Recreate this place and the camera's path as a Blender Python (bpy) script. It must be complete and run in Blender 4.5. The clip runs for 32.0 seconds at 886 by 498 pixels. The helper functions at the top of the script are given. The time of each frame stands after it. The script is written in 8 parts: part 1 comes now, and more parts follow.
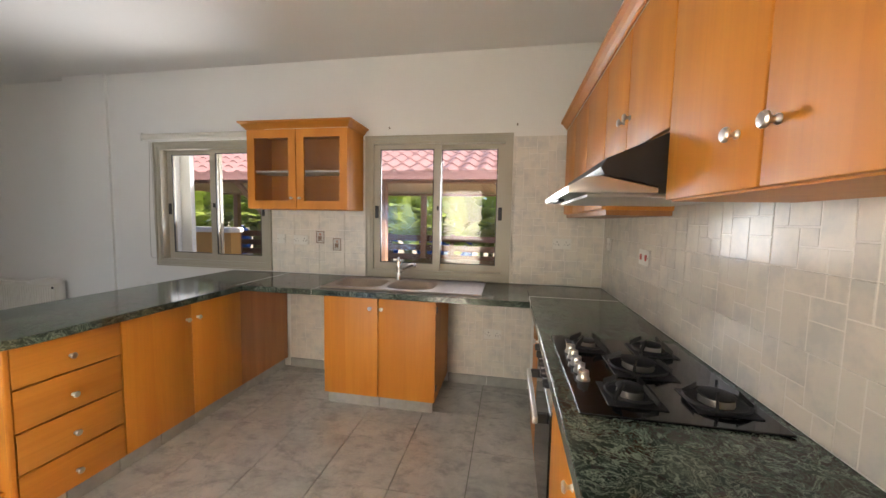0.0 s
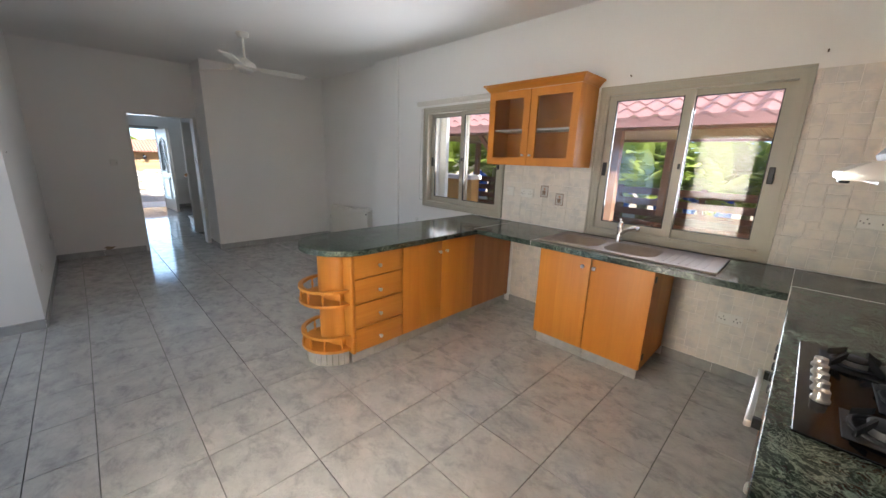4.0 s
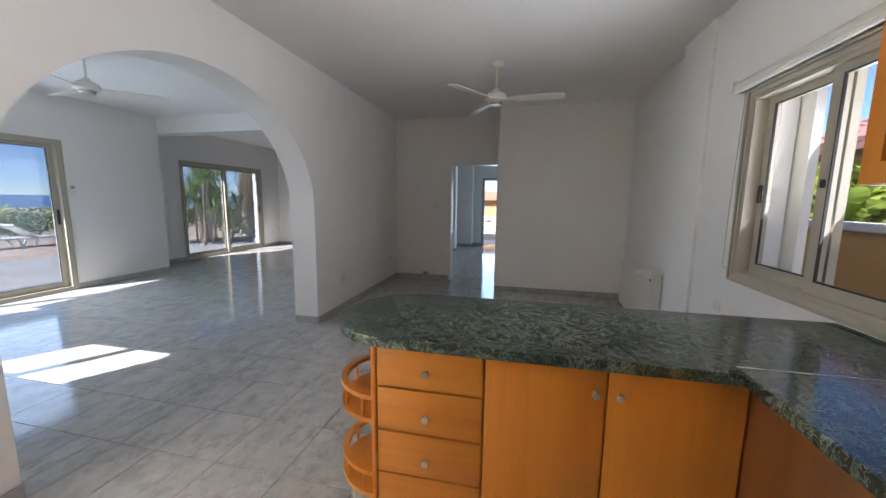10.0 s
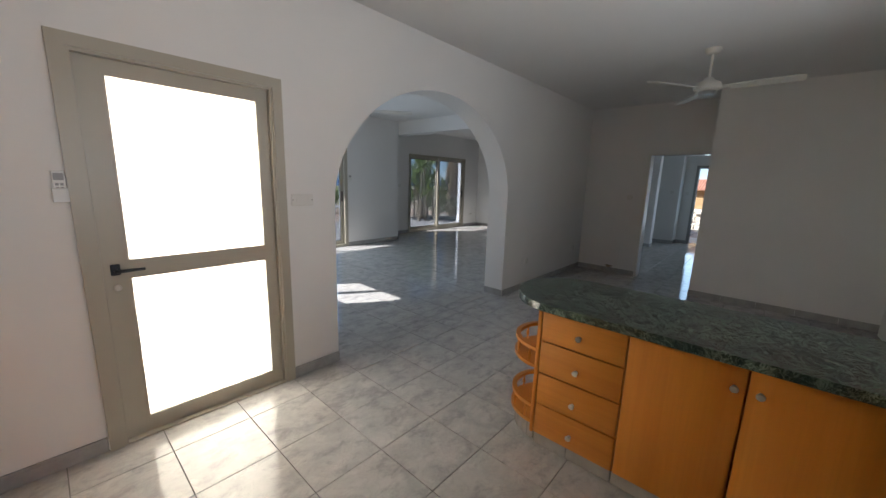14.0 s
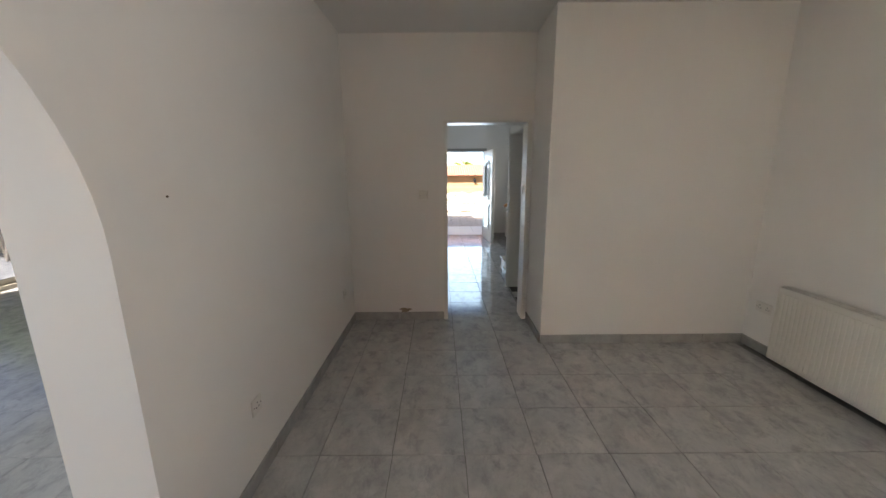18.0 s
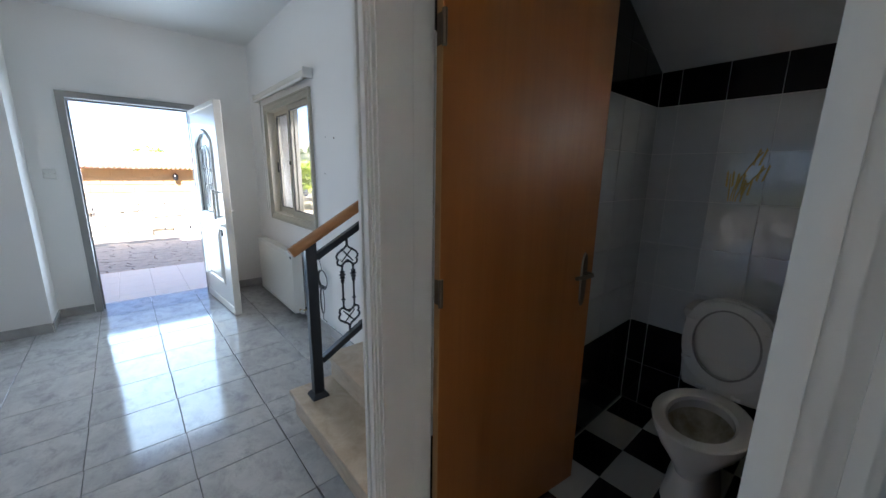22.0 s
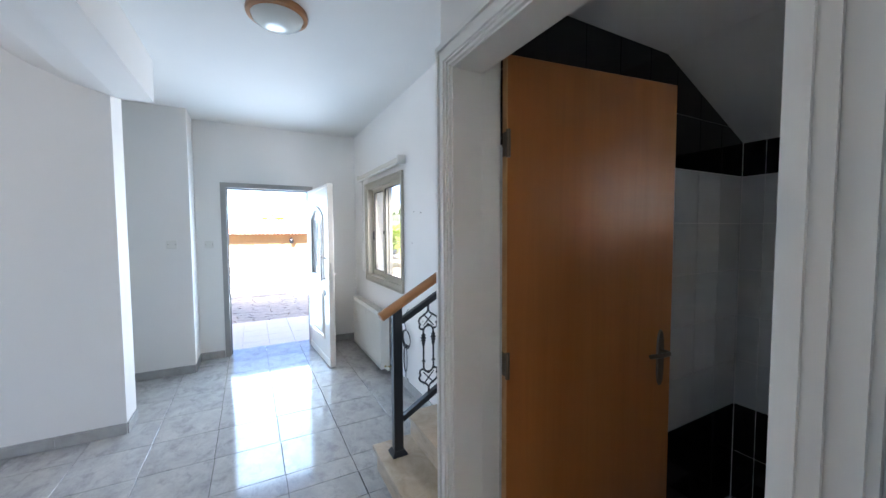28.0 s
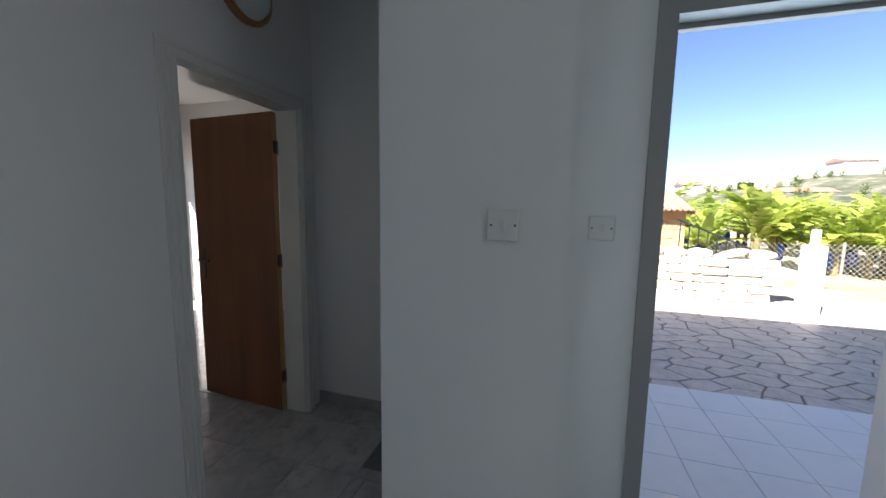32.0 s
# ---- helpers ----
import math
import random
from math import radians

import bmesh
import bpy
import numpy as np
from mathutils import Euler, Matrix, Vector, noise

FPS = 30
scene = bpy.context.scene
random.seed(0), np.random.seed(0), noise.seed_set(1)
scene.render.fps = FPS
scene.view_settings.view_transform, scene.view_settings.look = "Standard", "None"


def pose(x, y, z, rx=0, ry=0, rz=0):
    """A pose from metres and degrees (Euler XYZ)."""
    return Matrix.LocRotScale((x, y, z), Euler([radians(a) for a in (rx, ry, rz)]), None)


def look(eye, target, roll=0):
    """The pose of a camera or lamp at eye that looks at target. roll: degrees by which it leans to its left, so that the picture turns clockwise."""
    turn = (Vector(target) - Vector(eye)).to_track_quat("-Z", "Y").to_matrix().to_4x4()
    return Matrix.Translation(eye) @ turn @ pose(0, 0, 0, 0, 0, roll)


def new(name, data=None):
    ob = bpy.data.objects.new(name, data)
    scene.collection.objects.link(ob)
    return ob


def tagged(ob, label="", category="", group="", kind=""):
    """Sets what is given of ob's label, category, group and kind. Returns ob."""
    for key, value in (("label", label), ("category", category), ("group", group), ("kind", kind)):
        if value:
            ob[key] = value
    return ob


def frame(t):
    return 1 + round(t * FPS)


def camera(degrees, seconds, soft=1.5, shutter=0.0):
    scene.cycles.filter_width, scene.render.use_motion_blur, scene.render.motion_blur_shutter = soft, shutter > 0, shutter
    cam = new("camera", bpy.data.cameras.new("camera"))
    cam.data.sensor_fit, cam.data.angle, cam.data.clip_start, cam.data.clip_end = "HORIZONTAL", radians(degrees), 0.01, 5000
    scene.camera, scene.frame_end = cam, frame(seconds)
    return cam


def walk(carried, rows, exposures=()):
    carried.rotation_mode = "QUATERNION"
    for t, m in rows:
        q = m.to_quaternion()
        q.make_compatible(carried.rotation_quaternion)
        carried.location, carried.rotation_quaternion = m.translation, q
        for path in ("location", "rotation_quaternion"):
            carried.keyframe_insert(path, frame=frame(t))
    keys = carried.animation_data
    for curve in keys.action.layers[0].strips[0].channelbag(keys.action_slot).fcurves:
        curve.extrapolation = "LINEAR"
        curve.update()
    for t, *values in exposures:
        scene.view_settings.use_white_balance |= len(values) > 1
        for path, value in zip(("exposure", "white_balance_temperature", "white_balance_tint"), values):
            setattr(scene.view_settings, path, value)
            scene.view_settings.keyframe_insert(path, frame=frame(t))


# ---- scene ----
cam = camera(101.9, 32.0)
PATH = [
    (0, (0.292, 0.078, 1.411), (-0.069, 2.039, 1.254), 1.1),
    (0.5, (0.256, -0.028, 1.434), (-0.52, 1.808, 1.272), 1.2),
    (1, (0.257, -0.07, 1.443), (-0.831, 1.599, 1.271), 1.4),
    (1.5, (0.277, -0.073, 1.402), (-0.982, 1.46, 1.145), 1.4),
    (2, (0.314, -0.068, 1.323), (-1.006, 1.365, 0.874), 1.4),
    (2.5, (0.331, -0.084, 1.351), (-0.986, 1.288, 0.731), 1.5),
    (3, (0.378, -0.089, 1.455), (-0.947, 1.271, 0.825), 1.7),
    (3.5, (0.42, -0.091, 1.524), (-0.928, 1.274, 0.96), 1.5),
    (5.5, (0.343, -0.064, 1.485), (-1.149, 1.231, 1.176), 1.0),
    (6, (0.308, -0.094, 1.465), (-1.32, 1.028, 1.159), 0.9),
    (6.5, (0.235, -0.135, 1.447), (-1.503, 0.806, 1.141), 1.0),
    (7, (0.135, -0.066, 1.438), (-1.705, 0.653, 1.126), 0.7),
    (7.5, (-0.023, 0.102, 1.459), (-1.946, 0.553, 1.143), 0.5),
    (8, (-0.318, 0.299, 1.441), (-2.283, 0.498, 1.128), 0.5),
    (8.5, (-0.466, 0.578, 1.426), (-2.444, 0.613, 1.137), 0.4),
    (9, (-0.466, 0.957, 1.429), (-2.441, 0.831, 1.142), 0.5),
    (9.5, (-0.521, 1.345, 1.402), (-2.479, 1.053, 1.117), 0.4),
    (10, (-0.438, 1.731, 1.419), (-2.373, 1.303, 1.148), 0.7),
    (10.5, (-0.212, 1.918, 1.467), (-2.115, 1.362, 1.199), 1.2),
    (11, (-0.018, 2.014, 1.49), (-1.88, 1.343, 1.205), 1.1),
    (11.5, (0.052, 2.107, 1.516), (-1.756, 1.317, 1.191), 1.1),
    (12, (0.166, 2.141, 1.542), (-1.537, 1.148, 1.206), 0.9),
    (12.5, (0.197, 2.14, 1.543), (-1.363, 0.935, 1.205), 0.9),
    (13, (0.205, 2.141, 1.546), (-1.229, 0.79, 1.205), 1.1),
    (13.5, (0.14, 2.117, 1.541), (-1.244, 0.715, 1.199), 1.3),
    (14, (0.038, 1.998, 1.521), (-1.429, 0.693, 1.144), 1.8),
    (14.5, (-0.154, 1.895, 1.505), (-1.753, 0.766, 1.097), 1.6),
    (15, (-0.513, 1.709, 1.486), (-2.205, 0.725, 1.079), 1.5),
    (15.5, (-0.793, 1.341, 1.461), (-2.6, 0.582, 1.064), 1.7),
    (17.5, (-2.47, 0.527, 1.533), (-4.425, 0.499, 1.113), 0.0),
    (18, (-2.986, 0.448, 1.537), (-4.943, 0.449, 1.124), -0.4),
    (18.5, (-3.543, 0.468, 1.518), (-5.498, 0.557, 1.104), -0.4),
    (19, (-4.088, 0.445, 1.515), (-6.039, 0.618, 1.108), -0.3),
    (19.5, (-4.685, 0.491, 1.522), (-6.625, 0.753, 1.116), -0.5),
    (20, (-5.282, 0.565, 1.506), (-7.211, 0.919, 1.112), -0.6),
    (20.5, (-5.842, 0.632, 1.501), (-7.735, 1.139, 1.1), -0.6),
    (21, (-6.281, 0.743, 1.49), (-8.12, 1.416, 1.084), -0.4),
    (21.5, (-6.662, 0.77, 1.491), (-8.376, 1.718, 1.087), 0.4),
    (22, (-6.909, 0.844, 1.421), (-8.383, 2.131, 1.01), 0.9),
    (22.5, (-7.062, 0.972, 1.377), (-8.238, 2.497, 0.84), 1.1),
    (23, (-7.094, 1.04, 1.358), (-8.044, 2.667, 0.688), 0.8),
    (23.5, (-7.129, 1.09, 1.35), (-7.887, 2.755, 0.543), 0.9),
    (24, (-7.147, 1.116, 1.353), (-7.746, 2.798, 0.451), 0.9),
    (24.5, (-7.145, 1.121, 1.369), (-7.643, 2.81, 0.42), 0.7),
    (25, (-7.127, 1.108, 1.422), (-7.59, 2.825, 0.508), 0.2),
    (25.5, (-7.098, 1.09, 1.498), (-7.586, 2.879, 0.747), -0.1),
    (27.5, (-7.01, 0.81, 1.551), (-8.208, 2.405, 1.404), -0.4),
    (28, (-6.753, 0.785, 1.517), (-8.518, 1.719, 1.414), -0.3),
    (28.5, (-6.766, 0.676, 1.515), (-8.757, 0.822, 1.397), -0.3),
    (29, (-7.178, 0.682, 1.492), (-9.169, 0.622, 1.304), 0.2),
    (29.5, (-7.729, 0.683, 1.458), (-9.713, 0.603, 1.224), 0.2),
    (30, (-8.299, 0.756, 1.466), (-10.279, 0.666, 1.202), 0.0),
    (30.5, (-8.912, 0.712, 1.443), (-10.891, 0.625, 1.168), 0.1),
    (31, (-9.469, 0.643, 1.472), (-11.445, 0.515, 1.193), -0.0),
    (31.5, (-9.987, 0.447, 1.45), (-11.932, 0.085, 1.155), 0.7),
    (32, (-10.397, 0.173, 1.431), (-12.295, -0.415, 1.2), 0.8),
]
walk(cam, [(t, look(eye, target, roll)) for t, eye, target, roll in PATH], [
    (0, 1.9, 6600, 15), (2, 1.95, 6150, 14), (5.5, 1.95, 6100, 14), (6, 1.9, 6100, 14), (7, 1.45, 6050, 13), (8, 1.95, 5650, 12), (9, 1.85, 5800, 13), (10, 1.85, 6150, 15), (11, 2.15, 6400, 16), (12, 1.25, 6050, 14), (13, 1.0, 6200, 13), (15.5, 1.7, 6100, 13), (17.5, 2.2, 6900, 16), (19, 2.45, 6850, 15),
    (21, 3.15, 5950, 15), (22, 2.9, 6300, 16), (23, 4.75, 6850, 22), (24, 5.2, 6900, 23), (25.5, 5.2, 6900, 22), (27.5, 3.9, 6250, 14), (28, 3.5, 6200, 17), (29, 2.5, 6100, 15), (30, 2.05, 6350, 18), (31, 1.9, 6650, 20), (32, 2.1, 6400, 16)])

# ---------------------------------------------------------------- light
world = bpy.data.worlds.new("world")
scene.world = world
world.use_nodes = True
wn = world.node_tree
sky = wn.nodes.new("ShaderNodeTexSky")
sky.sky_type = "NISHITA"
sky.sun_disc = False
SUN_EL, SUN_DIR = 44.0, (-0.85, 0.52)
sky.sun_elevation = radians(SUN_EL)
sky.sun_rotation = math.atan2(-SUN_DIR[0], -SUN_DIR[1])
sky.dust_density = 0.1
sky.ozone_density = 2.6
sky.air_density = 0.65
sky.altitude = 800
wn.links.new(sky.outputs[0], wn.nodes["Background"].inputs[0])
wn.nodes["Background"].inputs[1].default_value = 0.07
sun = new("sun", bpy.data.lights.new("sun", "SUN"))
sun.data.energy, sun.data.angle, sun.data.color = 4.6, radians(0.5), (1.0, 0.95, 0.88)
ce, se = math.cos(radians(SUN_EL)), math.sin(radians(SUN_EL))
hn = math.hypot(*SUN_DIR)
sun.matrix_world = look((0, 0, 0), (SUN_DIR[0] / hn * ce, SUN_DIR[1] / hn * ce, -se))


def sky_light(name, at, axis, sign, w, h, power, tilt=0.0, spread=170.0, color=(0.95, 0.98, 1.0)):
    """The sky's light in an opening: a lamp of the opening's size that shines into the room, turned down by tilt degrees."""
    d = bpy.data.lights.new(name, "AREA")
    d.shape, d.size, d.size_y, d.energy, d.color, d.spread = "RECTANGLE", w, h, power, color, radians(spread)
    ob = new(name, d)
    v = Vector((sign, 0, -math.tan(radians(tilt)))) if axis == "x" else Vector((0, sign, -math.tan(radians(tilt))))
    ob.matrix_world = look(at, Vector(at) + v)
    return ob


sky_light("sky_light_sink_window", (-0.33, 3.30, 1.55), "y", -1, 1.1, 0.8, 3.4, -5, 95)
sky_light("sky_light_side_window", (-2.54, 3.30, 1.55), "y", -1, 1.1, 0.8, 5.6, -28, 126)
sky_light("sky_light_kitchen_door", (-0.58, -0.62, 1.05), "y", 1, 0.74, 1.9, 20.5, 0, 165, (1.0, 0.91, 0.79))
sky_light("sky_light_patio", (-3.2, -5.05, 1.15), "y", 1, 2.2, 1.5, 15, 4, 165, (0.70, 0.87, 1.0))
sky_light("sky_light_living_window", (-1.18, -2.81, 1.6), "x", -1, 1.1, 0.9, 3.2, 0, 170, (0.92, 0.96, 1.0))
sky_light("sky_light_front_door", (-11.92, 0.98, 1.1), "x", 1, 0.95, 1.7, 3.9, -12, 150, (0.56, 0.81, 1.0))
sky_light("sky_light_hall_window", (-10.57, 2.25, 1.5), "y", -1, 1.1, 0.8, 2.2, 10, 150, (0.95, 0.97, 1.0))
sky_light("sky_light_washroom_window", (-6.383, 3.26, 1.75), "y", -1, 0.19, 0.3, 0.85, 24, 150)
sky_light("sky_light_bedroom", (-13.4, -4.98, 1.3), "y", 1, 1.4, 1.6, 0.6)


# ---------------------------------------------------------------- materials
class Nodes:
    """A short hand for building node materials."""

    def __init__(self, name):
        self.m = bpy.data.materials.new(name)
        self.m.use_nodes = True
        self.t = self.m.node_tree
        self.b = self.t.nodes["Principled BSDF"]
        self.tc = self.t.nodes.new("ShaderNodeTexCoord")
        self.geo = self.t.nodes.new("ShaderNodeNewGeometry")
        self.co = self.geo.outputs["Position"]

    def n(self, kind, **ins):
        node = self.t.nodes.new("ShaderNode" + kind)
        for k, v in ins.items():
            s = node.inputs[k.replace("_", " ")]
            if hasattr(v, "is_linked"):
                self.t.links.new(v, s)
            else:
                s.default_value = v
        return node

    def mapped(self, scale=(1, 1, 1), rot=(0, 0, 0), source=None):
        node = self.n("Mapping", Vector=source or self.co)
        node.inputs["Scale"].default_value = scale
        node.inputs["Rotation"].default_value = [radians(a) for a in rot]
        return node.outputs[0]

    def noise(self, scale, detail=4, rough=0.55, vec=None, distort=0.0):
        return self.n("TexNoise", Vector=vec or self.co, Scale=scale, Detail=detail, Roughness=rough, Distortion=distort).outputs["Fac"]

    def ramp(self, fac, *stops):
        node = self.n("ValToRGB", Fac=fac)
        els = node.color_ramp.elements
        while len(els) < len(stops):
            els.new(0.5)
        for e, (p, c) in zip(els, stops):
            e.position, e.color = p, (*c, 1) if len(c) == 3 else c
        return node.outputs["Color"]

    def mix(self, fac, a, b, mode="MIX"):
        node = self.t.nodes.new("ShaderNodeMix")
        node.data_type, node.blend_type = "RGBA", mode
        for s, v in ((node.inputs[0], fac), (node.inputs[6], a), (node.inputs[7], b)):
            if hasattr(v, "is_linked"):
                self.t.links.new(v, s)
            else:
                s.default_value = v if isinstance(v, (int, float)) else (*v, 1)
        return node.outputs[2]

    def math(self, op, a, b=0.0):
        node = self.t.nodes.new("ShaderNodeMath")
        node.operation = op
        for s, v in zip(node.inputs, (a, b)):
            if hasattr(v, "is_linked"):
                self.t.links.new(v, s)
            else:
                s.default_value = v
        return node.outputs[0]

    def set(self, **ins):
        for k, v in ins.items():
            s = self.b.inputs[k.replace("_", " ")]
            if hasattr(v, "is_linked"):
                self.t.links.new(v, s)
            else:
                s.default_value = (*v, 1) if isinstance(v, tuple) and len(v) == 3 else v
        return self

    def bump(self, height, strength=0.2, distance=0.002):
        node = self.n("Bump", Height=height, Strength=strength, Distance=distance)
        self.t.links.new(node.outputs[0], self.b.inputs["Normal"])
        return self

    def random(self):
        return self.t.nodes.new("ShaderNodeObjectInfo").outputs["Random"]


def paint(name, colour, rough=0.6, grain=90, bump=0.15, vary=0.05, spec=0.5):
    k = Nodes(name)
    a = k.noise(1.3, 5)
    b = k.noise(grain, 3)
    dark = tuple(c * (1 - vary) for c in colour)
    k.set(Base_Color=k.mix(k.ramp(a, (0.35, (0, 0, 0)), (0.7, (1, 1, 1))), dark, colour), Roughness=rough, Specular_IOR_Level=spec)
    return k.bump(b, bump, 0.002).m


def metal(name, colour, rough=0.3):
    k = Nodes(name)
    k.set(Base_Color=colour, Metallic=1.0, Roughness=k.math("ADD", k.math("MULTIPLY", k.noise(40), 0.15), rough - 0.07))
    return k.m


def wood(name, light, dark, axis="z", rough=0.32, scale=1.0, coat=0.3, boards=0.0):
    k = Nodes(name)
    s = {"z": (9, 9, 0.7), "y": (9, 0.7, 9), "x": (0.7, 9, 9)}[axis]
    shift = k.n("VectorMath")
    shift.operation = "ADD"
    r = k.random()
    comb = k.n("CombineXYZ", X=k.math("MULTIPLY", r, 13.0), Y=k.math("MULTIPLY", r, 7.0), Z=k.math("MULTIPLY", r, 5.0))
    k.t.links.new(k.co, shift.inputs[0])
    k.t.links.new(comb.outputs[0], shift.inputs[1])
    v = k.mapped(tuple(a * scale for a in s), source=shift.outputs[0])
    broad = k.noise(1.0, 3, 0.6, v, 0.6)
    fine = k.noise(1.0, 5, 0.6, k.mapped(tuple(a * scale * (9 if a > 1 else 3) for a in s), source=shift.outputs[0]))
    c = k.ramp(broad, (0.3, dark), (0.5, tuple((p + q) / 2 for p, q in zip(light, dark))), (0.72, light))
    c = k.mix(k.math("MULTIPLY", k.ramp(fine, (0.45, (0, 0, 0)), (0.75, (1, 1, 1))), 0.18), c, tuple(a * 0.62 for a in dark))
    c = k.mix(k.math("MULTIPLY", r, 0.22), c, tuple(a * 0.8 for a in dark))
    if boards:
        # edge-glued boards, each of its own shade
        sep = k.n("SeparateXYZ", Vector=shift.outputs[0]).outputs
        across = {"z": k.math("ADD", sep[0], sep[1]), "y": sep[2], "x": sep[2]}[axis]
        wn_ = k.n("TexWhiteNoise")
        wn_.noise_dimensions = "1D"
        k.t.links.new(k.math("FLOOR", k.math("ADD", k.math("MULTIPLY", across, boards), k.math("MULTIPLY", broad, 0.12))), wn_.inputs["W"])
        c = k.mix(k.math("MULTIPLY", wn_.outputs["Value"], 0.42), c, tuple(a * b for a, b in zip(dark, (0.86, 0.74, 0.6))))
    k.set(Base_Color=c, Roughness=rough, Coat_Weight=coat, Coat_Roughness=0.18)
    return k.bump(fine, 0.06, 0.001).m


M = {}
M["wall"] = paint("wall_paint", (0.80, 0.785, 0.755), 0.7, 70, 0.12, 0.035, 0.3)
M["ceiling"] = paint("ceiling_paint", (0.78, 0.77, 0.745), 0.75, 60, 0.12, 0.03, 0.3)
M["trim"] = paint("white_gloss_paint", (0.76, 0.745, 0.70), 0.32, 120, 0.05, 0.06)
M["alu"] = paint("taupe_aluminium", (0.43, 0.395, 0.315), 0.38, 300, 0.03, 0.04)
M["alu_dark"] = paint("grey_aluminium", (0.30, 0.29, 0.275), 0.42, 300, 0.03, 0.04)
M["door_cream"] = paint("cream_door_enamel", (0.62, 0.585, 0.52), 0.3, 200, 0.03, 0.03)
M["white_plastic"] = paint("white_plastic", (0.72, 0.705, 0.66), 0.35, 200, 0.02, 0.02)
M["radiator"] = paint("radiator_enamel", (0.74, 0.72, 0.66), 0.34, 200, 0.03, 0.05)
M["black_plastic"] = paint("black_plastic", (0.018, 0.018, 0.02), 0.38, 200, 0.03, 0.2)
M["iron"] = paint("black_iron", (0.016, 0.018, 0.024), 0.38, 160, 0.1, 0.2)
M["steel"] = metal("brushed_steel", (0.62, 0.60, 0.57), 0.32)
M["chrome"] = metal("chrome", (0.78, 0.78, 0.78), 0.12)
M["bronze"] = metal("aged_bronze", (0.16, 0.125, 0.095), 0.38)
M["brown_chip"] = paint("bare_chipped_wood", (0.13, 0.07, 0.035), 0.8, 60, 0.4, 0.4)
M["orange"] = wood("orange_beech", (0.69, 0.285, 0.034), (0.59, 0.215, 0.022), "z", 0.46, coat=0.05, boards=9.0)
M["orange_x"] = wood("orange_beech_along", (0.64, 0.27, 0.034), (0.54, 0.20, 0.022), "x", 0.44, coat=0.05)
M["orange_y"] = wood("orange_beech_across", (0.64, 0.26, 0.034), (0.53, 0.19, 0.022), "y", 0.44, coat=0.05)
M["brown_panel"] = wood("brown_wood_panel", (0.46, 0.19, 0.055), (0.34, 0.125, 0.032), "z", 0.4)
M["teak"] = wood("teak_door_veneer", (0.50, 0.185, 0.046), (0.42, 0.14, 0.030), "z", 0.4, coat=0.1)
M["pale_edge"] = wood("pale_beech_edge", (0.62, 0.36, 0.15), (0.52, 0.27, 0.10), "z", 0.45, coat=0.0)
M["vanity"] = wood("glossy_red_brown_veneer", (0.46, 0.18, 0.055), (0.36, 0.125, 0.034), "z", 0.25, coat=1.0)
M["vanity"].node_tree.nodes["Principled BSDF"].inputs["Coat Roughness"].default_value = 0.04
M["brown_door"] = wood("dark_brown_door_veneer", (0.24, 0.085, 0.026), (0.17, 0.056, 0.016), "z", 0.4, coat=0.1)
M["dark_wood"] = wood("stained_timber", (0.16, 0.07, 0.035), (0.09, 0.035, 0.018), "y", 0.6, coat=0.0)
M["rail_wood"] = wood("handrail_wood", (0.46, 0.21, 0.075), (0.33, 0.13, 0.04), "y", 0.3)


def floor_tile_material():
    k = Nodes("grey_marbled_floor_tile")
    r = k.math("ADD", k.random(), k.geo.outputs["Random Per Island"])
    comb = k.n("CombineXYZ", X=k.math("MULTIPLY", r, 31.0), Y=k.math("MULTIPLY", r, 17.0), Z=k.math("MULTIPLY", r, 9.0))
    sh = k.n("VectorMath")
    sh.operation = "ADD"
    k.t.links.new(k.co, sh.inputs[0])
    k.t.links.new(comb.outputs[0], sh.inputs[1])
    v = k.mapped((0.85, 1, 1), (0, 0, 12), sh.outputs[0])
    cloud = k.noise(6.5, 6, 0.62, v, 0.5)
    smudge = k.noise(9, 7, 0.72, k.mapped((0.75, 1.1, 1), (0, 0, 8), sh.outputs[0]), 0.3)
    vein = k.noise(5, 8, 0.7, v, 1.6)
    c = k.ramp(cloud, (0.32, (0.40, 0.398, 0.392)), (0.5, (0.475, 0.468, 0.455)), (0.7, (0.55, 0.54, 0.52)))
    c = k.mix(k.math("MULTIPLY", k.ramp(smudge, (0.50, (0, 0, 0)), (0.68, (1, 1, 1))), 0.8), c, (0.285, 0.285, 0.285))
    c = k.mix(k.math("MULTIPLY", k.ramp(vein, (0.475, (0, 0, 0)), (0.5, (1, 1, 1)), (0.525, (0, 0, 0))), 0.22), c, (0.27, 0.268, 0.262))
    k.set(Base_Color=c, Roughness=k.math("ADD", k.math("MULTIPLY", k.noise(7), 0.06), 0.07), Specular_IOR_Level=0.75)
    return k.bump(k.noise(3.5, 2), 0.05, 0.004).m


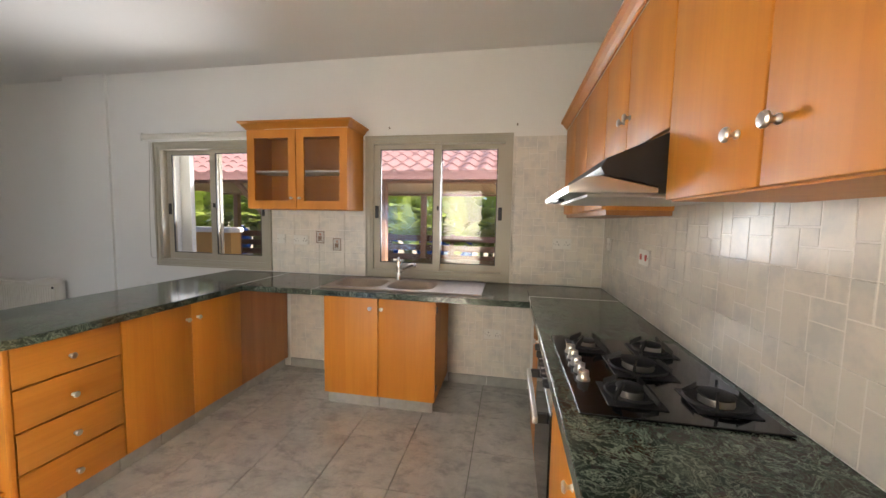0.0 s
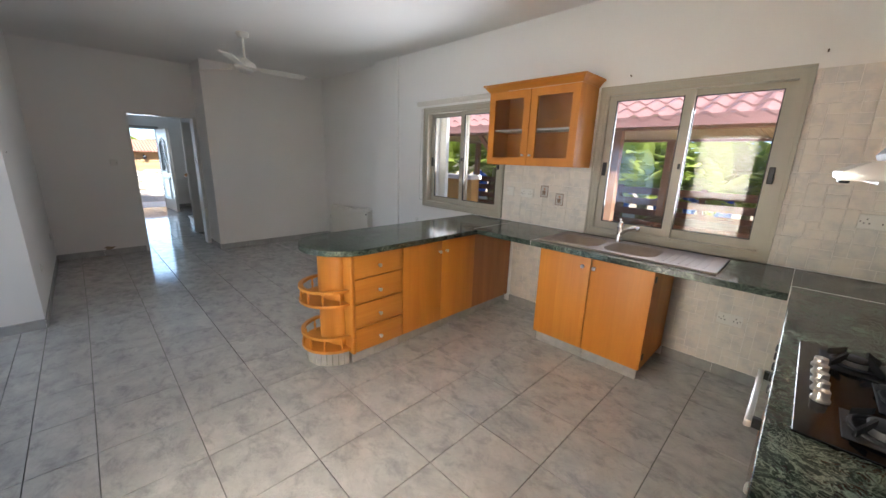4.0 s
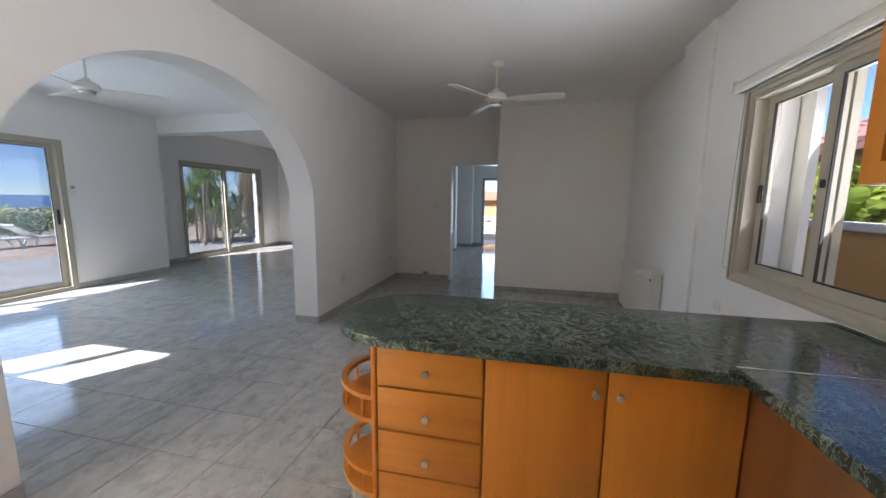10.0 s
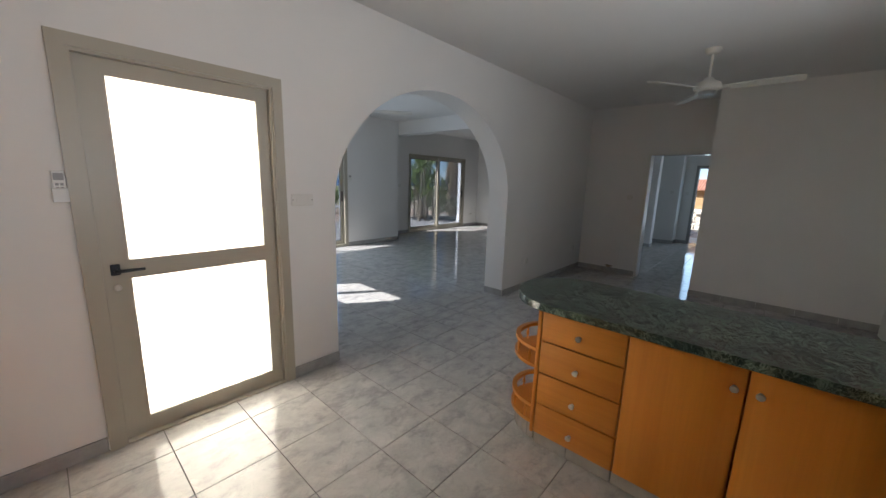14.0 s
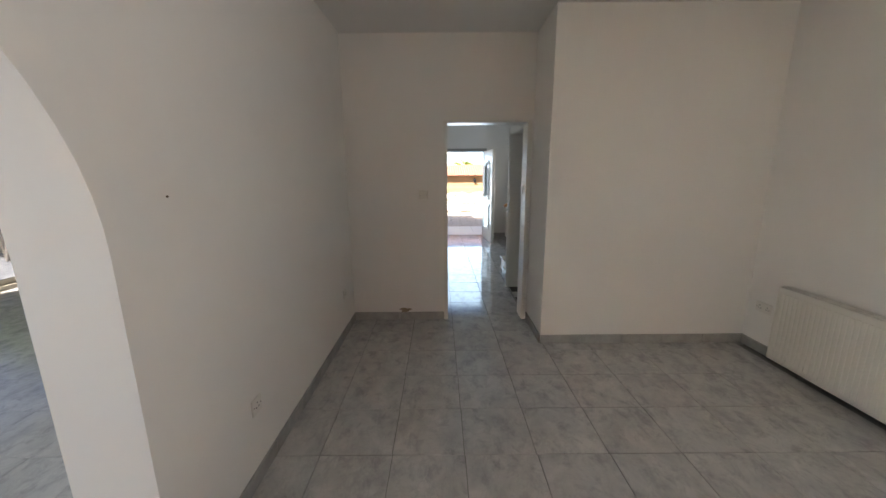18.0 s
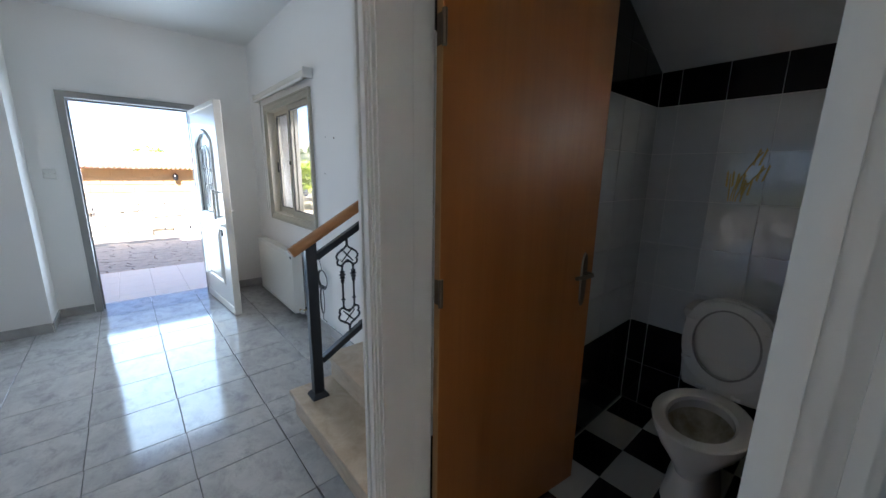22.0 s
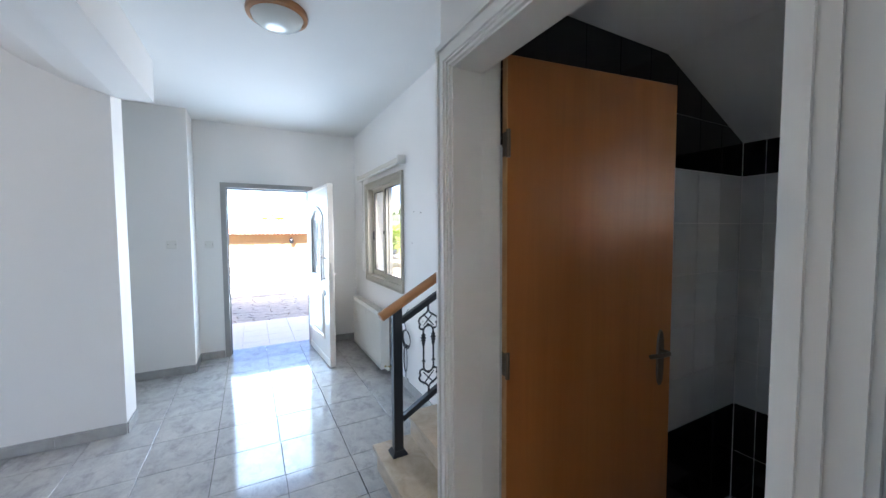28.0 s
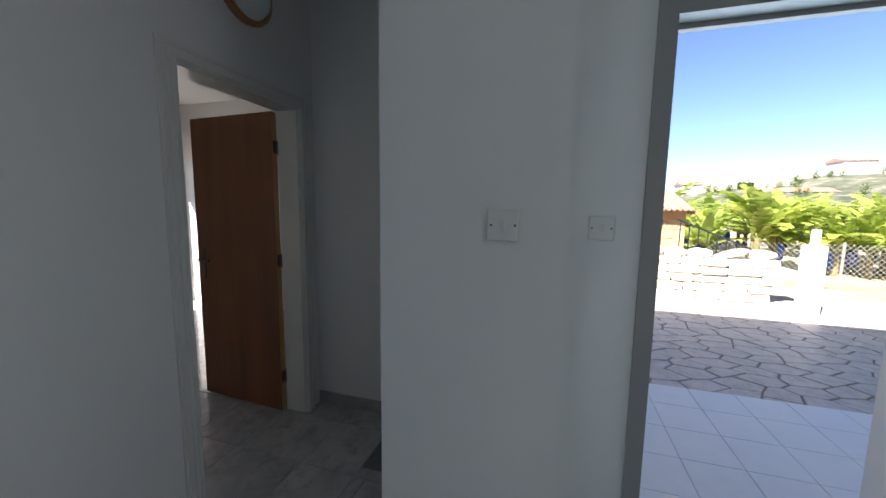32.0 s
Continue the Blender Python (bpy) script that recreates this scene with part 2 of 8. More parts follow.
def green_marble():
    k = Nodes("dark_green_marble")
    v = k.mapped((1, 1, 1), (0, 0, 35))
    warp = k.noise(6, 5, 0.6, v, 1.0)
    ve = k.n("VectorMath")
    ve.operation = "ADD"
    k.t.links.new(v, ve.inputs[0])
    vv = k.n("VectorMath")
    vv.operation = "MULTIPLY"
    vv.inputs[1].default_value = (0.16, 0.16, 0.16)
    k.t.links.new(k.n("TexNoise", Vector=v, Scale=7.0, Detail=5.0).outputs["Color"], vv.inputs[0])
    k.t.links.new(vv.outputs[0], ve.inputs[1])
    ridge = lambda sc, d, w: k.ramp(k.noise(sc, 6, 0.62, ve.outputs[0], d), (0.5 - w, (0, 0, 0)), (0.5, (1, 1, 1)), (0.5 + w, (0, 0, 0)))
    vein, vein2 = ridge(19.0, 0.9, 0.028), ridge(37.0, 1.2, 0.036)
    base = k.ramp(warp, (0.3, (0.010, 0.018, 0.015)), (0.52, (0.024, 0.037, 0.030)), (0.75, (0.060, 0.082, 0.066)))
    mask = k.ramp(k.noise(3.0, 3, 0.6, v), (0.34, (0.35, 0.35, 0.35)), (0.58, (1, 1, 1)))
    c = k.mix(k.math("MULTIPLY", vein, k.math("MULTIPLY", mask, 0.8)), base, (0.31, 0.38, 0.30))
    c = k.mix(k.math("MULTIPLY", vein2, k.math("MULTIPLY", mask, 0.7)), c, (0.21, 0.28, 0.22))
    k.set(Base_Color=c, Roughness=0.13, Specular_IOR_Level=0.5)
    return k.m


def wall_tile_material():
    """Glazed cream tile, printed with small grey and pink-beige blocks; one tint a tile."""
    k = Nodes("cream_glazed_wall_tile")
    r = k.random()
    isl = k.geo.outputs["Random Per Island"]
    tint = k.ramp(isl, (0.0, (0.72, 0.665, 0.585)), (0.4, (0.76, 0.71, 0.635)), (0.7, (0.70, 0.655, 0.59)), (1.0, (0.77, 0.72, 0.65)))
    tint = k.mix(k.math("MULTIPLY", r, 0.05), tint, (0.50, 0.49, 0.47))
    cl = k.noise(9, 4, 0.6)
    c = k.mix(k.math("MULTIPLY", k.ramp(cl, (0.46, (0, 0, 0)), (0.64, (1, 1, 1))), 0.5), tint, (0.50, 0.505, 0.50))
    k.set(Base_Color=c, Roughness=0.17)
    return k.bump(k.noise(12, 2), 0.08, 0.004).m


def glazed(name, colour, rough=0.1, vary=0.1):
    k = Nodes(name)
    dark = tuple(c * (1 - vary) for c in colour)
    k.set(Base_Color=k.mix(k.noise(9, 4), colour, dark), Roughness=rough)
    return k.bump(k.noise(6, 2), 0.04, 0.004).m


def glass(name, tint=(1, 1, 1), rough=0.0, gloss=0.035):
    k = Nodes(name)
    k.t.nodes.remove(k.b)
    tr = k.n("BsdfTransparent", Color=(*tint, 1))
    gl = k.n("BsdfGlossy", Color=(1, 1, 1, 1), Roughness=rough)
    lw = k.n("LayerWeight", Blend=0.5)
    fr = k.math("ADD", k.math("MULTIPLY", k.math("POWER", lw.outputs["Facing"], 5.0), 0.82), gloss)
    mx = k.n("MixShader", Fac=fr)
    k.t.links.new(tr.outputs[0], mx.inputs[1])
    k.t.links.new(gl.outputs[0], mx.inputs[2])
    k.t.links.new(mx.outputs[0], k.t.nodes["Material Output"].inputs[0])
    return k.m


M["floor"] = floor_tile_material()
M["grout"] = paint("grey_grout", (0.20, 0.195, 0.185), 0.85, 200, 0.2, 0.2)
M["marble"] = green_marble()
M["tile"] = wall_tile_material()
M["tile_grout"] = paint("pale_grout", (0.55, 0.53, 0.49), 0.8, 200, 0.15, 0.1)
M["white_tile"] = glazed("white_glazed_tile", (0.62, 0.63, 0.62), 0.07)
M["black_tile"] = glazed("black_glazed_tile", (0.010, 0.010, 0.012), 0.09)
M["ceramic"] = glazed("white_ceramic", (0.74, 0.72, 0.66), 0.08, 0.05)
M["glass"] = glass("clear_glass", (0.97, 0.98, 0.98))
M["patio_glass"] = glass("tinted_patio_glass", (0.66, 0.70, 0.76), gloss=0.18)
M["cab_glass"] = glass("cabinet_glass", (0.90, 0.91, 0.90))

# ---------------------------------------------------------------- builders
ORIGIN = {}


def thing(name, at, label, category, group="", kind=""):
    """An empty at the base of a thing, to which its parts belong."""
    ob = new(name)
    ob.empty_display_size = 0.1
    ob.location = at
    ORIGIN[ob] = Vector(at)
    return tagged(ob, label, category, group, kind)


def mesh_of(name, bm, material, shift=None, smooth=False):
    if shift is not None:
        bm.transform(Matrix.Translation(-shift))
    bmesh.ops.recalc_face_normals(bm, faces=bm.faces)
    me = bpy.data.meshes.new(name)
    for m in material if isinstance(material, (list, tuple)) else [material]:
        me.materials.append(m)
    for f in bm.faces:
        f.smooth = smooth
    bm.to_mesh(me)
    bm.free()
    if smooth:
        me.set_sharp_from_angle(angle=radians(38))
    return me


def part(name, bm, material, parent, label="", smooth=False):
    """One mesh, in world coordinates, as a part of a thing or of a part."""
    shift = ORIGIN[parent]
    ob = new(name, mesh_of(name, bm, material, shift, smooth))
    ob.parent = parent
    ORIGIN[ob] = shift
    return tagged(ob, label)


def solid(name, bm, material, label, category, group="", kind="", smooth=False, at=None):
    """A thing of one mesh, with its origin at its base."""
    if at is None:
        vs = [v.co for v in bm.verts]
        lo = [min(v[i] for v in vs) for i in range(3)]
        hi = [max(v[i] for v in vs) for i in range(3)]
        at = ((lo[0] + hi[0]) / 2, (lo[1] + hi[1]) / 2, lo[2])
    ob = new(name, mesh_of(name, bm, material, Vector(at), smooth))
    ob.location = at
    ORIGIN[ob] = Vector(at)
    return tagged(ob, label, category, group, kind)


def B():
    return bmesh.new()


def box(bm, x0, y0, z0, x1, y1, z1, bevel=0.0, seg=1):
    x0, x1 = sorted((x0, x1))
    y0, y1 = sorted((y0, y1))
    z0, z1 = sorted((z0, z1))
    vs = [bm.verts.new(p) for p in ((x0, y0, z0), (x1, y0, z0), (x1, y1, z0), (x0, y1, z0), (x0, y0, z1), (x1, y0, z1), (x1, y1, z1), (x0, y1, z1))]
    fs = [bm.faces.new([vs[i] for i in q]) for q in ((3, 2, 1, 0), (4, 5, 6, 7), (0, 1, 5, 4), (1, 2, 6, 5), (2, 3, 7, 6), (3, 0, 4, 7))]
    if bevel:
        edges = {e for f in fs for e in f.edges}
        bmesh.ops.bevel(bm, geom=list(edges), offset=bevel, segments=seg, affect="EDGES", profile=0.5)
    return bm


def prism(bm, outline, lo, hi, axis="z", bevel=0.0, seg=1):
    """An outline of 2D points drawn along an axis. z: (x, y); y: (x, z); x: (y, z)."""
    put = {"z": lambda a, b, c: (a, b, c), "y": lambda a, b, c: (a, c, b), "x": lambda a, b, c: (c, a, b)}[axis]
    lower = [bm.verts.new(put(a, b, lo)) for a, b in outline]
    upper = [bm.verts.new(put(a, b, hi)) for a, b in outline]
    n = len(outline)
    fs = [bm.faces.new(lower[::-1]), bm.faces.new(upper)]
    for i in range(n):
        fs.append(bm.faces.new((lower[i], lower[(i + 1) % n], upper[(i + 1) % n], upper[i])))
    if bevel:
        edges = {e for f in fs[:2] for e in f.edges}
        bmesh.ops.bevel(bm, geom=list(edges), offset=bevel, segments=seg, affect="EDGES", profile=0.5)
    return bm


def lathe(bm, profile, centre, axis="z", seg=20, sweep=360.0, start=0.0):
    """Rings of (radius, height) turned about an axis through centre."""
    c = Vector(centre)
    put = {"z": lambda r, a, h: Vector((r * math.cos(a), r * math.sin(a), h)), "y": lambda r, a, h: Vector((r * math.cos(a), h, r * math.sin(a))),
           "x": lambda r, a, h: Vector((h, r * math.cos(a), r * math.sin(a)))}[axis]
    full = sweep >= 360
    steps = seg if full else seg + 1
    rings = []
    for r, h in profile:
        if r < 1e-5:
            rings.append([bm.verts.new(c + put(0, 0, h))])
        else:
            rings.append([bm.verts.new(c + put(r, radians(start + sweep * i / seg), h)) for i in range(steps)])
    for a, b in zip(rings, rings[1:]):
        for i in range(seg):
            j = (i + 1) % steps
            if len(a) == 1 and len(b) == 1:
                continue
            if len(a) == 1:
                bm.faces.new((a[0], b[j], b[i]))
            elif len(b) == 1:
                bm.faces.new((a[i], a[j], b[0]))
            else:
                bm.faces.new((a[i], a[j], b[j], b[i]))
    return bm


def rod(bm, p, q, r, seg=10, r2=None):
    """A round bar from p to q, closed at both ends."""
    p, q = Vector(p), Vector(q)
    d = q - p
    turn = d.to_track_quat("Z", "Y").to_matrix().to_4x4()
    geo = bmesh.ops.create_cone(bm, cap_ends=True, segments=seg, radius1=r, radius2=r if r2 is None else r2, depth=d.length)
    bmesh.ops.transform(bm, matrix=Matrix.Translation((p + q) / 2) @ turn, verts=geo["verts"])
    return bm


def tube(bm, points, r, seg=8, closed=False):
    """A bent round bar along points."""
    pts = [Vector(p) for p in points]
    n = len(pts)
    rings = []
    normal = None
    for i, p in enumerate(pts):
        if closed:
            d = (pts[(i + 1) % n] - pts[i - 1]).normalized()
        else:
            d = (pts[min(i + 1, n - 1)] - pts[max(i - 1, 0)]).normalized()
        if normal is None:
            normal = d.orthogonal().normalized()
        normal = (normal - d * normal.dot(d)).normalized()
        side = d.cross(normal)
        rings.append([bm.verts.new(p + r * (math.cos(a) * normal + math.sin(a) * side)) for a in (2 * math.pi * k / seg for k in range(seg))])
    for a, b in list(zip(rings, rings[1:])) + ([(rings[-1], rings[0])] if closed else []):
        for k in range(seg):
            bm.faces.new((a[k], a[(k + 1) % seg], b[(k + 1) % seg], b[k]))
    if not closed:
        bm.faces.new(rings[0][::-1])
        bm.faces.new(rings[-1])
    return bm


def bar(bm, p, q, w, h, up=(0, 0, 1)):
    """A square-edged bar from p to q, w wide and h high."""
    p, q = Vector(p), Vector(q)
    d = (q - p).normalized()
    side = d.cross(Vector(up)).normalized()
    top = side.cross(d).normalized()
    c = [(-w / 2, -h / 2), (w / 2, -h / 2), (w / 2, h / 2), (-w / 2, h / 2)]
    a = [bm.verts.new(p + side * u + top * v) for u, v in c]
    b = [bm.verts.new(q + side * u + top * v) for u, v in c]
    bm.faces.new(a[::-1])
    bm.faces.new(b)
    for i in range(4):
        bm.faces.new((a[i], a[(i + 1) % 4], b[(i + 1) % 4], b[i]))
    return bm


def wall_mesh(bm, axis, face, back, u0, u1, z0, z1, openings=()):
    """A thick wall along u with square openings (u0, u1, z0, z1) through it; axis is the one that it faces along."""
    us = sorted({u0, u1, *(v for o in openings for v in o[:2])})
    zs = sorted({z0, z1, *(v for o in openings for v in o[2:])})
    us = [u for u in us if u0 - 1e-6 <= u <= u1 + 1e-6]
    zs = [z for z in zs if z0 - 1e-6 <= z <= z1 + 1e-6]

    def full(i, j):
        if not (0 <= i < len(us) - 1 and 0 <= j < len(zs) - 1):
            return False
        u, z = (us[i] + us[i + 1]) / 2, (zs[j] + zs[j + 1]) / 2
        return not any(o[0] < u < o[1] and o[2] < z < o[3] for o in openings)

    cache = {}

    def vert(u, d, z):
        key = (round(u, 4), d, round(z, 4))
        if key not in cache:
            cache[key] = bm.verts.new((d, u, z) if axis == "x" else (u, d, z))
        return cache[key]

    for i in range(len(us) - 1):
        for j in range(len(zs) - 1):
            if not full(i, j):
                continue
            a, b, c, e = us[i], us[i + 1], zs[j], zs[j + 1]
            for d in (face, back):
                bm.faces.new([vert(a, d, c), vert(b, d, c), vert(b, d, e), vert(a, d, e)])
            for ok, p, q in ((full(i - 1, j), (a, c), (a, e)), (full(i + 1, j), (b, c), (b, e)), (full(i, j - 1), (a, c), (b, c)), (full(i, j + 1), (a, e), (b, e))):
                if not ok:
                    bm.faces.new([vert(p[0], face, p[1]), vert(q[0], face, q[1]), vert(q[0], back, q[1]), vert(p[0], back, p[1])])
    return bm


def wall(name, axis, face, back, u0, u1, z0, z1, openings=(), material=None, label="plain white painted plaster wall"):
    return solid(name, wall_mesh(B(), axis, face, back, u0, u1, z0, z1, openings), material or M["wall"], label, "wall", kind="structure")

# ---------------------------------------------------------------- structure
XR, YN, YS, YSB = 1.033, 3.113, -0.498, -0.785
XW, XP, H, H2 = -6.62, -6.041, 2.80, 2.86
YWC = 1.335
XLW, XF, YH = -10.198, -11.777, 2.06

# kitchen and dining room
wall("wall_kitchen_east", "x", XR, XR + 0.22, YSB, YN + 0.25, 0, H)
wall("wall_kitchen_north", "y", YN, YN + 0.25, -4.25, XR, 0, H, [(-3.165, -1.92, 0.93, 2.105), (-0.947, 0.283, 0.922, 2.111)])
wall("wall_dining_north", "y", YN + 0.07, YN + 0.25, XP, -4.25, 0, H)
wall("wall_dining_pilaster", "y", YN - 0.025, YN, -4.25, -3.72, 0, H)
wall("wall_dining_west", "x", XW, XW - 0.2, YS, YWC, 0, H, [(0.478, 1.30, 0, 2.03)])
wall("wall_dining_boxed_north", "y", YWC, YWC + 0.12, XW - 0.2, XP, 0, H)
wall("wall_dining_boxed_west", "x", XP, XP - 0.15, YWC + 0.12, YN + 0.25, 0, H)


def arch_wall():
    """The wall between kitchen and living room, with a glazed door and a round arch through it."""
    bm = B()
    a0, a1, spring, top = -3.985, -1.489, 1.30, 2.355
    cx, rx, rz = (a0 + a1) / 2, (a1 - a0) / 2, top - spring
    xs = [XW - 0.2] + [cx - rx * math.cos(math.pi * i / 36) for i in range(37)] + [-1.08, -0.083, XR]

    def low(i):
        if 1 <= i <= 37:
            th = math.pi * (i - 1) / 36
            return spring + rz * math.sin(th)
        return 0.0

    for i in range(len(xs) - 1):
        x0, x1 = xs[i], xs[i + 1]
        if 1 <= i <= 36:
            z0, z1 = low(i), low(i + 1)
        elif abs(x0 + 1.08) < 1e-6:
            z0 = z1 = 2.105
        else:
            z0 = z1 = 0.0
        for y in (YS, YSB):
            bm.faces.new([bm.verts.new(p) for p in ((x0, y, z0), (x1, y, z1), (x1, y, H), (x0, y, H))])
        bm.faces.new([bm.verts.new(p) for p in ((x0, YS, z0), (x1, YS, z1), (x1, YSB, z1), (x0, YSB, z0))])
        bm.faces.new([bm.verts.new(p) for p in ((x0, YS, H), (x1, YS, H), (x1, YSB, H), (x0, YSB, H))])
    for x, z in ((xs[0], H), (a0, spring), (a1, spring), (-1.08, 2.105), (-0.083, 2.105), (XR, H)):
        bm.faces.new([bm.verts.new(p) for p in ((x, YS, 0), (x, YSB, 0), (x, YSB, z), (x, YS, z))])
    bmesh.ops.remove_doubles(bm, verts=bm.verts, dist=1e-5)
    ob = solid("wall_arch", bm, M["wall"], "white plaster wall with a round arched opening", "wall", kind="structure", smooth=True)
    return ob


arch_wall()

# living room
XE = -1.30
YP1, YP2, XJ = -4.88, -5.60, -5.95
wall("wall_living_east", "x", XE, XE + 0.22, YP1 - 0.25, YSB, 0, H2, [(-3.42, -2.20, 1.08, 2.10)])
wall("wall_living_south", "y", YP1, YP1 - 0.25, XJ, XE + 0.22, 0, H2, [(-4.46, -1.95, 0.0, 2.19)])
wall("wall_living_jog", "x", XJ, XJ + 0.22, YP2 - 0.25, YP1 - 0.25, 0, H2)
wall("wall_living_south_far", "y", YP2, YP2 - 0.25, XLW - 0.25, XJ, 0, H2, [(-9.43, -6.98, 0.0, 2.19)])
wall("wall_living_west", "x", XLW, XLW - 0.25, YP2, -0.091, 0, H2)

# hall
wall("wall_hall_south_stub", "y", YS, YSB, XW - 0.2, XW, 0, H)
wall("wall_wc_front", "y", YWC, YWC + 0.105, -7.80, XW - 0.2, 0, H, [(-7.742, -6.923, 0, 2.032)])
wall("wall_wc_front_rebate", "y", YWC + 0.105, YWC + 0.19, -7.80, XW - 0.2, 0, H, [(-7.742, -6.86, 0, 2.10)])
wall("wall_hall_north", "y", YH, YH + 0.25, XF - 0.25, -8.95, 0, H, [(-11.182, -9.968, 0.927, 2.07)])
wall("wall_hall_front", "x", XF, XF - 0.25, 0.205, YH, 0, H, [(0.458, 1.50, 0, 2.10)])
wall("wall_hall_pillar", "x", -11.377, XF - 0.25, -0.33, 0.205, 0, H)
wall("wall_lobby_north", "y", -0.33, -0.08, -12.53, XF - 0.25, 0, H)
wall("wall_lobby_west", "x", -12.53, -12.73, -1.42, -0.08, 0, H)
wall("wall_lobby_south", "y", -1.42, -1.57, -14.5, XLW - 0.25, 0, H, [(-12.385, -11.588, 0, 2.05)])

# floors and ceilings
solid("floor", prism(B(), [(-12.6, -5.85), (1.25, -5.85), (1.25, 3.36), (XF - 0.06, 3.36), (XF - 0.06, 0.0), (-12.6, 0.0)], -0.15, -0.012, "z"), M["grout"], "grey grout bed under glazed floor tiles", "floor", kind="structure")
solid("ceiling_kitchen", box(B(), XW - 0.2, YSB, H, 1.25, 3.36, H + 0.2), M["ceiling"], "plain white painted ceiling", "ceiling", kind="structure")
solid("ceiling_hall", box(B(), -12.6, -0.05, H, XW - 0.2, 3.45, H + 0.2), M["ceiling"], "plain white painted hall ceiling", "ceiling", kind="structure")
solid("ceiling_living", box(B(), XLW, YP2 - 0.25, H2, XE + 0.22, YSB, H2 + 0.2), M["ceiling"], "plain white painted living room ceiling", "ceiling", kind="structure")
solid("ceiling_lobby", box(B(), -14.5, -5.25, H, XLW - 0.03, -0.05, H + 0.2), M["ceiling"], "plain white painted lobby ceiling", "ceiling", kind="structure")
# the sloping soffit that drops to a beam along the hall
solid("ceiling_soffit", prism(B(), [(YSB, H2), (-0.73, H2), (-0.66, 2.76), (-0.585, 2.69), (-0.48, 2.63), (-0.28, 2.548), (-0.05, 2.485), (0.16, 2.485), (0.16, H + 0.1), (YSB, H2 + 0.2)], XLW, XW - 0.2, "x"), M["ceiling"], "sloping white plaster soffit with a dropped beam", "ceiling", kind="structure")
solid("beam_living", box(B(), -6.25, YP2, 2.56, XJ, YSB, H2 + 0.05), M["ceiling"], "white plastered dropped beam", "beam", kind="structure")

# ---------------------------------------------------------------- kitchen


def knob(parent, at, direction, material=None, r=0.015):
    """A turned cabinet knob standing out along +x, -x or -y."""
    s = -1 if direction[0] == "-" else 1
    prof = [(0.0, 0.0), (r * 0.62, 0.0), (r * 0.6, s * 0.003), (r * 0.36, s * 0.007), (r * 0.38, s * 0.014), (r * 0.95, s * 0.019), (r, s * 0.023), (r * 0.8, s * 0.027), (0.0, s * 0.029)]
    return part("knob", lathe(B(), prof, at, direction[1], 14), material or M["steel"], parent, "round brushed steel knob", True)


def front(parent, name, direction, plane, u0, u1, z0, z1, material, th=0.018, knob_at=None, label=""):
    """A flat cabinet door or drawer front whose back lies in the plane."""
    s = -1 if direction[0] == "-" else 1
    bm = B()
    if direction[1] == "x":
        box(bm, plane, u0 + 0.0015, z0 + 0.0015, plane + s * th, u1 - 0.0015, z1 - 0.0015, 0.004, 2)
    else:
        box(bm, u0 + 0.0015, plane, z0 + 0.0015, u1 - 0.0015, plane + s * th, z1 - 0.0015, 0.004, 2)
    ob = part(name, bm, material, parent, label, True)
    if knob_at:
        u, z = knob_at
        at = (plane + s * th, u, z) if direction[1] == "x" else (u, plane + s * th, z)
        knob(ob, at, direction)
    return ob


def carcass(bm, x0, y0, z0, x1, y1, z1, t=0.018, open_side="+x"):
    """A cabinet box of panels, open to one side."""
    box(bm, x0, y0, z0, x1, y1, z0 + t)
    box(bm, x0, y0, z1 - t, x1, y1, z1)
    sides = {"+x": [(x0, y0, x0 + t, y1), (x0 + t, y0, x1, y0 + t), (x0 + t, y1 - t, x1, y1)],
             "-x": [(x1 - t, y0, x1, y1), (x0, y0, x1 - t, y0 + t), (x0, y1 - t, x1 - t, y1)],
             "-y": [(x0, y1 - t, x1, y1), (x0, y0, x0 + t, y1 - t), (x1 - t, y0, x1, y1 - t)]}[open_side]
    for a, b, c, d in sides:
        box(bm, a, b, z0 + t, c, d, z1 - t)
    return bm


PB, PF, PX = -2.25, -1.745, -1.727
drawers = thing("drawer_cabinet", ((PB + PX) / 2, 1.39, 0.09), "orange beech base cabinet with four closed drawers", "cabinet")
part("body", carcass(B(), PB, 1.17, 0.09, PF, 1.61, 0.86), M["orange"], drawers)
for i in range(4):
    z0 = 0.095 + i * 0.1905
    front(drawers, "drawer", "+x", PF, 1.175, 1.608, z0, z0 + 0.186, M["orange_y"], knob_at=(1.385, z0 + 0.078))
part("edge_post", box(B(), PF + 0.001, 1.150, 0.09, PX + 0.004, 1.172, 0.86, 0.006, 2), M["orange"], drawers)

base = thing("base_cabinet", ((PB + PX) / 2, 2.05, 0.09), "orange beech base cabinet with two closed doors", "cabinet")
part("body", carcass(B(), PB, 1.615, 0.09, PF, 2.48, 0.86), M["orange"], base)
front(base, "door", "+x", PF, 1.613, 2.045, 0.095, 0.853, M["orange"], knob_at=(2.008, 0.745))
front(base, "door", "+x", PF, 2.048, 2.478, 0.095, 0.853, M["orange"], knob_at=(2.088, 0.745))
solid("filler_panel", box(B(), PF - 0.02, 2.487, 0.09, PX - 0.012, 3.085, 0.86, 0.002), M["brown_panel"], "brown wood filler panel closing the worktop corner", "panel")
solid("back_panel", box(B(), PB - 0.016, 1.17, 0.02, PB, 3.085, 0.86, 0.002), M["orange"], "orange beech panel along the back of the peninsula", "panel")


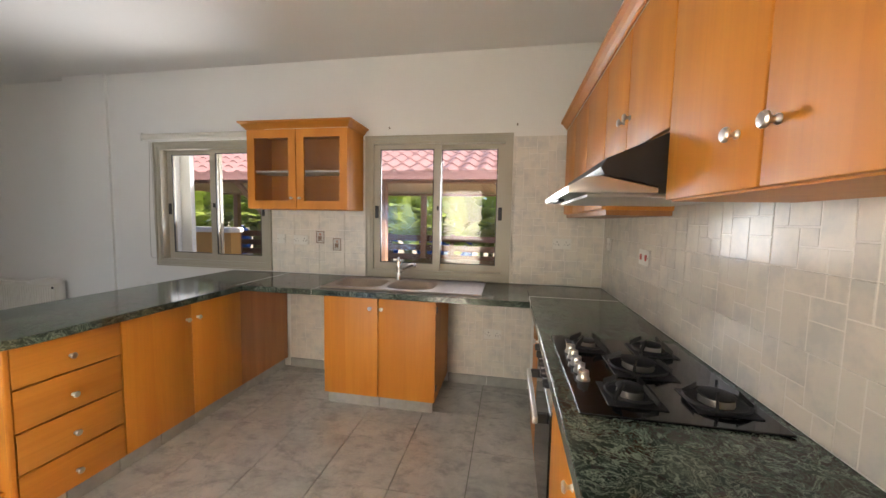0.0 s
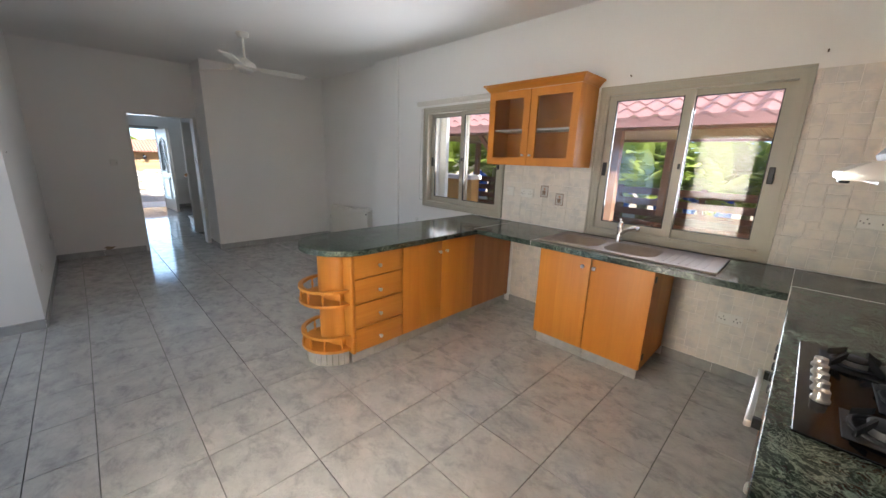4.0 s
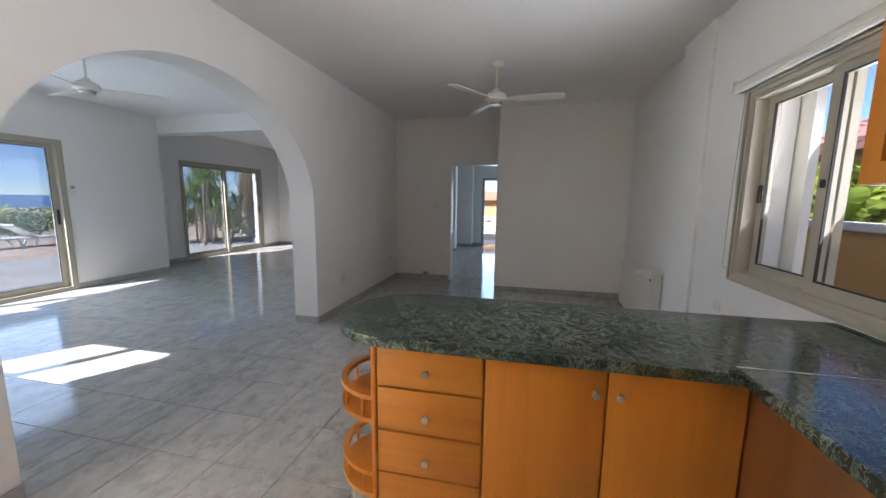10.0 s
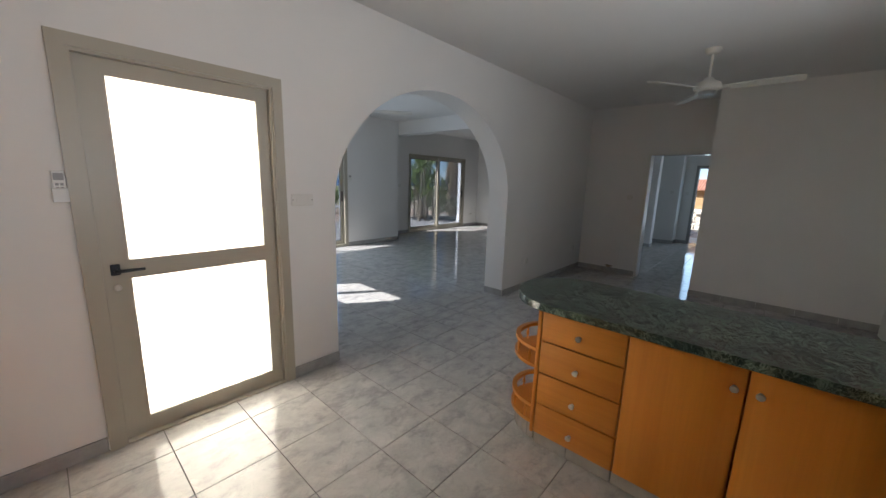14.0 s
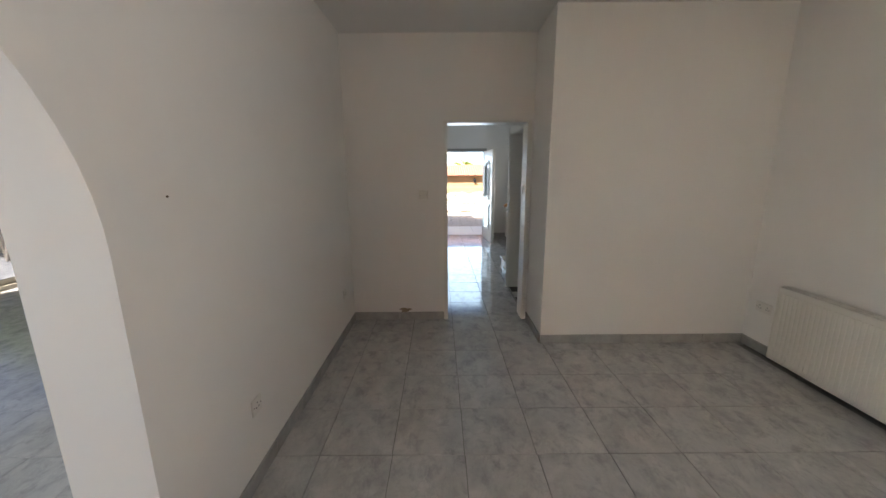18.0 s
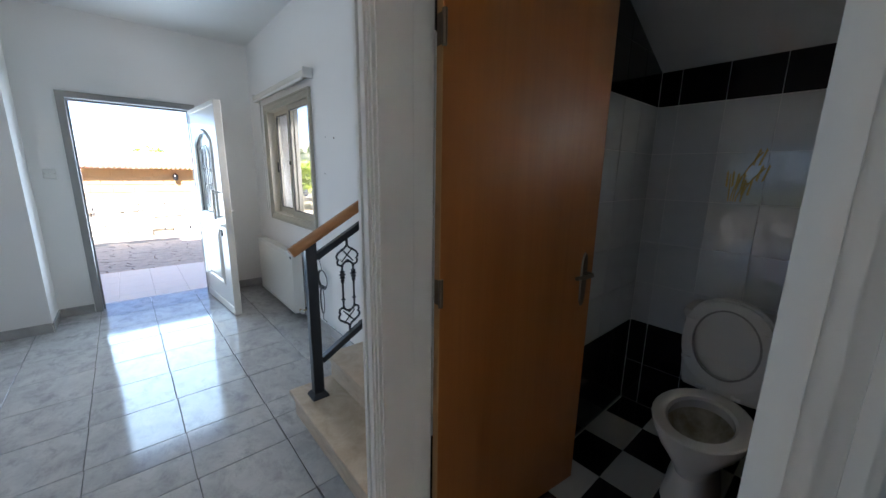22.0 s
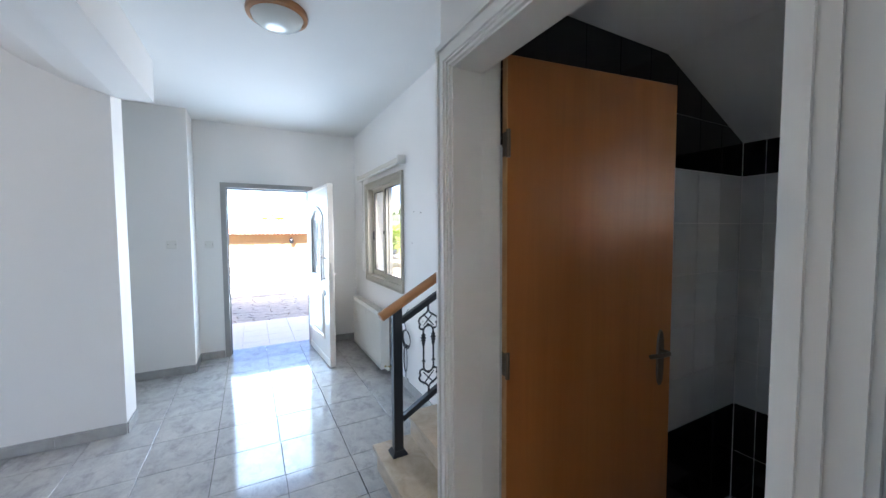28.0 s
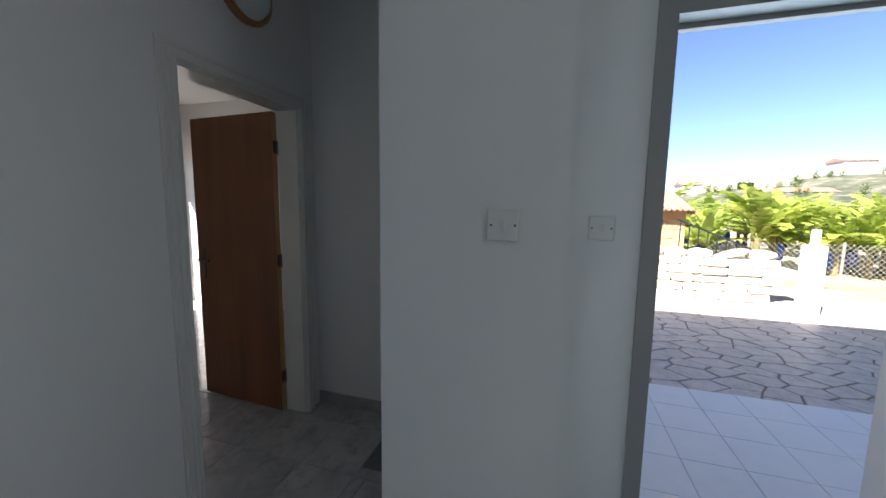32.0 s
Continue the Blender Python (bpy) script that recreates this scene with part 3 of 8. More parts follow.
def end_shelf():
    """The rounded open shelves at the peninsula's end."""
    root = thing("end_shelf_unit", (-1.98, 1.05, 0.09), "rounded orange beech end shelves with turned gallery rails", "shelf")
    part("back", box(B(), -2.22, 1.148, 0.09, PX - 0.003, 1.168, 0.86, 0.002), M["orange"], root)
    x0, x1, y0, r = -2.24, -1.757, 1.147, 0.2415
    cx = (x0 + x1) / 2
    # a bowed inner panel behind the shelves
    arc = [(cx + 0.165 * math.cos(math.pi * (1 + i / 14)), y0 + 0.085 * math.sin(math.pi * (1 + i / 14))) for i in range(15)]
    part("bowed_panel", prism(B(), arc, 0.09, 0.86), M["orange"], root, smooth=True)

    def bow(scale, n=20):
        return [(cx + r * scale * math.cos(math.pi * (1 + i / n)), y0 + 0.245 * scale * math.sin(math.pi * (1 + i / n))) for i in range(n + 1)]

    for z in (0.115, 0.47):
        shelf = part("shelf", prism(B(), bow(1.0), z, z + 0.02, "z", 0.006, 2), M["orange_x"], root, smooth=True)
        rail_z = z + 0.105
        outer, inner = bow(1.0), bow(0.88)
        part("gallery_rail", prism(B(), outer + inner[::-1], rail_z, rail_z + 0.02, "z", 0.004, 2), M["orange_x"], shelf, smooth=True)
        pts = bow(0.94, 12)
        for i in (1, 3, 5, 7, 9, 11):
            x, y = pts[i]
            prof = [(0.0, 0), (0.007, 0), (0.0075, 0.008), (0.0045, 0.016), (0.0105, 0.036), (0.008, 0.052), (0.0045, 0.066), (0.0075, 0.076), (0.007, 0.085), (0.0, 0.085)]
            part("spindle", lathe(B(), prof, (x, y, z + 0.02), "z", 10), M["orange"], shelf, smooth=True)
    return root


end_shelf()


def plinth(name, pieces, axis, plane, z1, label):
    """A recessed kick board faced with small pale tiles."""
    ob = thing(name, (plane if axis == "x" else (pieces[0] + pieces[-1]) / 2, (pieces[0] + pieces[-1]) / 2 if axis == "x" else plane, 0), label, "plinth")
    for a, b in zip(pieces, pieces[1:]):
        bm = B()
        if axis == "x":
            box(bm, plane - 0.012, a + 0.002, 0, plane, b - 0.002, z1, 0.002)
        else:
            box(bm, a + 0.002, plane, 0, b - 0.002, plane + 0.012, z1, 0.002)
        part("tile", bm, M["skirt"], ob)
    return ob


def skirt_material():
    k = Nodes("grey_skirting_tile")
    c = k.ramp(k.noise(9, 5, 0.6), (0.3, (0.33, 0.325, 0.315)), (0.7, (0.46, 0.45, 0.43)))
    k.set(Base_Color=k.mix(k.math("MULTIPLY", k.random(), 0.25), c, (0.35, 0.345, 0.335)), Roughness=0.22)
    return k.bump(k.noise(14, 3), 0.1, 0.003).m


M["skirt"] = skirt_material()
plinth("plinth_peninsula", [1.16, 1.36, 1.60, 1.84, 2.08, 2.32, 2.56, 2.80, 3.08], "x", -1.765, 0.09, "grey marbled tile kick board under the peninsula")
plinth("plinth_sink", [-1.045, -0.63, -0.22], "y", 2.56, 0.09, "pale tiled kick board under the sink cabinet")
ring = thing("plinth_end", (-1.998, 1.0, 0), "curved kick board of small grey-white tiles", "plinth")
part("backing", prism(B(), [(-1.998 + 0.2045 * math.cos(a), 1.147 + 0.2045 * math.sin(a)) for a in (math.pi * (1 + i / 24) for i in range(25))], 0, 0.112), M["grout"], ring)
for i in range(16):
    a0, a1 = math.pi * (1 + (i + 0.06) / 16), math.pi * (1 + (i + 0.94) / 16)
    pts = [(-1.998 + q * math.cos(a), 1.147 + q * math.sin(a)) for a, q in ((a0, 0.215), (a1, 0.215), (a1, 0.205), (a0, 0.205))]
    part("tile", prism(B(), pts, 0, 0.113, "z", 0.002), M["skirt"], ring)

# sink base cabinet
sinkcab = thing("sink_cabinet", (-0.63, 2.8, 0.09), "orange beech sink cabinet with two closed doors", "cabinet")
bm = B()
for x0, y0, z0, x1, y1, z1 in ((-1.058, 2.545, 0.09, -1.040, 3.085, 0.86), (-0.222, 2.545, 0.09, -0.204, 3.085, 0.86), (-1.0395, 2.547, 0.09, -0.2225, 3.067, 0.108), (-1.0395, 3.067, 0.09, -0.2225, 3.085, 0.74)):
    box(bm, x0, y0, z0, x1, y1, z1, 0.001)
part("body", bm, M["orange"], sinkcab)
front(sinkcab, "door", "-y", 2.545, -1.061, -0.634, 0.092, 0.853, M["orange"], knob_at=(-0.69, 0.763))
front(sinkcab, "door", "-y", 2.545, -0.631, -0.201, 0.092, 0.853, M["orange"], knob_at=(-0.603, 0.763))
for z in (0.17, 0.75):
    part("hinge", box(B(), -0.204, 2.548, z, -0.196, 2.575, z + 0.045, 0.002), M["bronze"], sinkcab)

# worktops


def inset(outline, d):
    area = sum(p[0] * q[1] - q[0] * p[1] for p, q in zip(outline, outline[1:] + outline[:1]))
    sg = 1 if area > 0 else -1
    pts = []
    for p, q, r in zip(outline[-1:] + outline[:-1], outline, outline[1:] + outline[:1]):
        a, b = Vector((q[0] - p[0], q[1] - p[1])).normalized(), Vector((r[0] - q[0], r[1] - q[1])).normalized()
        na, nb = Vector((-a.y, a.x)) * sg, Vector((-b.y, b.x)) * sg
        m = (na + nb).normalized()
        k = d / max(0.3, m.dot(na))
        pts.append((q[0] + m.x * k, q[1] + m.y * k))
    return pts


def worktop(name, outline, label, edge=0.003):
    c = (sum(p[0] for p in outline) / len(outline), sum(p[1] for p in outline) / len(outline), 0.86)
    root = thing(name, c, label, "worktop", group="green marble worktops")
    inner = inset(outline, 0.009)
    part("slab", prism(B(), inner, 0.86, 0.90, "z"), M["marble"], root)
    # polished edge all round, eased along its top
    bm = B()
    rings = [[bm.verts.new((x, y, z)) for x, y in inset(outline, d)] for d, z in ((0.009, 0.86), (0.0, 0.86), (0.0, 0.897), (0.001, 0.899), (0.003, 0.90), (0.009, 0.90))]
    n = len(outline)
    for a, b in zip(rings, rings[1:]):
        for i in range(n):
            bm.faces.new((a[i], a[(i + 1) % n], b[(i + 1) % n], b[i]))
    bmesh.ops.recalc_face_normals(bm, faces=bm.faces)
    part("front_edge", bm, M["marble"], root, "polished marble edge")
    return root


cx, cy = -1.985, 1.235
tip = [(-1.655, 2.415)] + [(cx + 0.33 * math.cos(a), cy + 0.31 * math.sin(a)) for a in (math.pi * (2 - i / 18) for i in range(19))] + [(-2.315, 3.11), (-1.713, 3.11), (-1.713, 2.415)]
worktop("worktop", tip, "dark green veined marble worktop of the peninsula, rounded end")
worktop("worktop", [(-1.708, 2.418), (-1.101, 2.418), (-1.101, 3.11), (-1.708, 3.11)], "dark green veined marble worktop over an open gap")
SX0, SX1, SY0, SY1 = -1.075, 0.115, 2.505, 3.005


def rounded(x0, y0, x1, y1, r, n=6):
    pts = []
    for cx_, cy_, a in ((x1 - r, y0 + r, -90), (x1 - r, y1 - r, 0), (x0 + r, y1 - r, 90), (x0 + r, y0 + r, 180)):
        pts += [(cx_ + r * math.cos(radians(a + 90 * i / n)), cy_ + r * math.sin(radians(a + 90 * i / n))) for i in range(n + 1)]
    return pts


wt = thing("worktop", (-0.33, 2.76, 0.86), "dark green veined marble worktop that carries the sink", "worktop", group="green marble worktops")
bm = B()
for x0, y0, x1, y1 in ((-1.096, 2.424, 0.437, 2.545), (-1.096, 2.545, -1.035, 2.915), (-0.63, 2.545, -0.62, 2.915), (-0.23, 2.545, 0.437, 2.915), (-1.096, 2.915, 0.437, 3.11)):
    box(bm, x0, y0, 0.86, x1, y1, 0.90)
part("slab", bm, M["marble"], wt)
part("front_edge", box(B(), -1.096, 2.416, 0.86, 0.437, 2.4239, 0.90, 0.003, 2), M["marble"], wt, "polished marble edge")
worktop("worktop", [(0.441, -0.495), (1.031, -0.495), (1.031, 2.60), (0.441, 2.60)], "dark green veined marble worktop that carries the hob")
worktop("worktop", [(0.441, 2.605), (1.031, 2.605), (1.031, 3.11), (0.441, 3.11)], "dark green veined marble worktop in the corner")
for a, b in (((-1.7125, 2.42), (-1.7085, 3.10)), ((-1.1005, 2.42), (-1.0965, 3.10)), ((0.4375, 2.42), (0.4405, 2.60))):
    solid("joint_strip", box(B(), a[0], a[1], 0.862, b[0], b[1], 0.9008), M["white_plastic"], "pale sealant strip between marble worktops", "joint strip", group="worktop joints")
solid("joint_strip", box(B(), 0.442, 2.6005, 0.862, 1.03, 2.6045, 0.9008), M["white_plastic"], "pale sealant strip between marble worktops", "joint strip", group="worktop joints")


def sink():
    k = Nodes("beige_granite_composite")
    k.set(Base_Color=k.mix(k.ramp(k.noise(420, 2), (0.42, (0, 0, 0)), (0.6, (1, 1, 1))), (0.42, 0.335, 0.27), (0.30, 0.235, 0.185)), Roughness=0.5)
    mat = k.bump(k.noise(500, 2), 0.08, 0.0005).m
    root = thing("kitchen_sink", (-0.48, 2.76, 0.9), "beige granite composite sink with two bowls and a drainer", "sink")
    bm = B()
    bowls = [(-1.02, 2.555, -0.645, 2.905), (-0.605, 2.555, -0.245, 2.905)]
    xs = [SX0, bowls[0][0], bowls[0][2], bowls[1][0], bowls[1][2], SX1]
    ys = [SY0, 2.555, 2.905, SY1]
    # rim, in strips round the bowls
    for x0, x1, y0, y1 in ((xs[0], xs[5], ys[0], ys[1]), (xs[0], xs[5], ys[2], ys[3]), (xs[0], xs[1], ys[1], ys[2]), (xs[2], xs[3], ys[1], ys[2]), (xs[4], xs[5], ys[1], ys[2])):
        box(bm, x0, y0, 0.9012, x1, y1, 0.912)
    part("rim", bm, mat, root, "", True)
    for x0, y0, x1, y1 in bowls:
        bm = B()
        top, mid, low = rounded(x0, y0, x1, y1, 0.1), rounded(x0 + 0.012, y0 + 0.012, x1 - 0.012, y1 - 0.012, 0.1), rounded(x0 + 0.04, y0 + 0.04, x1 - 0.04, y1 - 0.04, 0.09)
        # corner fillets of the rim, level with it
        sq = []
        loops = [[bm.verts.new((x, y, z)) for x, y in pts] for pts, z in ((top, 0.9125), (mid, 0.900), (low, 0.775))]
        for a, b in zip(loops, loops[1:]):
            for i in range(len(a)):
                j = (i + 1) % len(a)
                bm.faces.new((a[i], a[j], b[j], b[i]))
        bm.faces.new(loops[-1])
        for cx_, cy_, sx, sy in ((x0, y0, 1, 1), (x1, y0, -1, 1), (x1, y1, -1, -1), (x0, y1, 1, -1)):
            arc = [(cx_ + sx * (0.1 - 0.1 * math.cos(a)), cy_ + sy * (0.1 - 0.1 * math.sin(a))) for a in (math.pi / 2 * i / 6 for i in range(7))]
            c0 = bm.verts.new((cx_, cy_, 0.9121))
            vs = [bm.verts.new((x, y, 0.9121)) for x, y in arc]
            for p, q in zip(vs, vs[1:]):
                bm.faces.new((c0, p, q))
        part("bowl", bm, mat, root, "", True)
        part("drain", lathe(B(), [(0.0, 0.003), (0.03, 0.003), (0.036, 0.0), (0.04, 0.0)], ((x0 + x1) / 2, (y0 + y1) / 2, 0.7751), "z", 18), M["steel"], root, "round steel drain")
    for i in range(6):
        x = -0.19 + i * 0.045
        part("drainer_rib", box(B(), x, 2.56, 0.9121, x + 0.012, 2.94, 0.915, 0.001), mat, root)
    return root


sink()


def tap():
    root = thing("mixer_tap", (-0.60, 2.93, 0.912), "chrome single-lever kitchen mixer tap", "tap")
    part("base", lathe(B(), [(0.0, 0), (0.028, 0), (0.028, 0.006), (0.024, 0.012), (0.023, 0.10), (0.026, 0.115), (0.022, 0.15), (0.012, 0.165), (0.0, 0.168)], (-0.60, 2.93, 0.9121), "z", 20), M["chrome"], root, smooth=True)
    part("spout", tube(B(), [(-0.585, 2.92, 0.985), (-0.54, 2.87, 1.02), (-0.47, 2.81, 1.055), (-0.43, 2.775, 1.065), (-0.42, 2.765, 1.05)], 0.013, 12), M["chrome"], root, smooth=True)
    part("lever", bar(B(), (-0.60, 2.93, 1.075), (-0.585, 2.86, 1.105), 0.014, 0.01), M["chrome"], root)
    return root


tap()

# cabinets under the hob worktop, and the oven
HX = 0.485
hobcab = thing("base_cabinet", (0.75, 2.35, 0.09), "orange beech base cabinet beside the oven", "cabinet")
part("body", carcass(B(), HX, 2.02, 0.09, 1.03, 2.42, 0.86, 0.018, "-x"), M["orange"], hobcab)
front(hobcab, "door", "-x", HX, 2.022, 2.418, 0.095, 0.853, M["orange"], knob_at=(2.075, 0.757))
low = thing("base_cabinet", (0.75, 0.8, 0.09), "orange beech base cabinet with two closed doors", "cabinet")
part("body", carcass(B(), HX, 0.42, 0.09, 1.03, 1.40, 0.86, 0.018, "-x"), M["orange"], low)
front(low, "door", "-x", HX, 0.912, 1.398, 0.095, 0.853, M["orange"], knob_at=(0.965, 0.757))
front(low, "door", "-x", HX, 0.422, 0.908, 0.095, 0.853, M["orange"], knob_at=(0.86, 0.757))
last = thing("base_cabinet", (0.75, -0.05, 0.09), "orange beech base cabinet at the end of the worktop", "cabinet")
part("body", carcass(B(), HX, -0.493, 0.09, 1.03, 0.415, 0.86, 0.018, "-x"), M["orange"], last)
front(last, "door", "-x", HX, -0.04, 0.413, 0.095, 0.853, M["orange"], knob_at=(0.36, 0.757))
front(last, "door", "-x", HX, -0.491, -0.044, 0.095, 0.853, M["orange"], knob_at=(-0.1, 0.757))
solid("plinth_hob", box(B(), 0.53, -0.49, 0, 0.545, 2.42, 0.089), M["skirt"], "grey tiled kick board under the hob cabinets", "plinth")

oven = thing("built_in_oven", (0.75, 1.71, 0.12), "built-in oven with black glass door and steel panel", "oven")
part("body", box(B(), HX, 1.41, 0.10, 1.02, 2.01, 0.855), M["black_plastic"], oven)
part("door", box(B(), HX - 0.024, 1.412, 0.15, HX, 2.008, 0.70, 0.004, 2), M["black_tile"], oven, "black glass oven door")
panel = part("control_panel", box(B(), HX - 0.02, 1.412, 0.707, HX, 2.008, 0.852, 0.003, 2), M["steel"], oven, "brushed steel control panel")
for y in (1.50, 1.60, 1.71, 1.82, 1.92):
    part("dial", lathe(B(), [(0.0, 0), (0.019, 0), (0.019, -0.008), (0.0155, -0.026), (0.0, -0.028)], (HX - 0.02, y, 0.78), "x", 16), M["black_plastic"], panel, "black plastic dial", True)
hd = part("handle", box(B(), HX - 0.082, 1.47, 0.625, HX - 0.06, 1.95, 0.655, 0.005, 2), M["steel"], oven, "flat steel bar handle", True)
for y in (1.485, 1.915):
    part("bracket", box(B(), HX - 0.061, y, 0.62, HX - 0.024, y + 0.022, 0.66, 0.003), M["black_plastic"], hd)


def gas_hob():
    root = thing("gas_hob", (0.75, 1.39, 0.9), "black glass gas hob with five burners and cast iron stands", "hob")
    x0, y0, x1, y1 = 0.492, 1.055, 0.995, 1.725
    k = Nodes("black_hob_glass")
    k.set(Base_Color=(0.006, 0.006, 0.007), Roughness=k.math("ADD", k.math("MULTIPLY", k.noise(30, 5), 0.12), 0.04))
    part("plate", box(B(), x0, y0, 0.9008, x1, y1, 0.9075, 0.002, 2), k.m, root, "black glass plate")
    for i in range(5):
        c = (x0 + 0.05, 1.27 + i * 0.062, 0.9076)
        d = part("dial", lathe(B(), [(0.0, 0), (0.021, 0), (0.021, 0.006), (0.0175, 0.01), (0.0165, 0.03), (0.0, 0.031)], c, "z", 18), M["steel"], root, "silver dial", True)
        part("pointer", box(B(), c[0] - 0.003, c[1] - 0.018, c[2] + 0.0312, c[0] + 0.003, c[1] + 0.004, c[2] + 0.0335), M["white_plastic"], d)
    cast = paint("cast_iron", (0.014, 0.014, 0.015), 0.55, 400, 0.3, 0.3)
    burners = [(0.62, 1.60, 0.033), (0.86, 1.605, 0.040), (0.75, 1.41, 0.056), (0.655, 1.185, 0.040), (0.885, 1.19, 0.048)]
    for bx, by, r in burners:
        bz = 0.9076
        b = part("burner", lathe(B(), [(0.0, 0.004), (r * 0.92, 0.004), (r * 0.92, 0.008), (r * 0.88, 0.024), (0.0, 0.024)], (bx, by, bz), "z", 24), M["steel"], root, "steel gas burner ring", True)
        part("cap", lathe(B(), [(0.0, 0), (r * 0.95, 0), (r * 0.98, 0.004), (r * 0.8, 0.008), (0.0, 0.009)], (bx, by, bz + 0.0242), "z", 24), cast, b, "black burner cap", True)
        w = 0.078 if r < 0.05 else 0.098
        part("tray", box(B(), bx - w, by - w, bz - 0.0004, bx + w, by + w, bz + 0.003, 0.002), cast, root, "thin black enamel tray")
        stand = part("pan_stand", tube(B(), [(bx + r * 1.62 * math.cos(a), by + r * 1.62 * math.sin(a), bz + 0.011) for a in (2 * math.pi * i / 24 for i in range(24))], 0.0055, 6, True), cast, root, "black cast iron pan stand", True)
        for q in range(4):
            a = radians(45 + 90 * q + (20 if r > 0.045 else 0))
            d, n = Vector((math.cos(a), math.sin(a), 0)), Vector((-math.sin(a), math.cos(a), 0)) * 0.0035
            o = Vector((bx, by, bz))
            side = [o + d * (w * 1.05) + Vector((0, 0, 0.003)), o + d * (w * 1.05) + Vector((0, 0, 0.022)), o + d * (r * 1.0) + Vector((0, 0, 0.052)), o + d * (r * 1.0) + Vector((0, 0, 0.036)), o + d * (r * 1.5) + Vector((0, 0, 0.016))]
            bm = B()
            p = [bm.verts.new(v + n) for v in side]
            q_ = [bm.verts.new(v - n) for v in side]
            bm.faces.new(p)
            bm.faces.new(q_[::-1])
            for e in range(5):
                bm.faces.new((p[e], p[(e + 1) % 5], q_[(e + 1) % 5], q_[e]))
            part("prong", bm, cast, stand)
    return root


gas_hob()

# wall cabinet with glazed doors
wc = thing("wall_cabinet", (-1.45, 2.95, 1.48), "orange beech wall cabinet with two glazed doors", "cabinet")
x0, x1, y0, y1, z0, z1 = -1.898, -0.995, 2.815, 3.11, 1.482, 2.135
part("body", carcass(B(), x0, y0, z0, x1, y1, z1, 0.018, "-y"), M["orange"], wc)
part("inner_shelf", box(B(), x0 + 0.018, y0 + 0.03, 1.79, x1 - 0.018, y1 - 0.02, 1.806), M["trim"], wc, "pale inner shelf")
for a, b, kx in ((x0, -1.448, -1.485), (-1.445, x1, -1.41)):
    d = part("door", wall_mesh(B(), "y", y0 - 0.002, y0 - 0.022, a + 0.002, b - 0.002, z0 + 0.002, z1 - 0.002, [(a + 0.068, b - 0.068, z0 + 0.07, z1 - 0.07)]), M["orange"], wc)
    part("pane", box(B(), a + 0.06, y0 - 0.013, z0 + 0.06, b - 0.06, y0 - 0.009, z1 - 0.06), M["cab_glass"], d, "clear glass pane")
    knob(d, (kx, y0 - 0.022, 1.573), "-y", r=0.012)


def cornice(parent, path, z, mat):
    """A moulded cornice along a path of plan points with the outward offsets already in order."""
    prof = [(0.0, 0.0), (0.006, 0.0), (0.010, 0.010), (0.022, 0.022), (0.034, 0.040), (0.050, 0.048), (0.050, 0.060), (0.0, 0.060)]
    bm = B()
    loops = []
    for (x, y), (nx, ny) in path:
        loops.append([bm.verts.new((x + nx * o, y + ny * o, z + h)) for o, h in prof])
    for a, b in zip(loops, loops[1:]):
        for i in range(len(prof)):
            j = (i + 1) % len(prof)
            bm.faces.new((a[i], a[j], b[j], b[i]))
    bm.faces.new(loops[0][::-1])
    bm.faces.new(loops[-1])
    return part("cornice", bm, mat, parent, "moulded beech cornice")


yf = y0 - 0.022
cornice(wc, [((x0, y1), (-1, 0)), ((x0, yf), (-1, -1)), ((x1, yf), (1, -1)), ((x1, y1), (1, 0))], z1, M["orange_x"])

# tall wall cabinets over the hob
UX = 0.731


def upper(y0, y1, z0, doors, label):
    root = thing("wall_cabinet", (0.87, (y0 + y1) / 2, z0), label, "cabinet", group="wall cabinets over the hob")
    part("body", carcass(B(), UX, y0, z0, 1.031, y1, 2.14, 0.018, "-x"), M["orange"], root)
    for a, b, k in doors:
        front(root, "door", "-x", UX, a, b, z0 + 0.002, 2.138, M["orange"], knob_at=k)
    return root


upper(-0.49, 0.345, 1.476, [(-0.49, -0.075, (-0.13, 1.58)), (-0.072, 0.345, (-0.02, 1.58))], "orange beech wall cabinet with two closed doors")
upper(0.350, 1.180, 1.476, [(0.350, 0.798, (0.76, 1.585)), (0.801, 1.180, (0.868, 1.585))], "orange beech wall cabinet with two closed doors and steel knobs")
upper(1.185, 1.885, 1.675, [(1.185, 1.56, (1.53, 1.80)), (1.563, 1.885, (1.60, 1.80))], "short orange beech cabinet over the cooker hood")
upper(1.890, 3.10, 1.476, [(1.890, 2.30, (2.255, 1.585)), (2.303, 2.70, (2.35, 1.585)), (2.703, 3.10, (3.05, 1.585))], "orange beech wall cabinet with closed doors in the corner")
cap = thing("cornice_run", (0.72, 1.3, 2.14), "moulded beech cornice above the wall cabinets", "cornice")
cornice(cap, [((0.713, -0.49), (-1, 0)), ((0.713, 3.10), (-1, 0))], 2.14, M["orange_y"])
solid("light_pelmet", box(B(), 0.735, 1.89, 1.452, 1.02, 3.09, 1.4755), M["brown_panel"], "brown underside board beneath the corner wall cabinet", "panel")


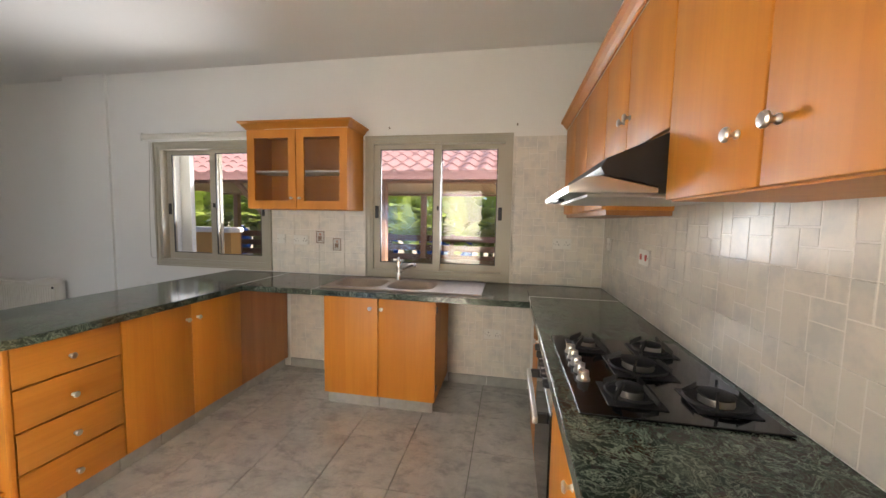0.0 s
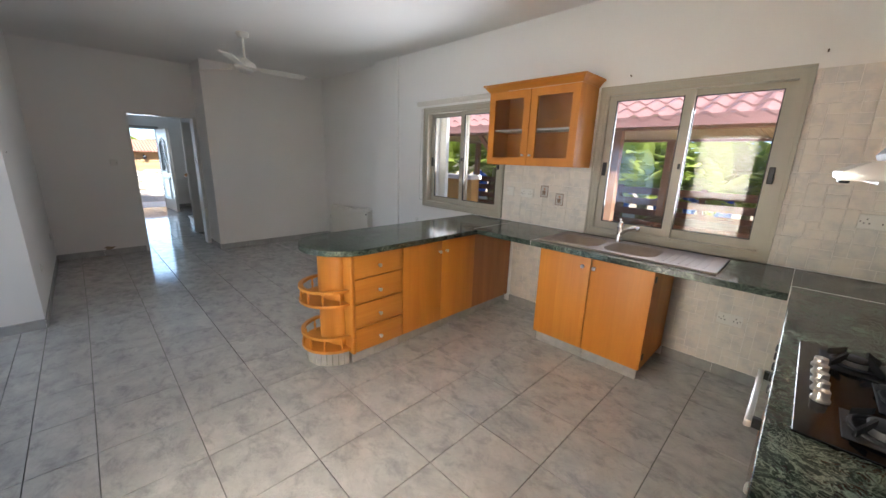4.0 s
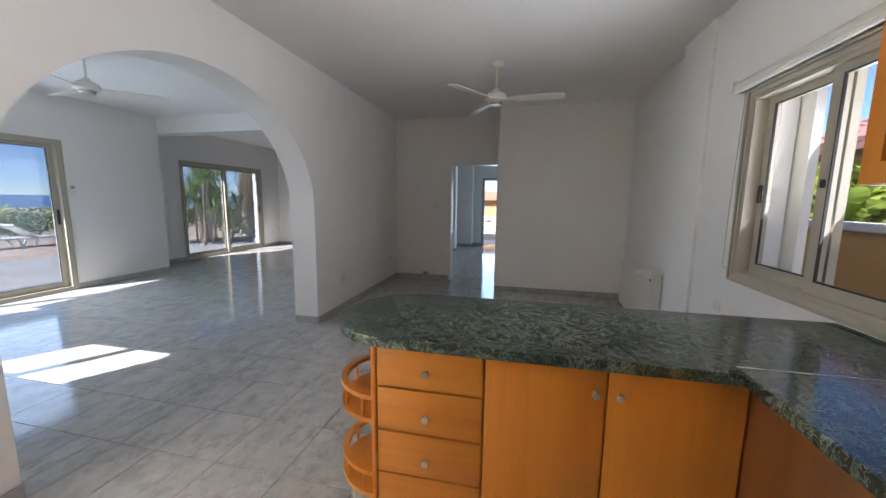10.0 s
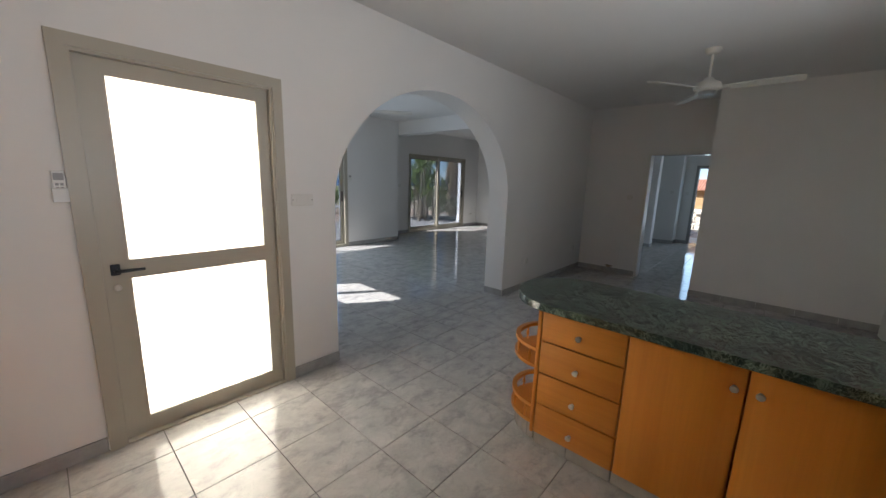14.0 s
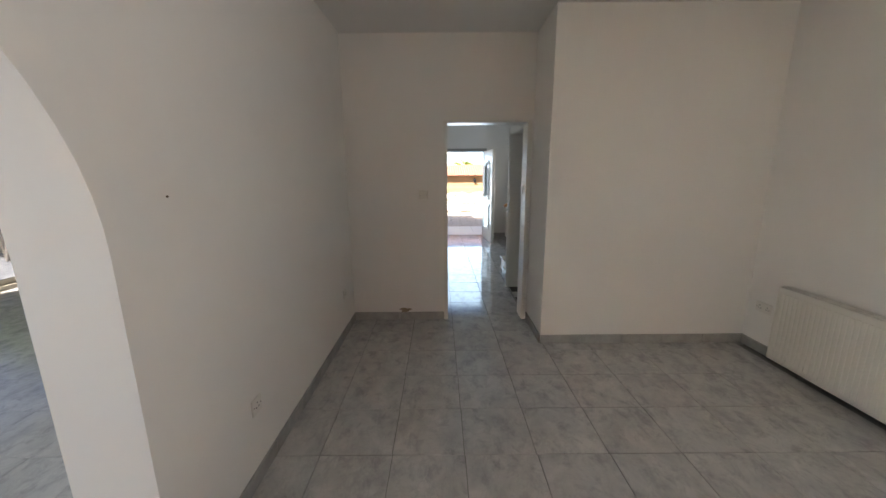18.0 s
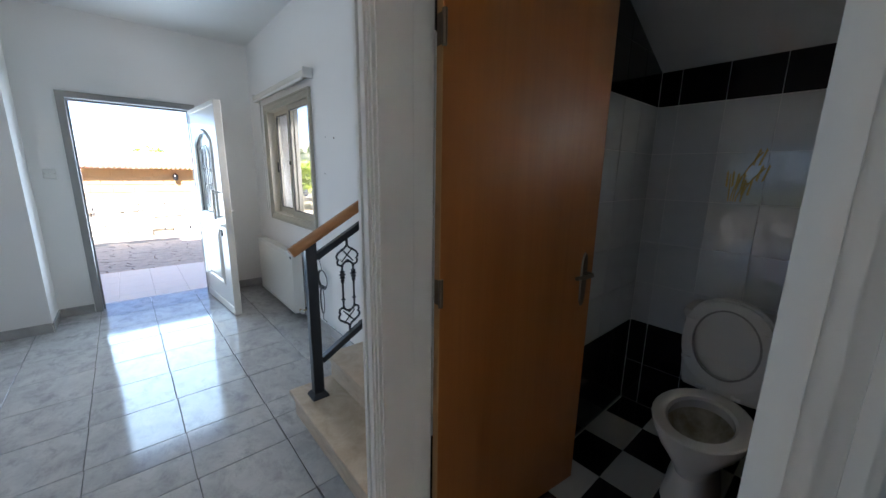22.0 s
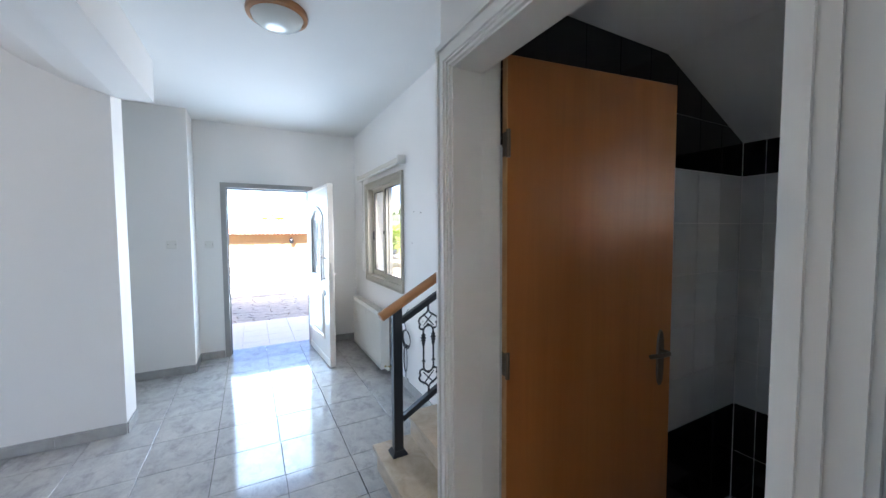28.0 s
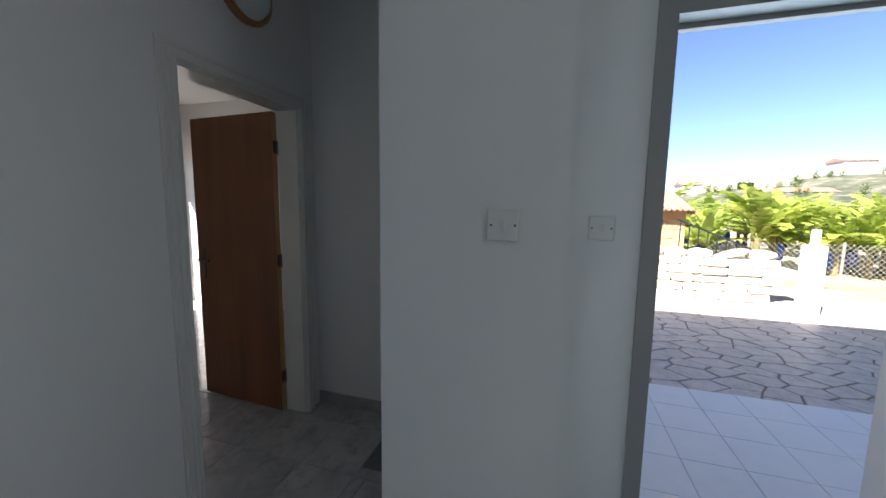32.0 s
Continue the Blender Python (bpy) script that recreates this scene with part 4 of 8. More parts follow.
def hood():
    root = thing("cooker_hood", (0.78, 1.53, 1.5), "slim cooker hood with black body and steel edge", "cooker hood")
    part("body", prism(B(), [(1.031, 1.500), (1.031, 1.674), (0.735, 1.674), (0.56, 1.60), (0.545, 1.575), (0.555, 1.555), (0.70, 1.52), (0.70, 1.500)], 1.195, 1.875, "y", 0.002), M["black_plastic"], root)
    part("visor", prism(B(), [(0.70, 1.500), (0.70, 1.515), (0.545, 1.550), (0.50, 1.545), (0.455, 1.520), (0.458, 1.500)], 1.19, 1.88, "y", 0.003, 2), M["steel"], root, "brushed steel pull-out visor", True)
    part("filter", box(B(), 0.52, 1.24, 1.492, 0.98, 1.83, 1.4998), M["steel"], root, "perforated steel grease filter")
    part("handle_grip", box(B(), 0.462, 1.45, 1.488, 0.485, 1.62, 1.4995, 0.003), M["black_plastic"], root)
    return root


hood()

# ---------------------------------------------------------------- windows, doors and frames


def frame_box(bm, axis, d0, d1, u0, u1, z0, z1, w, bottom=True):
    """A rectangular frame of bar width w, between depths d0 and d1."""
    o = [(u0 + w, u1 - w, z0 + (w if bottom else -1.0), z1 - w)]
    return wall_mesh(bm, axis, d0, d1, u0, u1, z0, z1, o)


def sliding_window(name, axis, face, inward, u0, u1, z0, z1, label, mat, first_in=True, handles=True, floor_door=False):
    """An aluminium sliding window: outer frame with an architrave, two sashes in two tracks. inward: the sign from the wall's face into the room."""
    s = inward
    c = ((u0 + u1) / 2)
    root = thing(name, (c, face, z0) if axis == "y" else (face, c, z0), label, "window", kind="structure")
    part("window_frame", frame_box(B(), axis, face + s * 0.012, face - s * 0.11, u0, u1, z0, z1, 0.05), mat, root)
    # architrave lapping over the plaster
    w = 0.055
    # stepped profile: outer bead, hollow, inner flat, and a thin lip next to the sashes
    for e0, e1, d1 in ((-0.018, -0.006, 0.027), (-0.006, 0.006, 0.016), (0.006, 0.028, 0.022), (0.028, 0.036, 0.0155)):
        ring = wall_mesh(B(), axis, face + s * (0.003 if e1 < 0.03 else 0.0125), face + s * d1, u0 + e0, u1 - e0, z0 + e0, z1 - e0, [(u0 + e1, u1 - e1, z0 + e1, z1 - e1)])
        part("architrave", ring, mat, root)
    mid = (u0 + u1) / 2
    for i, (a, b) in enumerate(((u0 + 0.045, mid + 0.032), (mid - 0.032, u1 - 0.045))):
        inner = (i == 0) == first_in
        d = face - s * (0.014 if inner else 0.062)
        sw = 0.062 if not floor_door else 0.075
        o = [(a + sw, b - sw, z0 + 0.05 + sw, z1 - 0.05 - sw + 0.02)]
        sash = part("sash", wall_mesh(B(), axis, d, d - s * 0.036, a, b, z0 + 0.045, z1 - 0.045, o), mat, root)
        e = o[0]
        g = B()
        q0, q1 = d - s * 0.016, d - s * 0.021
        if axis == "y":
            box(g, e[0] - 0.006, q0, e[2] - 0.006, e[1] + 0.006, q1, e[3] + 0.006)
        else:
            box(g, q0, e[0] - 0.006, e[2] - 0.006, q1, e[1] + 0.006, e[3] + 0.006)
        pane = part("pane", g, M["patio_glass" if floor_door else "glass"], sash, "lightly tinted glass pane" if floor_door else "clear glass pane")
        pane.visible_shadow = False
        # dark rubber beading round the pane
        gd = wall_mesh(B(), axis, d + s * 0.0005, d - s * 0.012, e[0] - 0.001, e[1] + 0.001, e[2] - 0.001, e[3] + 0.001, [(e[0] + 0.006, e[1] - 0.006, e[2] + 0.006, e[3] - 0.006)])
        part("gasket", gd, M["black_plastic"], sash)
        if handles:
            u = (a + 0.031) if i == 0 else (b - 0.031)
            zc = (z0 + z1) / 2 - 0.04 if not floor_door else 1.10
            hh = 0.055 if not floor_door else 0.11
            hb = B()
            if axis == "y":
                box(hb, u - 0.016, d, zc - hh, u + 0.016, d + s * 0.012, zc + hh, 0.003)
            else:
                box(hb, d, u - 0.016, zc - hh, d + s * 0.012, u + 0.016, zc + hh, 0.003)
            part("pull", hb, M["black_plastic"], sash, "black finger pull")
    # latch at the meeting stiles
    lb = B()
    d = face - s * 0.012
    zl = (z0 + z1) / 2
    if axis == "y":
        box(lb, mid + 0.004, d, zl - 0.02, mid + 0.02, d + s * 0.015, zl + 0.02, 0.003)
    else:
        box(lb, d, mid + 0.004, zl - 0.02, d + s * 0.015, mid + 0.02, zl + 0.02, 0.003)
    part("latch", lb, M["black_plastic"], root)
    return root


def roller_blind(name, axis, face, inward, u0, u1, z, label):
    s = inward
    root = thing(name, ((u0 + u1) / 2, face, z), label, "blind")
    c = (u0, face + s * 0.045, z) if axis == "y" else (face + s * 0.045, u0, z)
    e = (u1, c[1], z) if axis == "y" else (c[0], u1, z)
    part("roll", rod(B(), c, e, 0.034, 18), M["blind"], root, "rolled cream fabric", True)
    part("bottom_bar", box(B(), u0 + 0.02, c[1] + s * 0.030, z - 0.052, u1 - 0.02, c[1] + s * 0.042, z - 0.03, 0.003), M["trim"], root)
    for u, sg in ((u0, -1), (u1, 1)):
        part("bracket", box(B(), u, face + s * 0.002, z - 0.04, u + sg * 0.012, face + s * 0.085, z + 0.04, 0.006, 2), M["white_plastic"], root, "white plastic end bracket")
    # a loop of beaded cord hangs from one end of the roll
    drop = [0.03 + 0.07 * i for i in range(17)]
    strand = [(u0 + 0.035 + 0.024 * (d / 1.15) + 0.004 * math.sin(d * 7), z - d) for d in drop]
    back = [(u0 + 0.02 - 0.034 * (d / 1.15) + 0.005 * math.sin(d * 5 + 1), z - d) for d in drop]
    u_, w_ = (strand[-1][0] + back[-1][0]) / 2, (strand[-1][0] - back[-1][0]) / 2
    turn = [(u_ + w_ * math.cos(a), z - drop[-1] - 0.035 * math.sin(a)) for a in (math.pi * i / 8 for i in range(1, 8))]
    part("pull_cord", tube(B(), [(u, face + s * 0.02, h) for u, h in strand + turn + back[::-1]], 0.0022, 5, True), paint("grey_cord", (0.42, 0.40, 0.37), 0.6, 300, 0.1, 0.1) if not bpy.data.materials.get("grey_cord") else bpy.data.materials["grey_cord"], root, "beaded grey pull cord", True)
    return root


M["blind"] = paint("cream_blind_fabric", (0.64, 0.61, 0.54), 0.8, 500, 0.2, 0.05)
sliding_window("window_1", "y", YN, -1, -3.165, -1.92, 0.93, 2.105, "taupe aluminium sliding window beside the wall cabinet", M["alu"], False)
sliding_window("window_2", "y", YN, -1, -0.947, 0.283, 0.922, 2.111, "taupe aluminium sliding window over the sink", M["alu"], True)
roller_blind("roller_blind", "y", YN, -1, -3.245, -1.93, 2.165, "rolled-up cream roller blind above the window")
sliding_window("window_3", "y", YH, -1, -11.182, -9.968, 0.927, 2.07, "grey aluminium sliding window above the hall radiator", M["alu"], False)
roller_blind("roller_blind", "y", YH, -1, -11.345, -9.90, 2.175, "rolled-up cream roller blind above the hall window")
sliding_window("patio_door_1", "y", YP1, 1, -4.46, -1.95, 0.005, 2.19, "taupe aluminium sliding patio door to the pool", M["alu"], False, floor_door=True)
sliding_window("patio_door_2", "y", YP2, 1, -9.43, -6.98, 0.005, 2.19, "taupe aluminium sliding patio door to the garden", M["alu"], True, floor_door=True)
sliding_window("window_4", "x", XE, -1, -3.42, -2.20, 1.08, 2.10, "taupe aluminium sliding window in the living room", M["alu"], True)


def textured_glass():
    """Obscure glass: thick ripples that scatter what passes."""
    k = Nodes("rippled_obscure_glass")
    k.t.nodes.remove(k.b)
    h = k.noise(34, 3, 0.6, None, 1.2)
    bp = k.n("Bump", Height=h, Strength=0.6, Distance=0.01)
    trl = k.n("BsdfTranslucent", Color=(0.86, 0.85, 0.80, 1), Normal=bp.outputs[0])
    tr = k.n("BsdfTransparent", Color=(0.82, 0.82, 0.78, 1))
    gl = k.n("BsdfGlossy", Color=(1, 1, 1, 1), Roughness=0.12, Normal=bp.outputs[0])
    m1 = k.n("MixShader", Fac=0.12)
    k.t.links.new(trl.outputs[0], m1.inputs[1])
    k.t.links.new(tr.outputs[0], m1.inputs[2])
    m2 = k.n("MixShader", Fac=0.07)
    k.t.links.new(m1.outputs[0], m2.inputs[1])
    k.t.links.new(gl.outputs[0], m2.inputs[2])
    k.t.links.new(m2.outputs[0], k.t.nodes["Material Output"].inputs[0])
    return k.m


M["obscure"] = textured_glass()


def kitchen_door():
    root = thing("door_1", (-0.58, YS, 0), "closed taupe aluminium door with two obscure glass panes", "door", kind="structure")
    part("door_frame", wall_mesh(B(), "y", YS + 0.012, YS - 0.10, -1.08, -0.083, 0, 2.105, [(-1.03, -0.133, -1, 2.055)]), M["alu"], root)
    part("architrave", wall_mesh(B(), "y", YS + 0.003, YS + 0.022, -1.105, -0.058, 0, 2.13, [(-1.045, -0.118, -1, 2.07)]), M["alu"], root)
    leaf = part("leaf", wall_mesh(B(), "y", YS - 0.02, YS - 0.065, -1.027, -0.136, 0.012, 2.052, [(-0.965, -0.235, 0.10, 0.955), (-0.965, -0.235, 1.035, 1.985)]), M["alu"], root)
    for z0, z1 in ((0.10, 0.955), (1.035, 1.985)):
        part("glass_bead", wall_mesh(B(), "y", YS - 0.017, YS - 0.03, -0.966, -0.234, z0 - 0.001, z1 + 0.001, [(-0.953, -0.247, z0 + 0.012, z1 - 0.012)]), M["alu"], leaf)
        part("pane", box(B(), -0.967, YS - 0.045, z0 - 0.002, -0.233, YS - 0.040, z1 + 0.002), M["obscure"], leaf, "rippled obscure glass pane")
    h = part("handle", tube(B(), [(-0.185, YS - 0.02, 1.0), (-0.185, YS + 0.035, 1.0), (-0.195, YS + 0.042, 1.0), (-0.30, YS + 0.042, 1.0)], 0.009, 10), M["black_plastic"], leaf, "grey lever handle", True)
    part("rose", box(B(), -0.205, YS - 0.02, 0.97, -0.165, YS - 0.008, 1.03, 0.004), M["black_plastic"], h)
    part("lock", lathe(B(), [(0.0, 0.0), (0.017, 0.0), (0.017, 0.008), (0.012, 0.011), (0.0, 0.011)], (-0.185, YS - 0.02, 0.90), "y", 16), M["steel"], leaf, "round lock cylinder")
    part("threshold", box(B(), -1.03, YS - 0.1, 0, -0.133, YS + 0.02, 0.012, 0.003), M["alu"], root)
    return root


kitchen_door()


def casing(name, axis, face, out, u0, u1, z1, label, depth, stop=True):
    """A white moulded door lining with a casing on the near face of the wall."""
    root = thing(name, ((u0 + u1) / 2, face, 0) if axis == "y" else (face, (u0 + u1) / 2, 0), label, "door frame", kind="structure")
    t = 0.022
    part("lining", wall_mesh(B(), axis, face + out * 0.002, face - out * depth, u0, u1, 0, z1, [(u0 + t, u1 - t, -1, z1 - t)]), M["trim"], root)
    for w0, w1, p in ((0.0, 0.085, 0.012), (0.008, 0.045, 0.019), (0.014, 0.026, 0.026), (0.062, 0.076, 0.020)):
        a, b = u0 + t - 0.006 - w1 + 0.0, u1 - t + 0.006 + w1
        c, d = u0 + t - 0.006 - w0, u1 - t + 0.006 + w0
        part("moulding", wall_mesh(B(), axis, face + out * 0.001, face + out * p, a, b, 0.0, z1 - t + 0.006 + w1, [(c, d, -1, z1 - t + 0.006 + w0)]), M["trim"], root)
    return root


casing("door_frame_wc", "y", YWC, -1, -7.742, -6.923, 2.032, "white painted moulded frame of the washroom door", 0.105)
part("hinge_lining", box(B(), -7.7418, YWC + 0.1055, 0, -7.72, YWC + 0.168, 2.09), M["trim"], bpy.data.objects["door_frame_wc"])
part("closing_lining", box(B(), -6.878, YWC + 0.1055, 0, -6.8605, YWC + 0.19, 2.09), M["trim"], bpy.data.objects["door_frame_wc"])
for z, hh in ((1.0, 0.010), (1.075, 0.008)):
    part("strike_hole", box(B(), -6.9455, YWC + 0.085, z - hh, -6.944, YWC + 0.096, z + hh), M["brown_chip"], bpy.data.objects["door_frame_wc"], "chipped strike recess")
bm = wall_mesh(B(), "x", XW + 0.004, XW - 0.205, 0.478, 1.30, 0, 2.03, [(0.498, 1.28, -1, 2.01)])
cd = thing("door_frame_dining", (XW, 0.89, 0), "white painted lining of an open doorway", "door frame", kind="structure")
part("lining", bm, M["trim"], cd)
for x, s in ((XW, 1), (XW - 0.2, -1)):
    for w, p in ((0.075, 0.012), (0.05, 0.02)) if s < 0 else ((0.022, 0.012),):
        part("moulding", wall_mesh(B(), "x", x + s * 0.001, x + s * p, 0.484 - (w if s < 0 else min(w, 0.024)), 1.294 + min(w, 0.035), 0, 2.016 + (w if s < 0 else min(w, 0.012)), [(0.484, 1.294, -1, 2.016)]), M["trim"], cd)


def lever(parent, at, direction, along, mat, plate=True):
    """A lever handle on a long plate; direction: the way it stands out; along: the way the lever points. Unit vectors."""
    a, n, l = Vector(at), Vector(direction), Vector(along)
    if plate:
        bm = B()
        pts = []
        for i in range(24):
            t = 2 * math.pi * i / 24
            u, v = 0.019 * math.cos(t), 0.115 * math.copysign(abs(math.sin(t)) ** 0.6, math.sin(t))
            pts.append((u, v))
        lo = [bm.verts.new(a + l * u + Vector((0, 0, v - 0.03))) for u, v in pts]
        hi = [bm.verts.new(a + l * u * 0.85 + Vector((0, 0, v * 0.96 - 0.03)) + n * 0.007) for u, v in pts]
        bm.faces.new(lo[::-1])
        bm.faces.new(hi)
        for i in range(24):
            j = (i + 1) % 24
            bm.faces.new((lo[i], lo[j], hi[j], hi[i]))
        p = part("plate", bm, mat, parent, "aged bronze handle plate", True)
    else:
        p = parent
    part("lever", tube(B(), [a + n * 0.006, a + n * 0.042, a + n * 0.05 + l * 0.012, a + n * 0.052 + l * 0.06, a + n * 0.047 + l * 0.105], 0.0085, 10), mat, p, "curved lever", True)


def flat_door(name, hinge, free, z1, label, mat, handle=True):
    """A flush veneered leaf between two plan points on its outer face."""
    h, f = Vector((*hinge, 0)), Vector((*free, 0))
    d = (f - h).normalized()
    n = Vector((d.y, -d.x, 0))
    root = thing(name, ((h.x + f.x) / 2, (h.y + f.y) / 2, 0.008), label, "door")
    pts = [(h.x, h.y), (f.x, f.y), (f.x - n.x * 0.04, f.y - n.y * 0.04), (h.x - n.x * 0.04, h.y - n.y * 0.04)]
    part("leaf", prism(B(), pts, 0.008, z1, "z", 0.002), mat, root)
    e0, e1 = h - d * 0.0004 - n * 0.001, h - d * 0.0024 - n * 0.039
    part("edge_band", prism(B(), [(e0.x, e0.y), (e0.x - d.x * 0.002, e0.y - d.y * 0.002), (e1.x, e1.y), (e1.x + d.x * 0.002, e1.y + d.y * 0.002)], 0.009, z1 - 0.001), M["pale_edge"], root, "pale raw wood edge")
    if handle:
        for side in (1, -1):
            a = f - d * 0.06 + (n * 0.0005 if side > 0 else -n * 0.0405) + Vector((0, 0, 1.03))
            lever(root, a, n * side, -d, M["bronze"])
    for z in (0.25, 1.06, 1.80):
        part("hinge", rod(B(), h + Vector((0, 0, z - 0.045)) + n * 0.004, h + Vector((0, 0, z + 0.045)) + n * 0.004, 0.0075, 10), M["bronze"], root, "bronze hinge knuckle", True)
        bm = B()
        bar(bm, h - n * 0.02 - d * 0.001 + Vector((0, 0, z - 0.04)), h - n * 0.02 - d * 0.001 + Vector((0, 0, z + 0.04)), 0.03, 0.003, d)
        part("hinge_leaf", bm, M["bronze"], root)
    return root


flat_door("door_wc", (-7.705, 1.530), (-7.600, 2.285), 2.085, "open teak-veneered washroom door with bronze handle", M["teak"])


def front_door():
    root = thing("door_2", (XF, 0.95, 0), "open cream front door with arched glass light", "door", kind="structure")
    part("door_frame", wall_mesh(B(), "x", XF + 0.015, XF - 0.09, 0.458, 1.50, 0, 2.10, [(0.515, 1.443, -1, 2.043)]), M["alu_dark"], root)
    part("stop", wall_mesh(B(), "x", XF - 0.06, XF - 0.088, 0.512, 1.446, 0, 2.046, [(0.530, 1.428, -1, 2.026)]), M["alu_dark"], root)
    # the leaf stands open, square to the wall
    y0, y1 = 1.432, 1.482
    xh, xf = XF + 0.02, XF + 1.0
    leaf = thing("front_door_leaf", ((xh + xf) / 2, 1.45, 0.01), "cream panelled front door leaf standing open, arched glass light", "door")
    gx0, gx1, gz0, gz1 = xh + 0.20, xh + 0.735, 0.99, 1.76
    rim = [(gx0, gz0), (gx1, gz0)] + [((gx0 + gx1) / 2 + (gx1 - gx0) / 2 * (1 - i / 8), 1.665 + 0.115 * (1 - (1 - i / 8) ** 2)) for i in range(17)]
    n = len(rim)
    # slab: stiles, bottom rail and an arched head round the light
    sx0, sx1, sz0, sz1 = xh + 0.045, xf - 0.035, 0.085, 1.99
    bm = B()
    arch = rim[2:]
    cells = [[(sx0, sz0), (sx1, sz0), (sx1, gz0), (sx0, gz0)], [(sx0, gz0), (gx0, gz0), (gx0, sz1), (sx0, sz1)], [(gx1, gz0), (sx1, gz0), (sx1, sz1), (gx1, sz1)]]
    cells += [[p, q, (q[0], sz1), (p[0], sz1)] for p, q in zip(arch, arch[1:])]
    for y in (y0, y1):
        for cell in cells:
            bm.faces.new([bm.verts.new((x, y, z)) for x, z in cell])
    for (ax, az), (bx, bz) in zip(rim, rim[1:] + rim[:1]):
        if abs(ax - bx) + abs(az - bz) > 1e-6:
            bm.faces.new([bm.verts.new(v) for v in ((ax, y0, az), (bx, y0, bz), (bx, y1, bz), (ax, y1, az))])
    bmesh.ops.remove_doubles(bm, verts=bm.verts, dist=1e-5)
    bmesh.ops.recalc_face_normals(bm, faces=bm.faces)
    slab = part("slab", bm, M["door_cream"], leaf)
    for lx0, lx1, lz0, lz1 in ((xh, sx0, 0.01, 2.03), (sx1, xf, 0.01, 2.03), (sx0 + 0.0005, sx1 - 0.0005, 0.01, sz0), (sx0 + 0.0005, sx1 - 0.0005, sz1, 2.03)):
        part("leaf_rail", box(B(), lx0, y0 - 0.006, lz0, lx1, y1 + 0.006, lz1, 0.004, 2), M["door_cream"], leaf)
    # raised moulding round the light, on both faces
    for ys, s in ((y0, -1), (y1, 1)):
        c = ((gx0 + gx1) / 2, (gz0 + gz1) / 2)
        big = [(c[0] + (x - c[0]) * 1.14, c[1] + (z - c[1]) * 1.09) for x, z in rim]
        small = [(c[0] + (x - c[0]) * 0.99, c[1] + (z - c[1]) * 0.99) for x, z in rim]
        bm = B()
        prof = [(0.0, 0.0005), (0.15, 0.012), (0.5, 0.016), (0.8, 0.008), (1.0, 0.0005)]
        rings = [[bm.verts.new((p[0] + (q[0] - p[0]) * t, ys + s * h, p[1] + (q[1] - p[1]) * t)) for p, q in zip(big, small)] for t, h in prof]
        for a, b in zip(rings, rings[1:]):
            for i in range(n):
                bm.faces.new((a[i], a[(i + 1) % n], b[(i + 1) % n], b[i]))
        part("light_moulding", bm, M["door_cream"], slab, "", True)
        # raised lower panel
        px0, px1, pz0, pz1 = xh + 0.19, xh + 0.745, 0.27, 0.86
        bm = B()
        lo = [bm.verts.new((x, ys + s * 0.0005, z)) for x, z in ((px0, pz0), (px1, pz0), (px1, pz1), (px0, pz1))]
        mid = [bm.verts.new((x, ys + s * 0.013, z)) for x, z in ((px0 + 0.02, pz0 + 0.02), (px1 - 0.02, pz0 + 0.02), (px1 - 0.02, pz1 - 0.02), (px0 + 0.02, pz1 - 0.02))]
        mi2 = [bm.verts.new((x, ys + s * 0.004, z)) for x, z in ((px0 + 0.045, pz0 + 0.045), (px1 - 0.045, pz0 + 0.045), (px1 - 0.045, pz1 - 0.045), (px0 + 0.045, pz1 - 0.045))]
        hi = [bm.verts.new((x, ys + s * 0.014, z)) for x, z in ((px0 + 0.075, pz0 + 0.075), (px1 - 0.075, pz0 + 0.075), (px1 - 0.075, pz1 - 0.075), (px0 + 0.075, pz1 - 0.075))]
        for a, b in ((lo, mid), (mid, mi2), (mi2, hi)):
            for i in range(4):
                bm.faces.new((a[i], a[(i + 1) % 4], b[(i + 1) % 4], b[i]))
        bm.faces.new(hi)
        part("raised_panel", bm, M["door_cream"], slab)
    k = Nodes("frosted_door_glass")
    k.set(Base_Color=(0.80, 0.83, 0.83), Roughness=0.22, Transmission_Weight=0.55, IOR=1.3)
    pane = part("pane", prism(B(), [((gx0 + gx1) / 2 + (x - (gx0 + gx1) / 2) * 0.999, z) for x, z in rim], 1.452, 1.462, "y"), k.m, slab, "frosted glass pane")
    # wrought scrollwork inside the glass
    cxg = (gx0 + gx1) / 2
    yg = y0 + 0.012
    scroll = paint("grey_scrollwork", (0.33, 0.32, 0.30), 0.5, 200, 0.05, 0.1)
    part("gasket", tube(B(), [(cxg + (x - cxg) * 0.992, y0 + 0.004, z) for x, z in rim], 0.004, 6, True), M["black_plastic"], slab, "dark rubber bead")
    spear = B()
    rod(spear, (cxg, yg, 1.13), (cxg, yg, 1.57), 0.005, 8)
    for z, d in ((1.13, -1), (1.57, 1)):
        rod(spear, (cxg, yg, z), (cxg, yg, z + d * 0.085), 0.0065, 8, 0.001)
    part("scroll_spear", spear, scroll, slab, "pointed grey bar", True)
    for zc in (1.54, 1.155):
        gap = math.pi / 2 if zc < 1.3 else -math.pi / 2
        part("scroll_ring", tube(B(), [(cxg + 0.125 * math.cos(a), yg, zc + 0.122 * math.sin(a)) for a in (gap + 0.12 + (2 * math.pi - 0.24) * i / 28 for i in range(29))], 0.0045, 6), scroll, slab, "", True)
    curl = [(0.030 * math.cos(t) * math.exp(-0.17 * t), 0.030 * math.sin(t) * math.exp(-0.17 * t)) for t in (0.5 * i for i in range(13))]
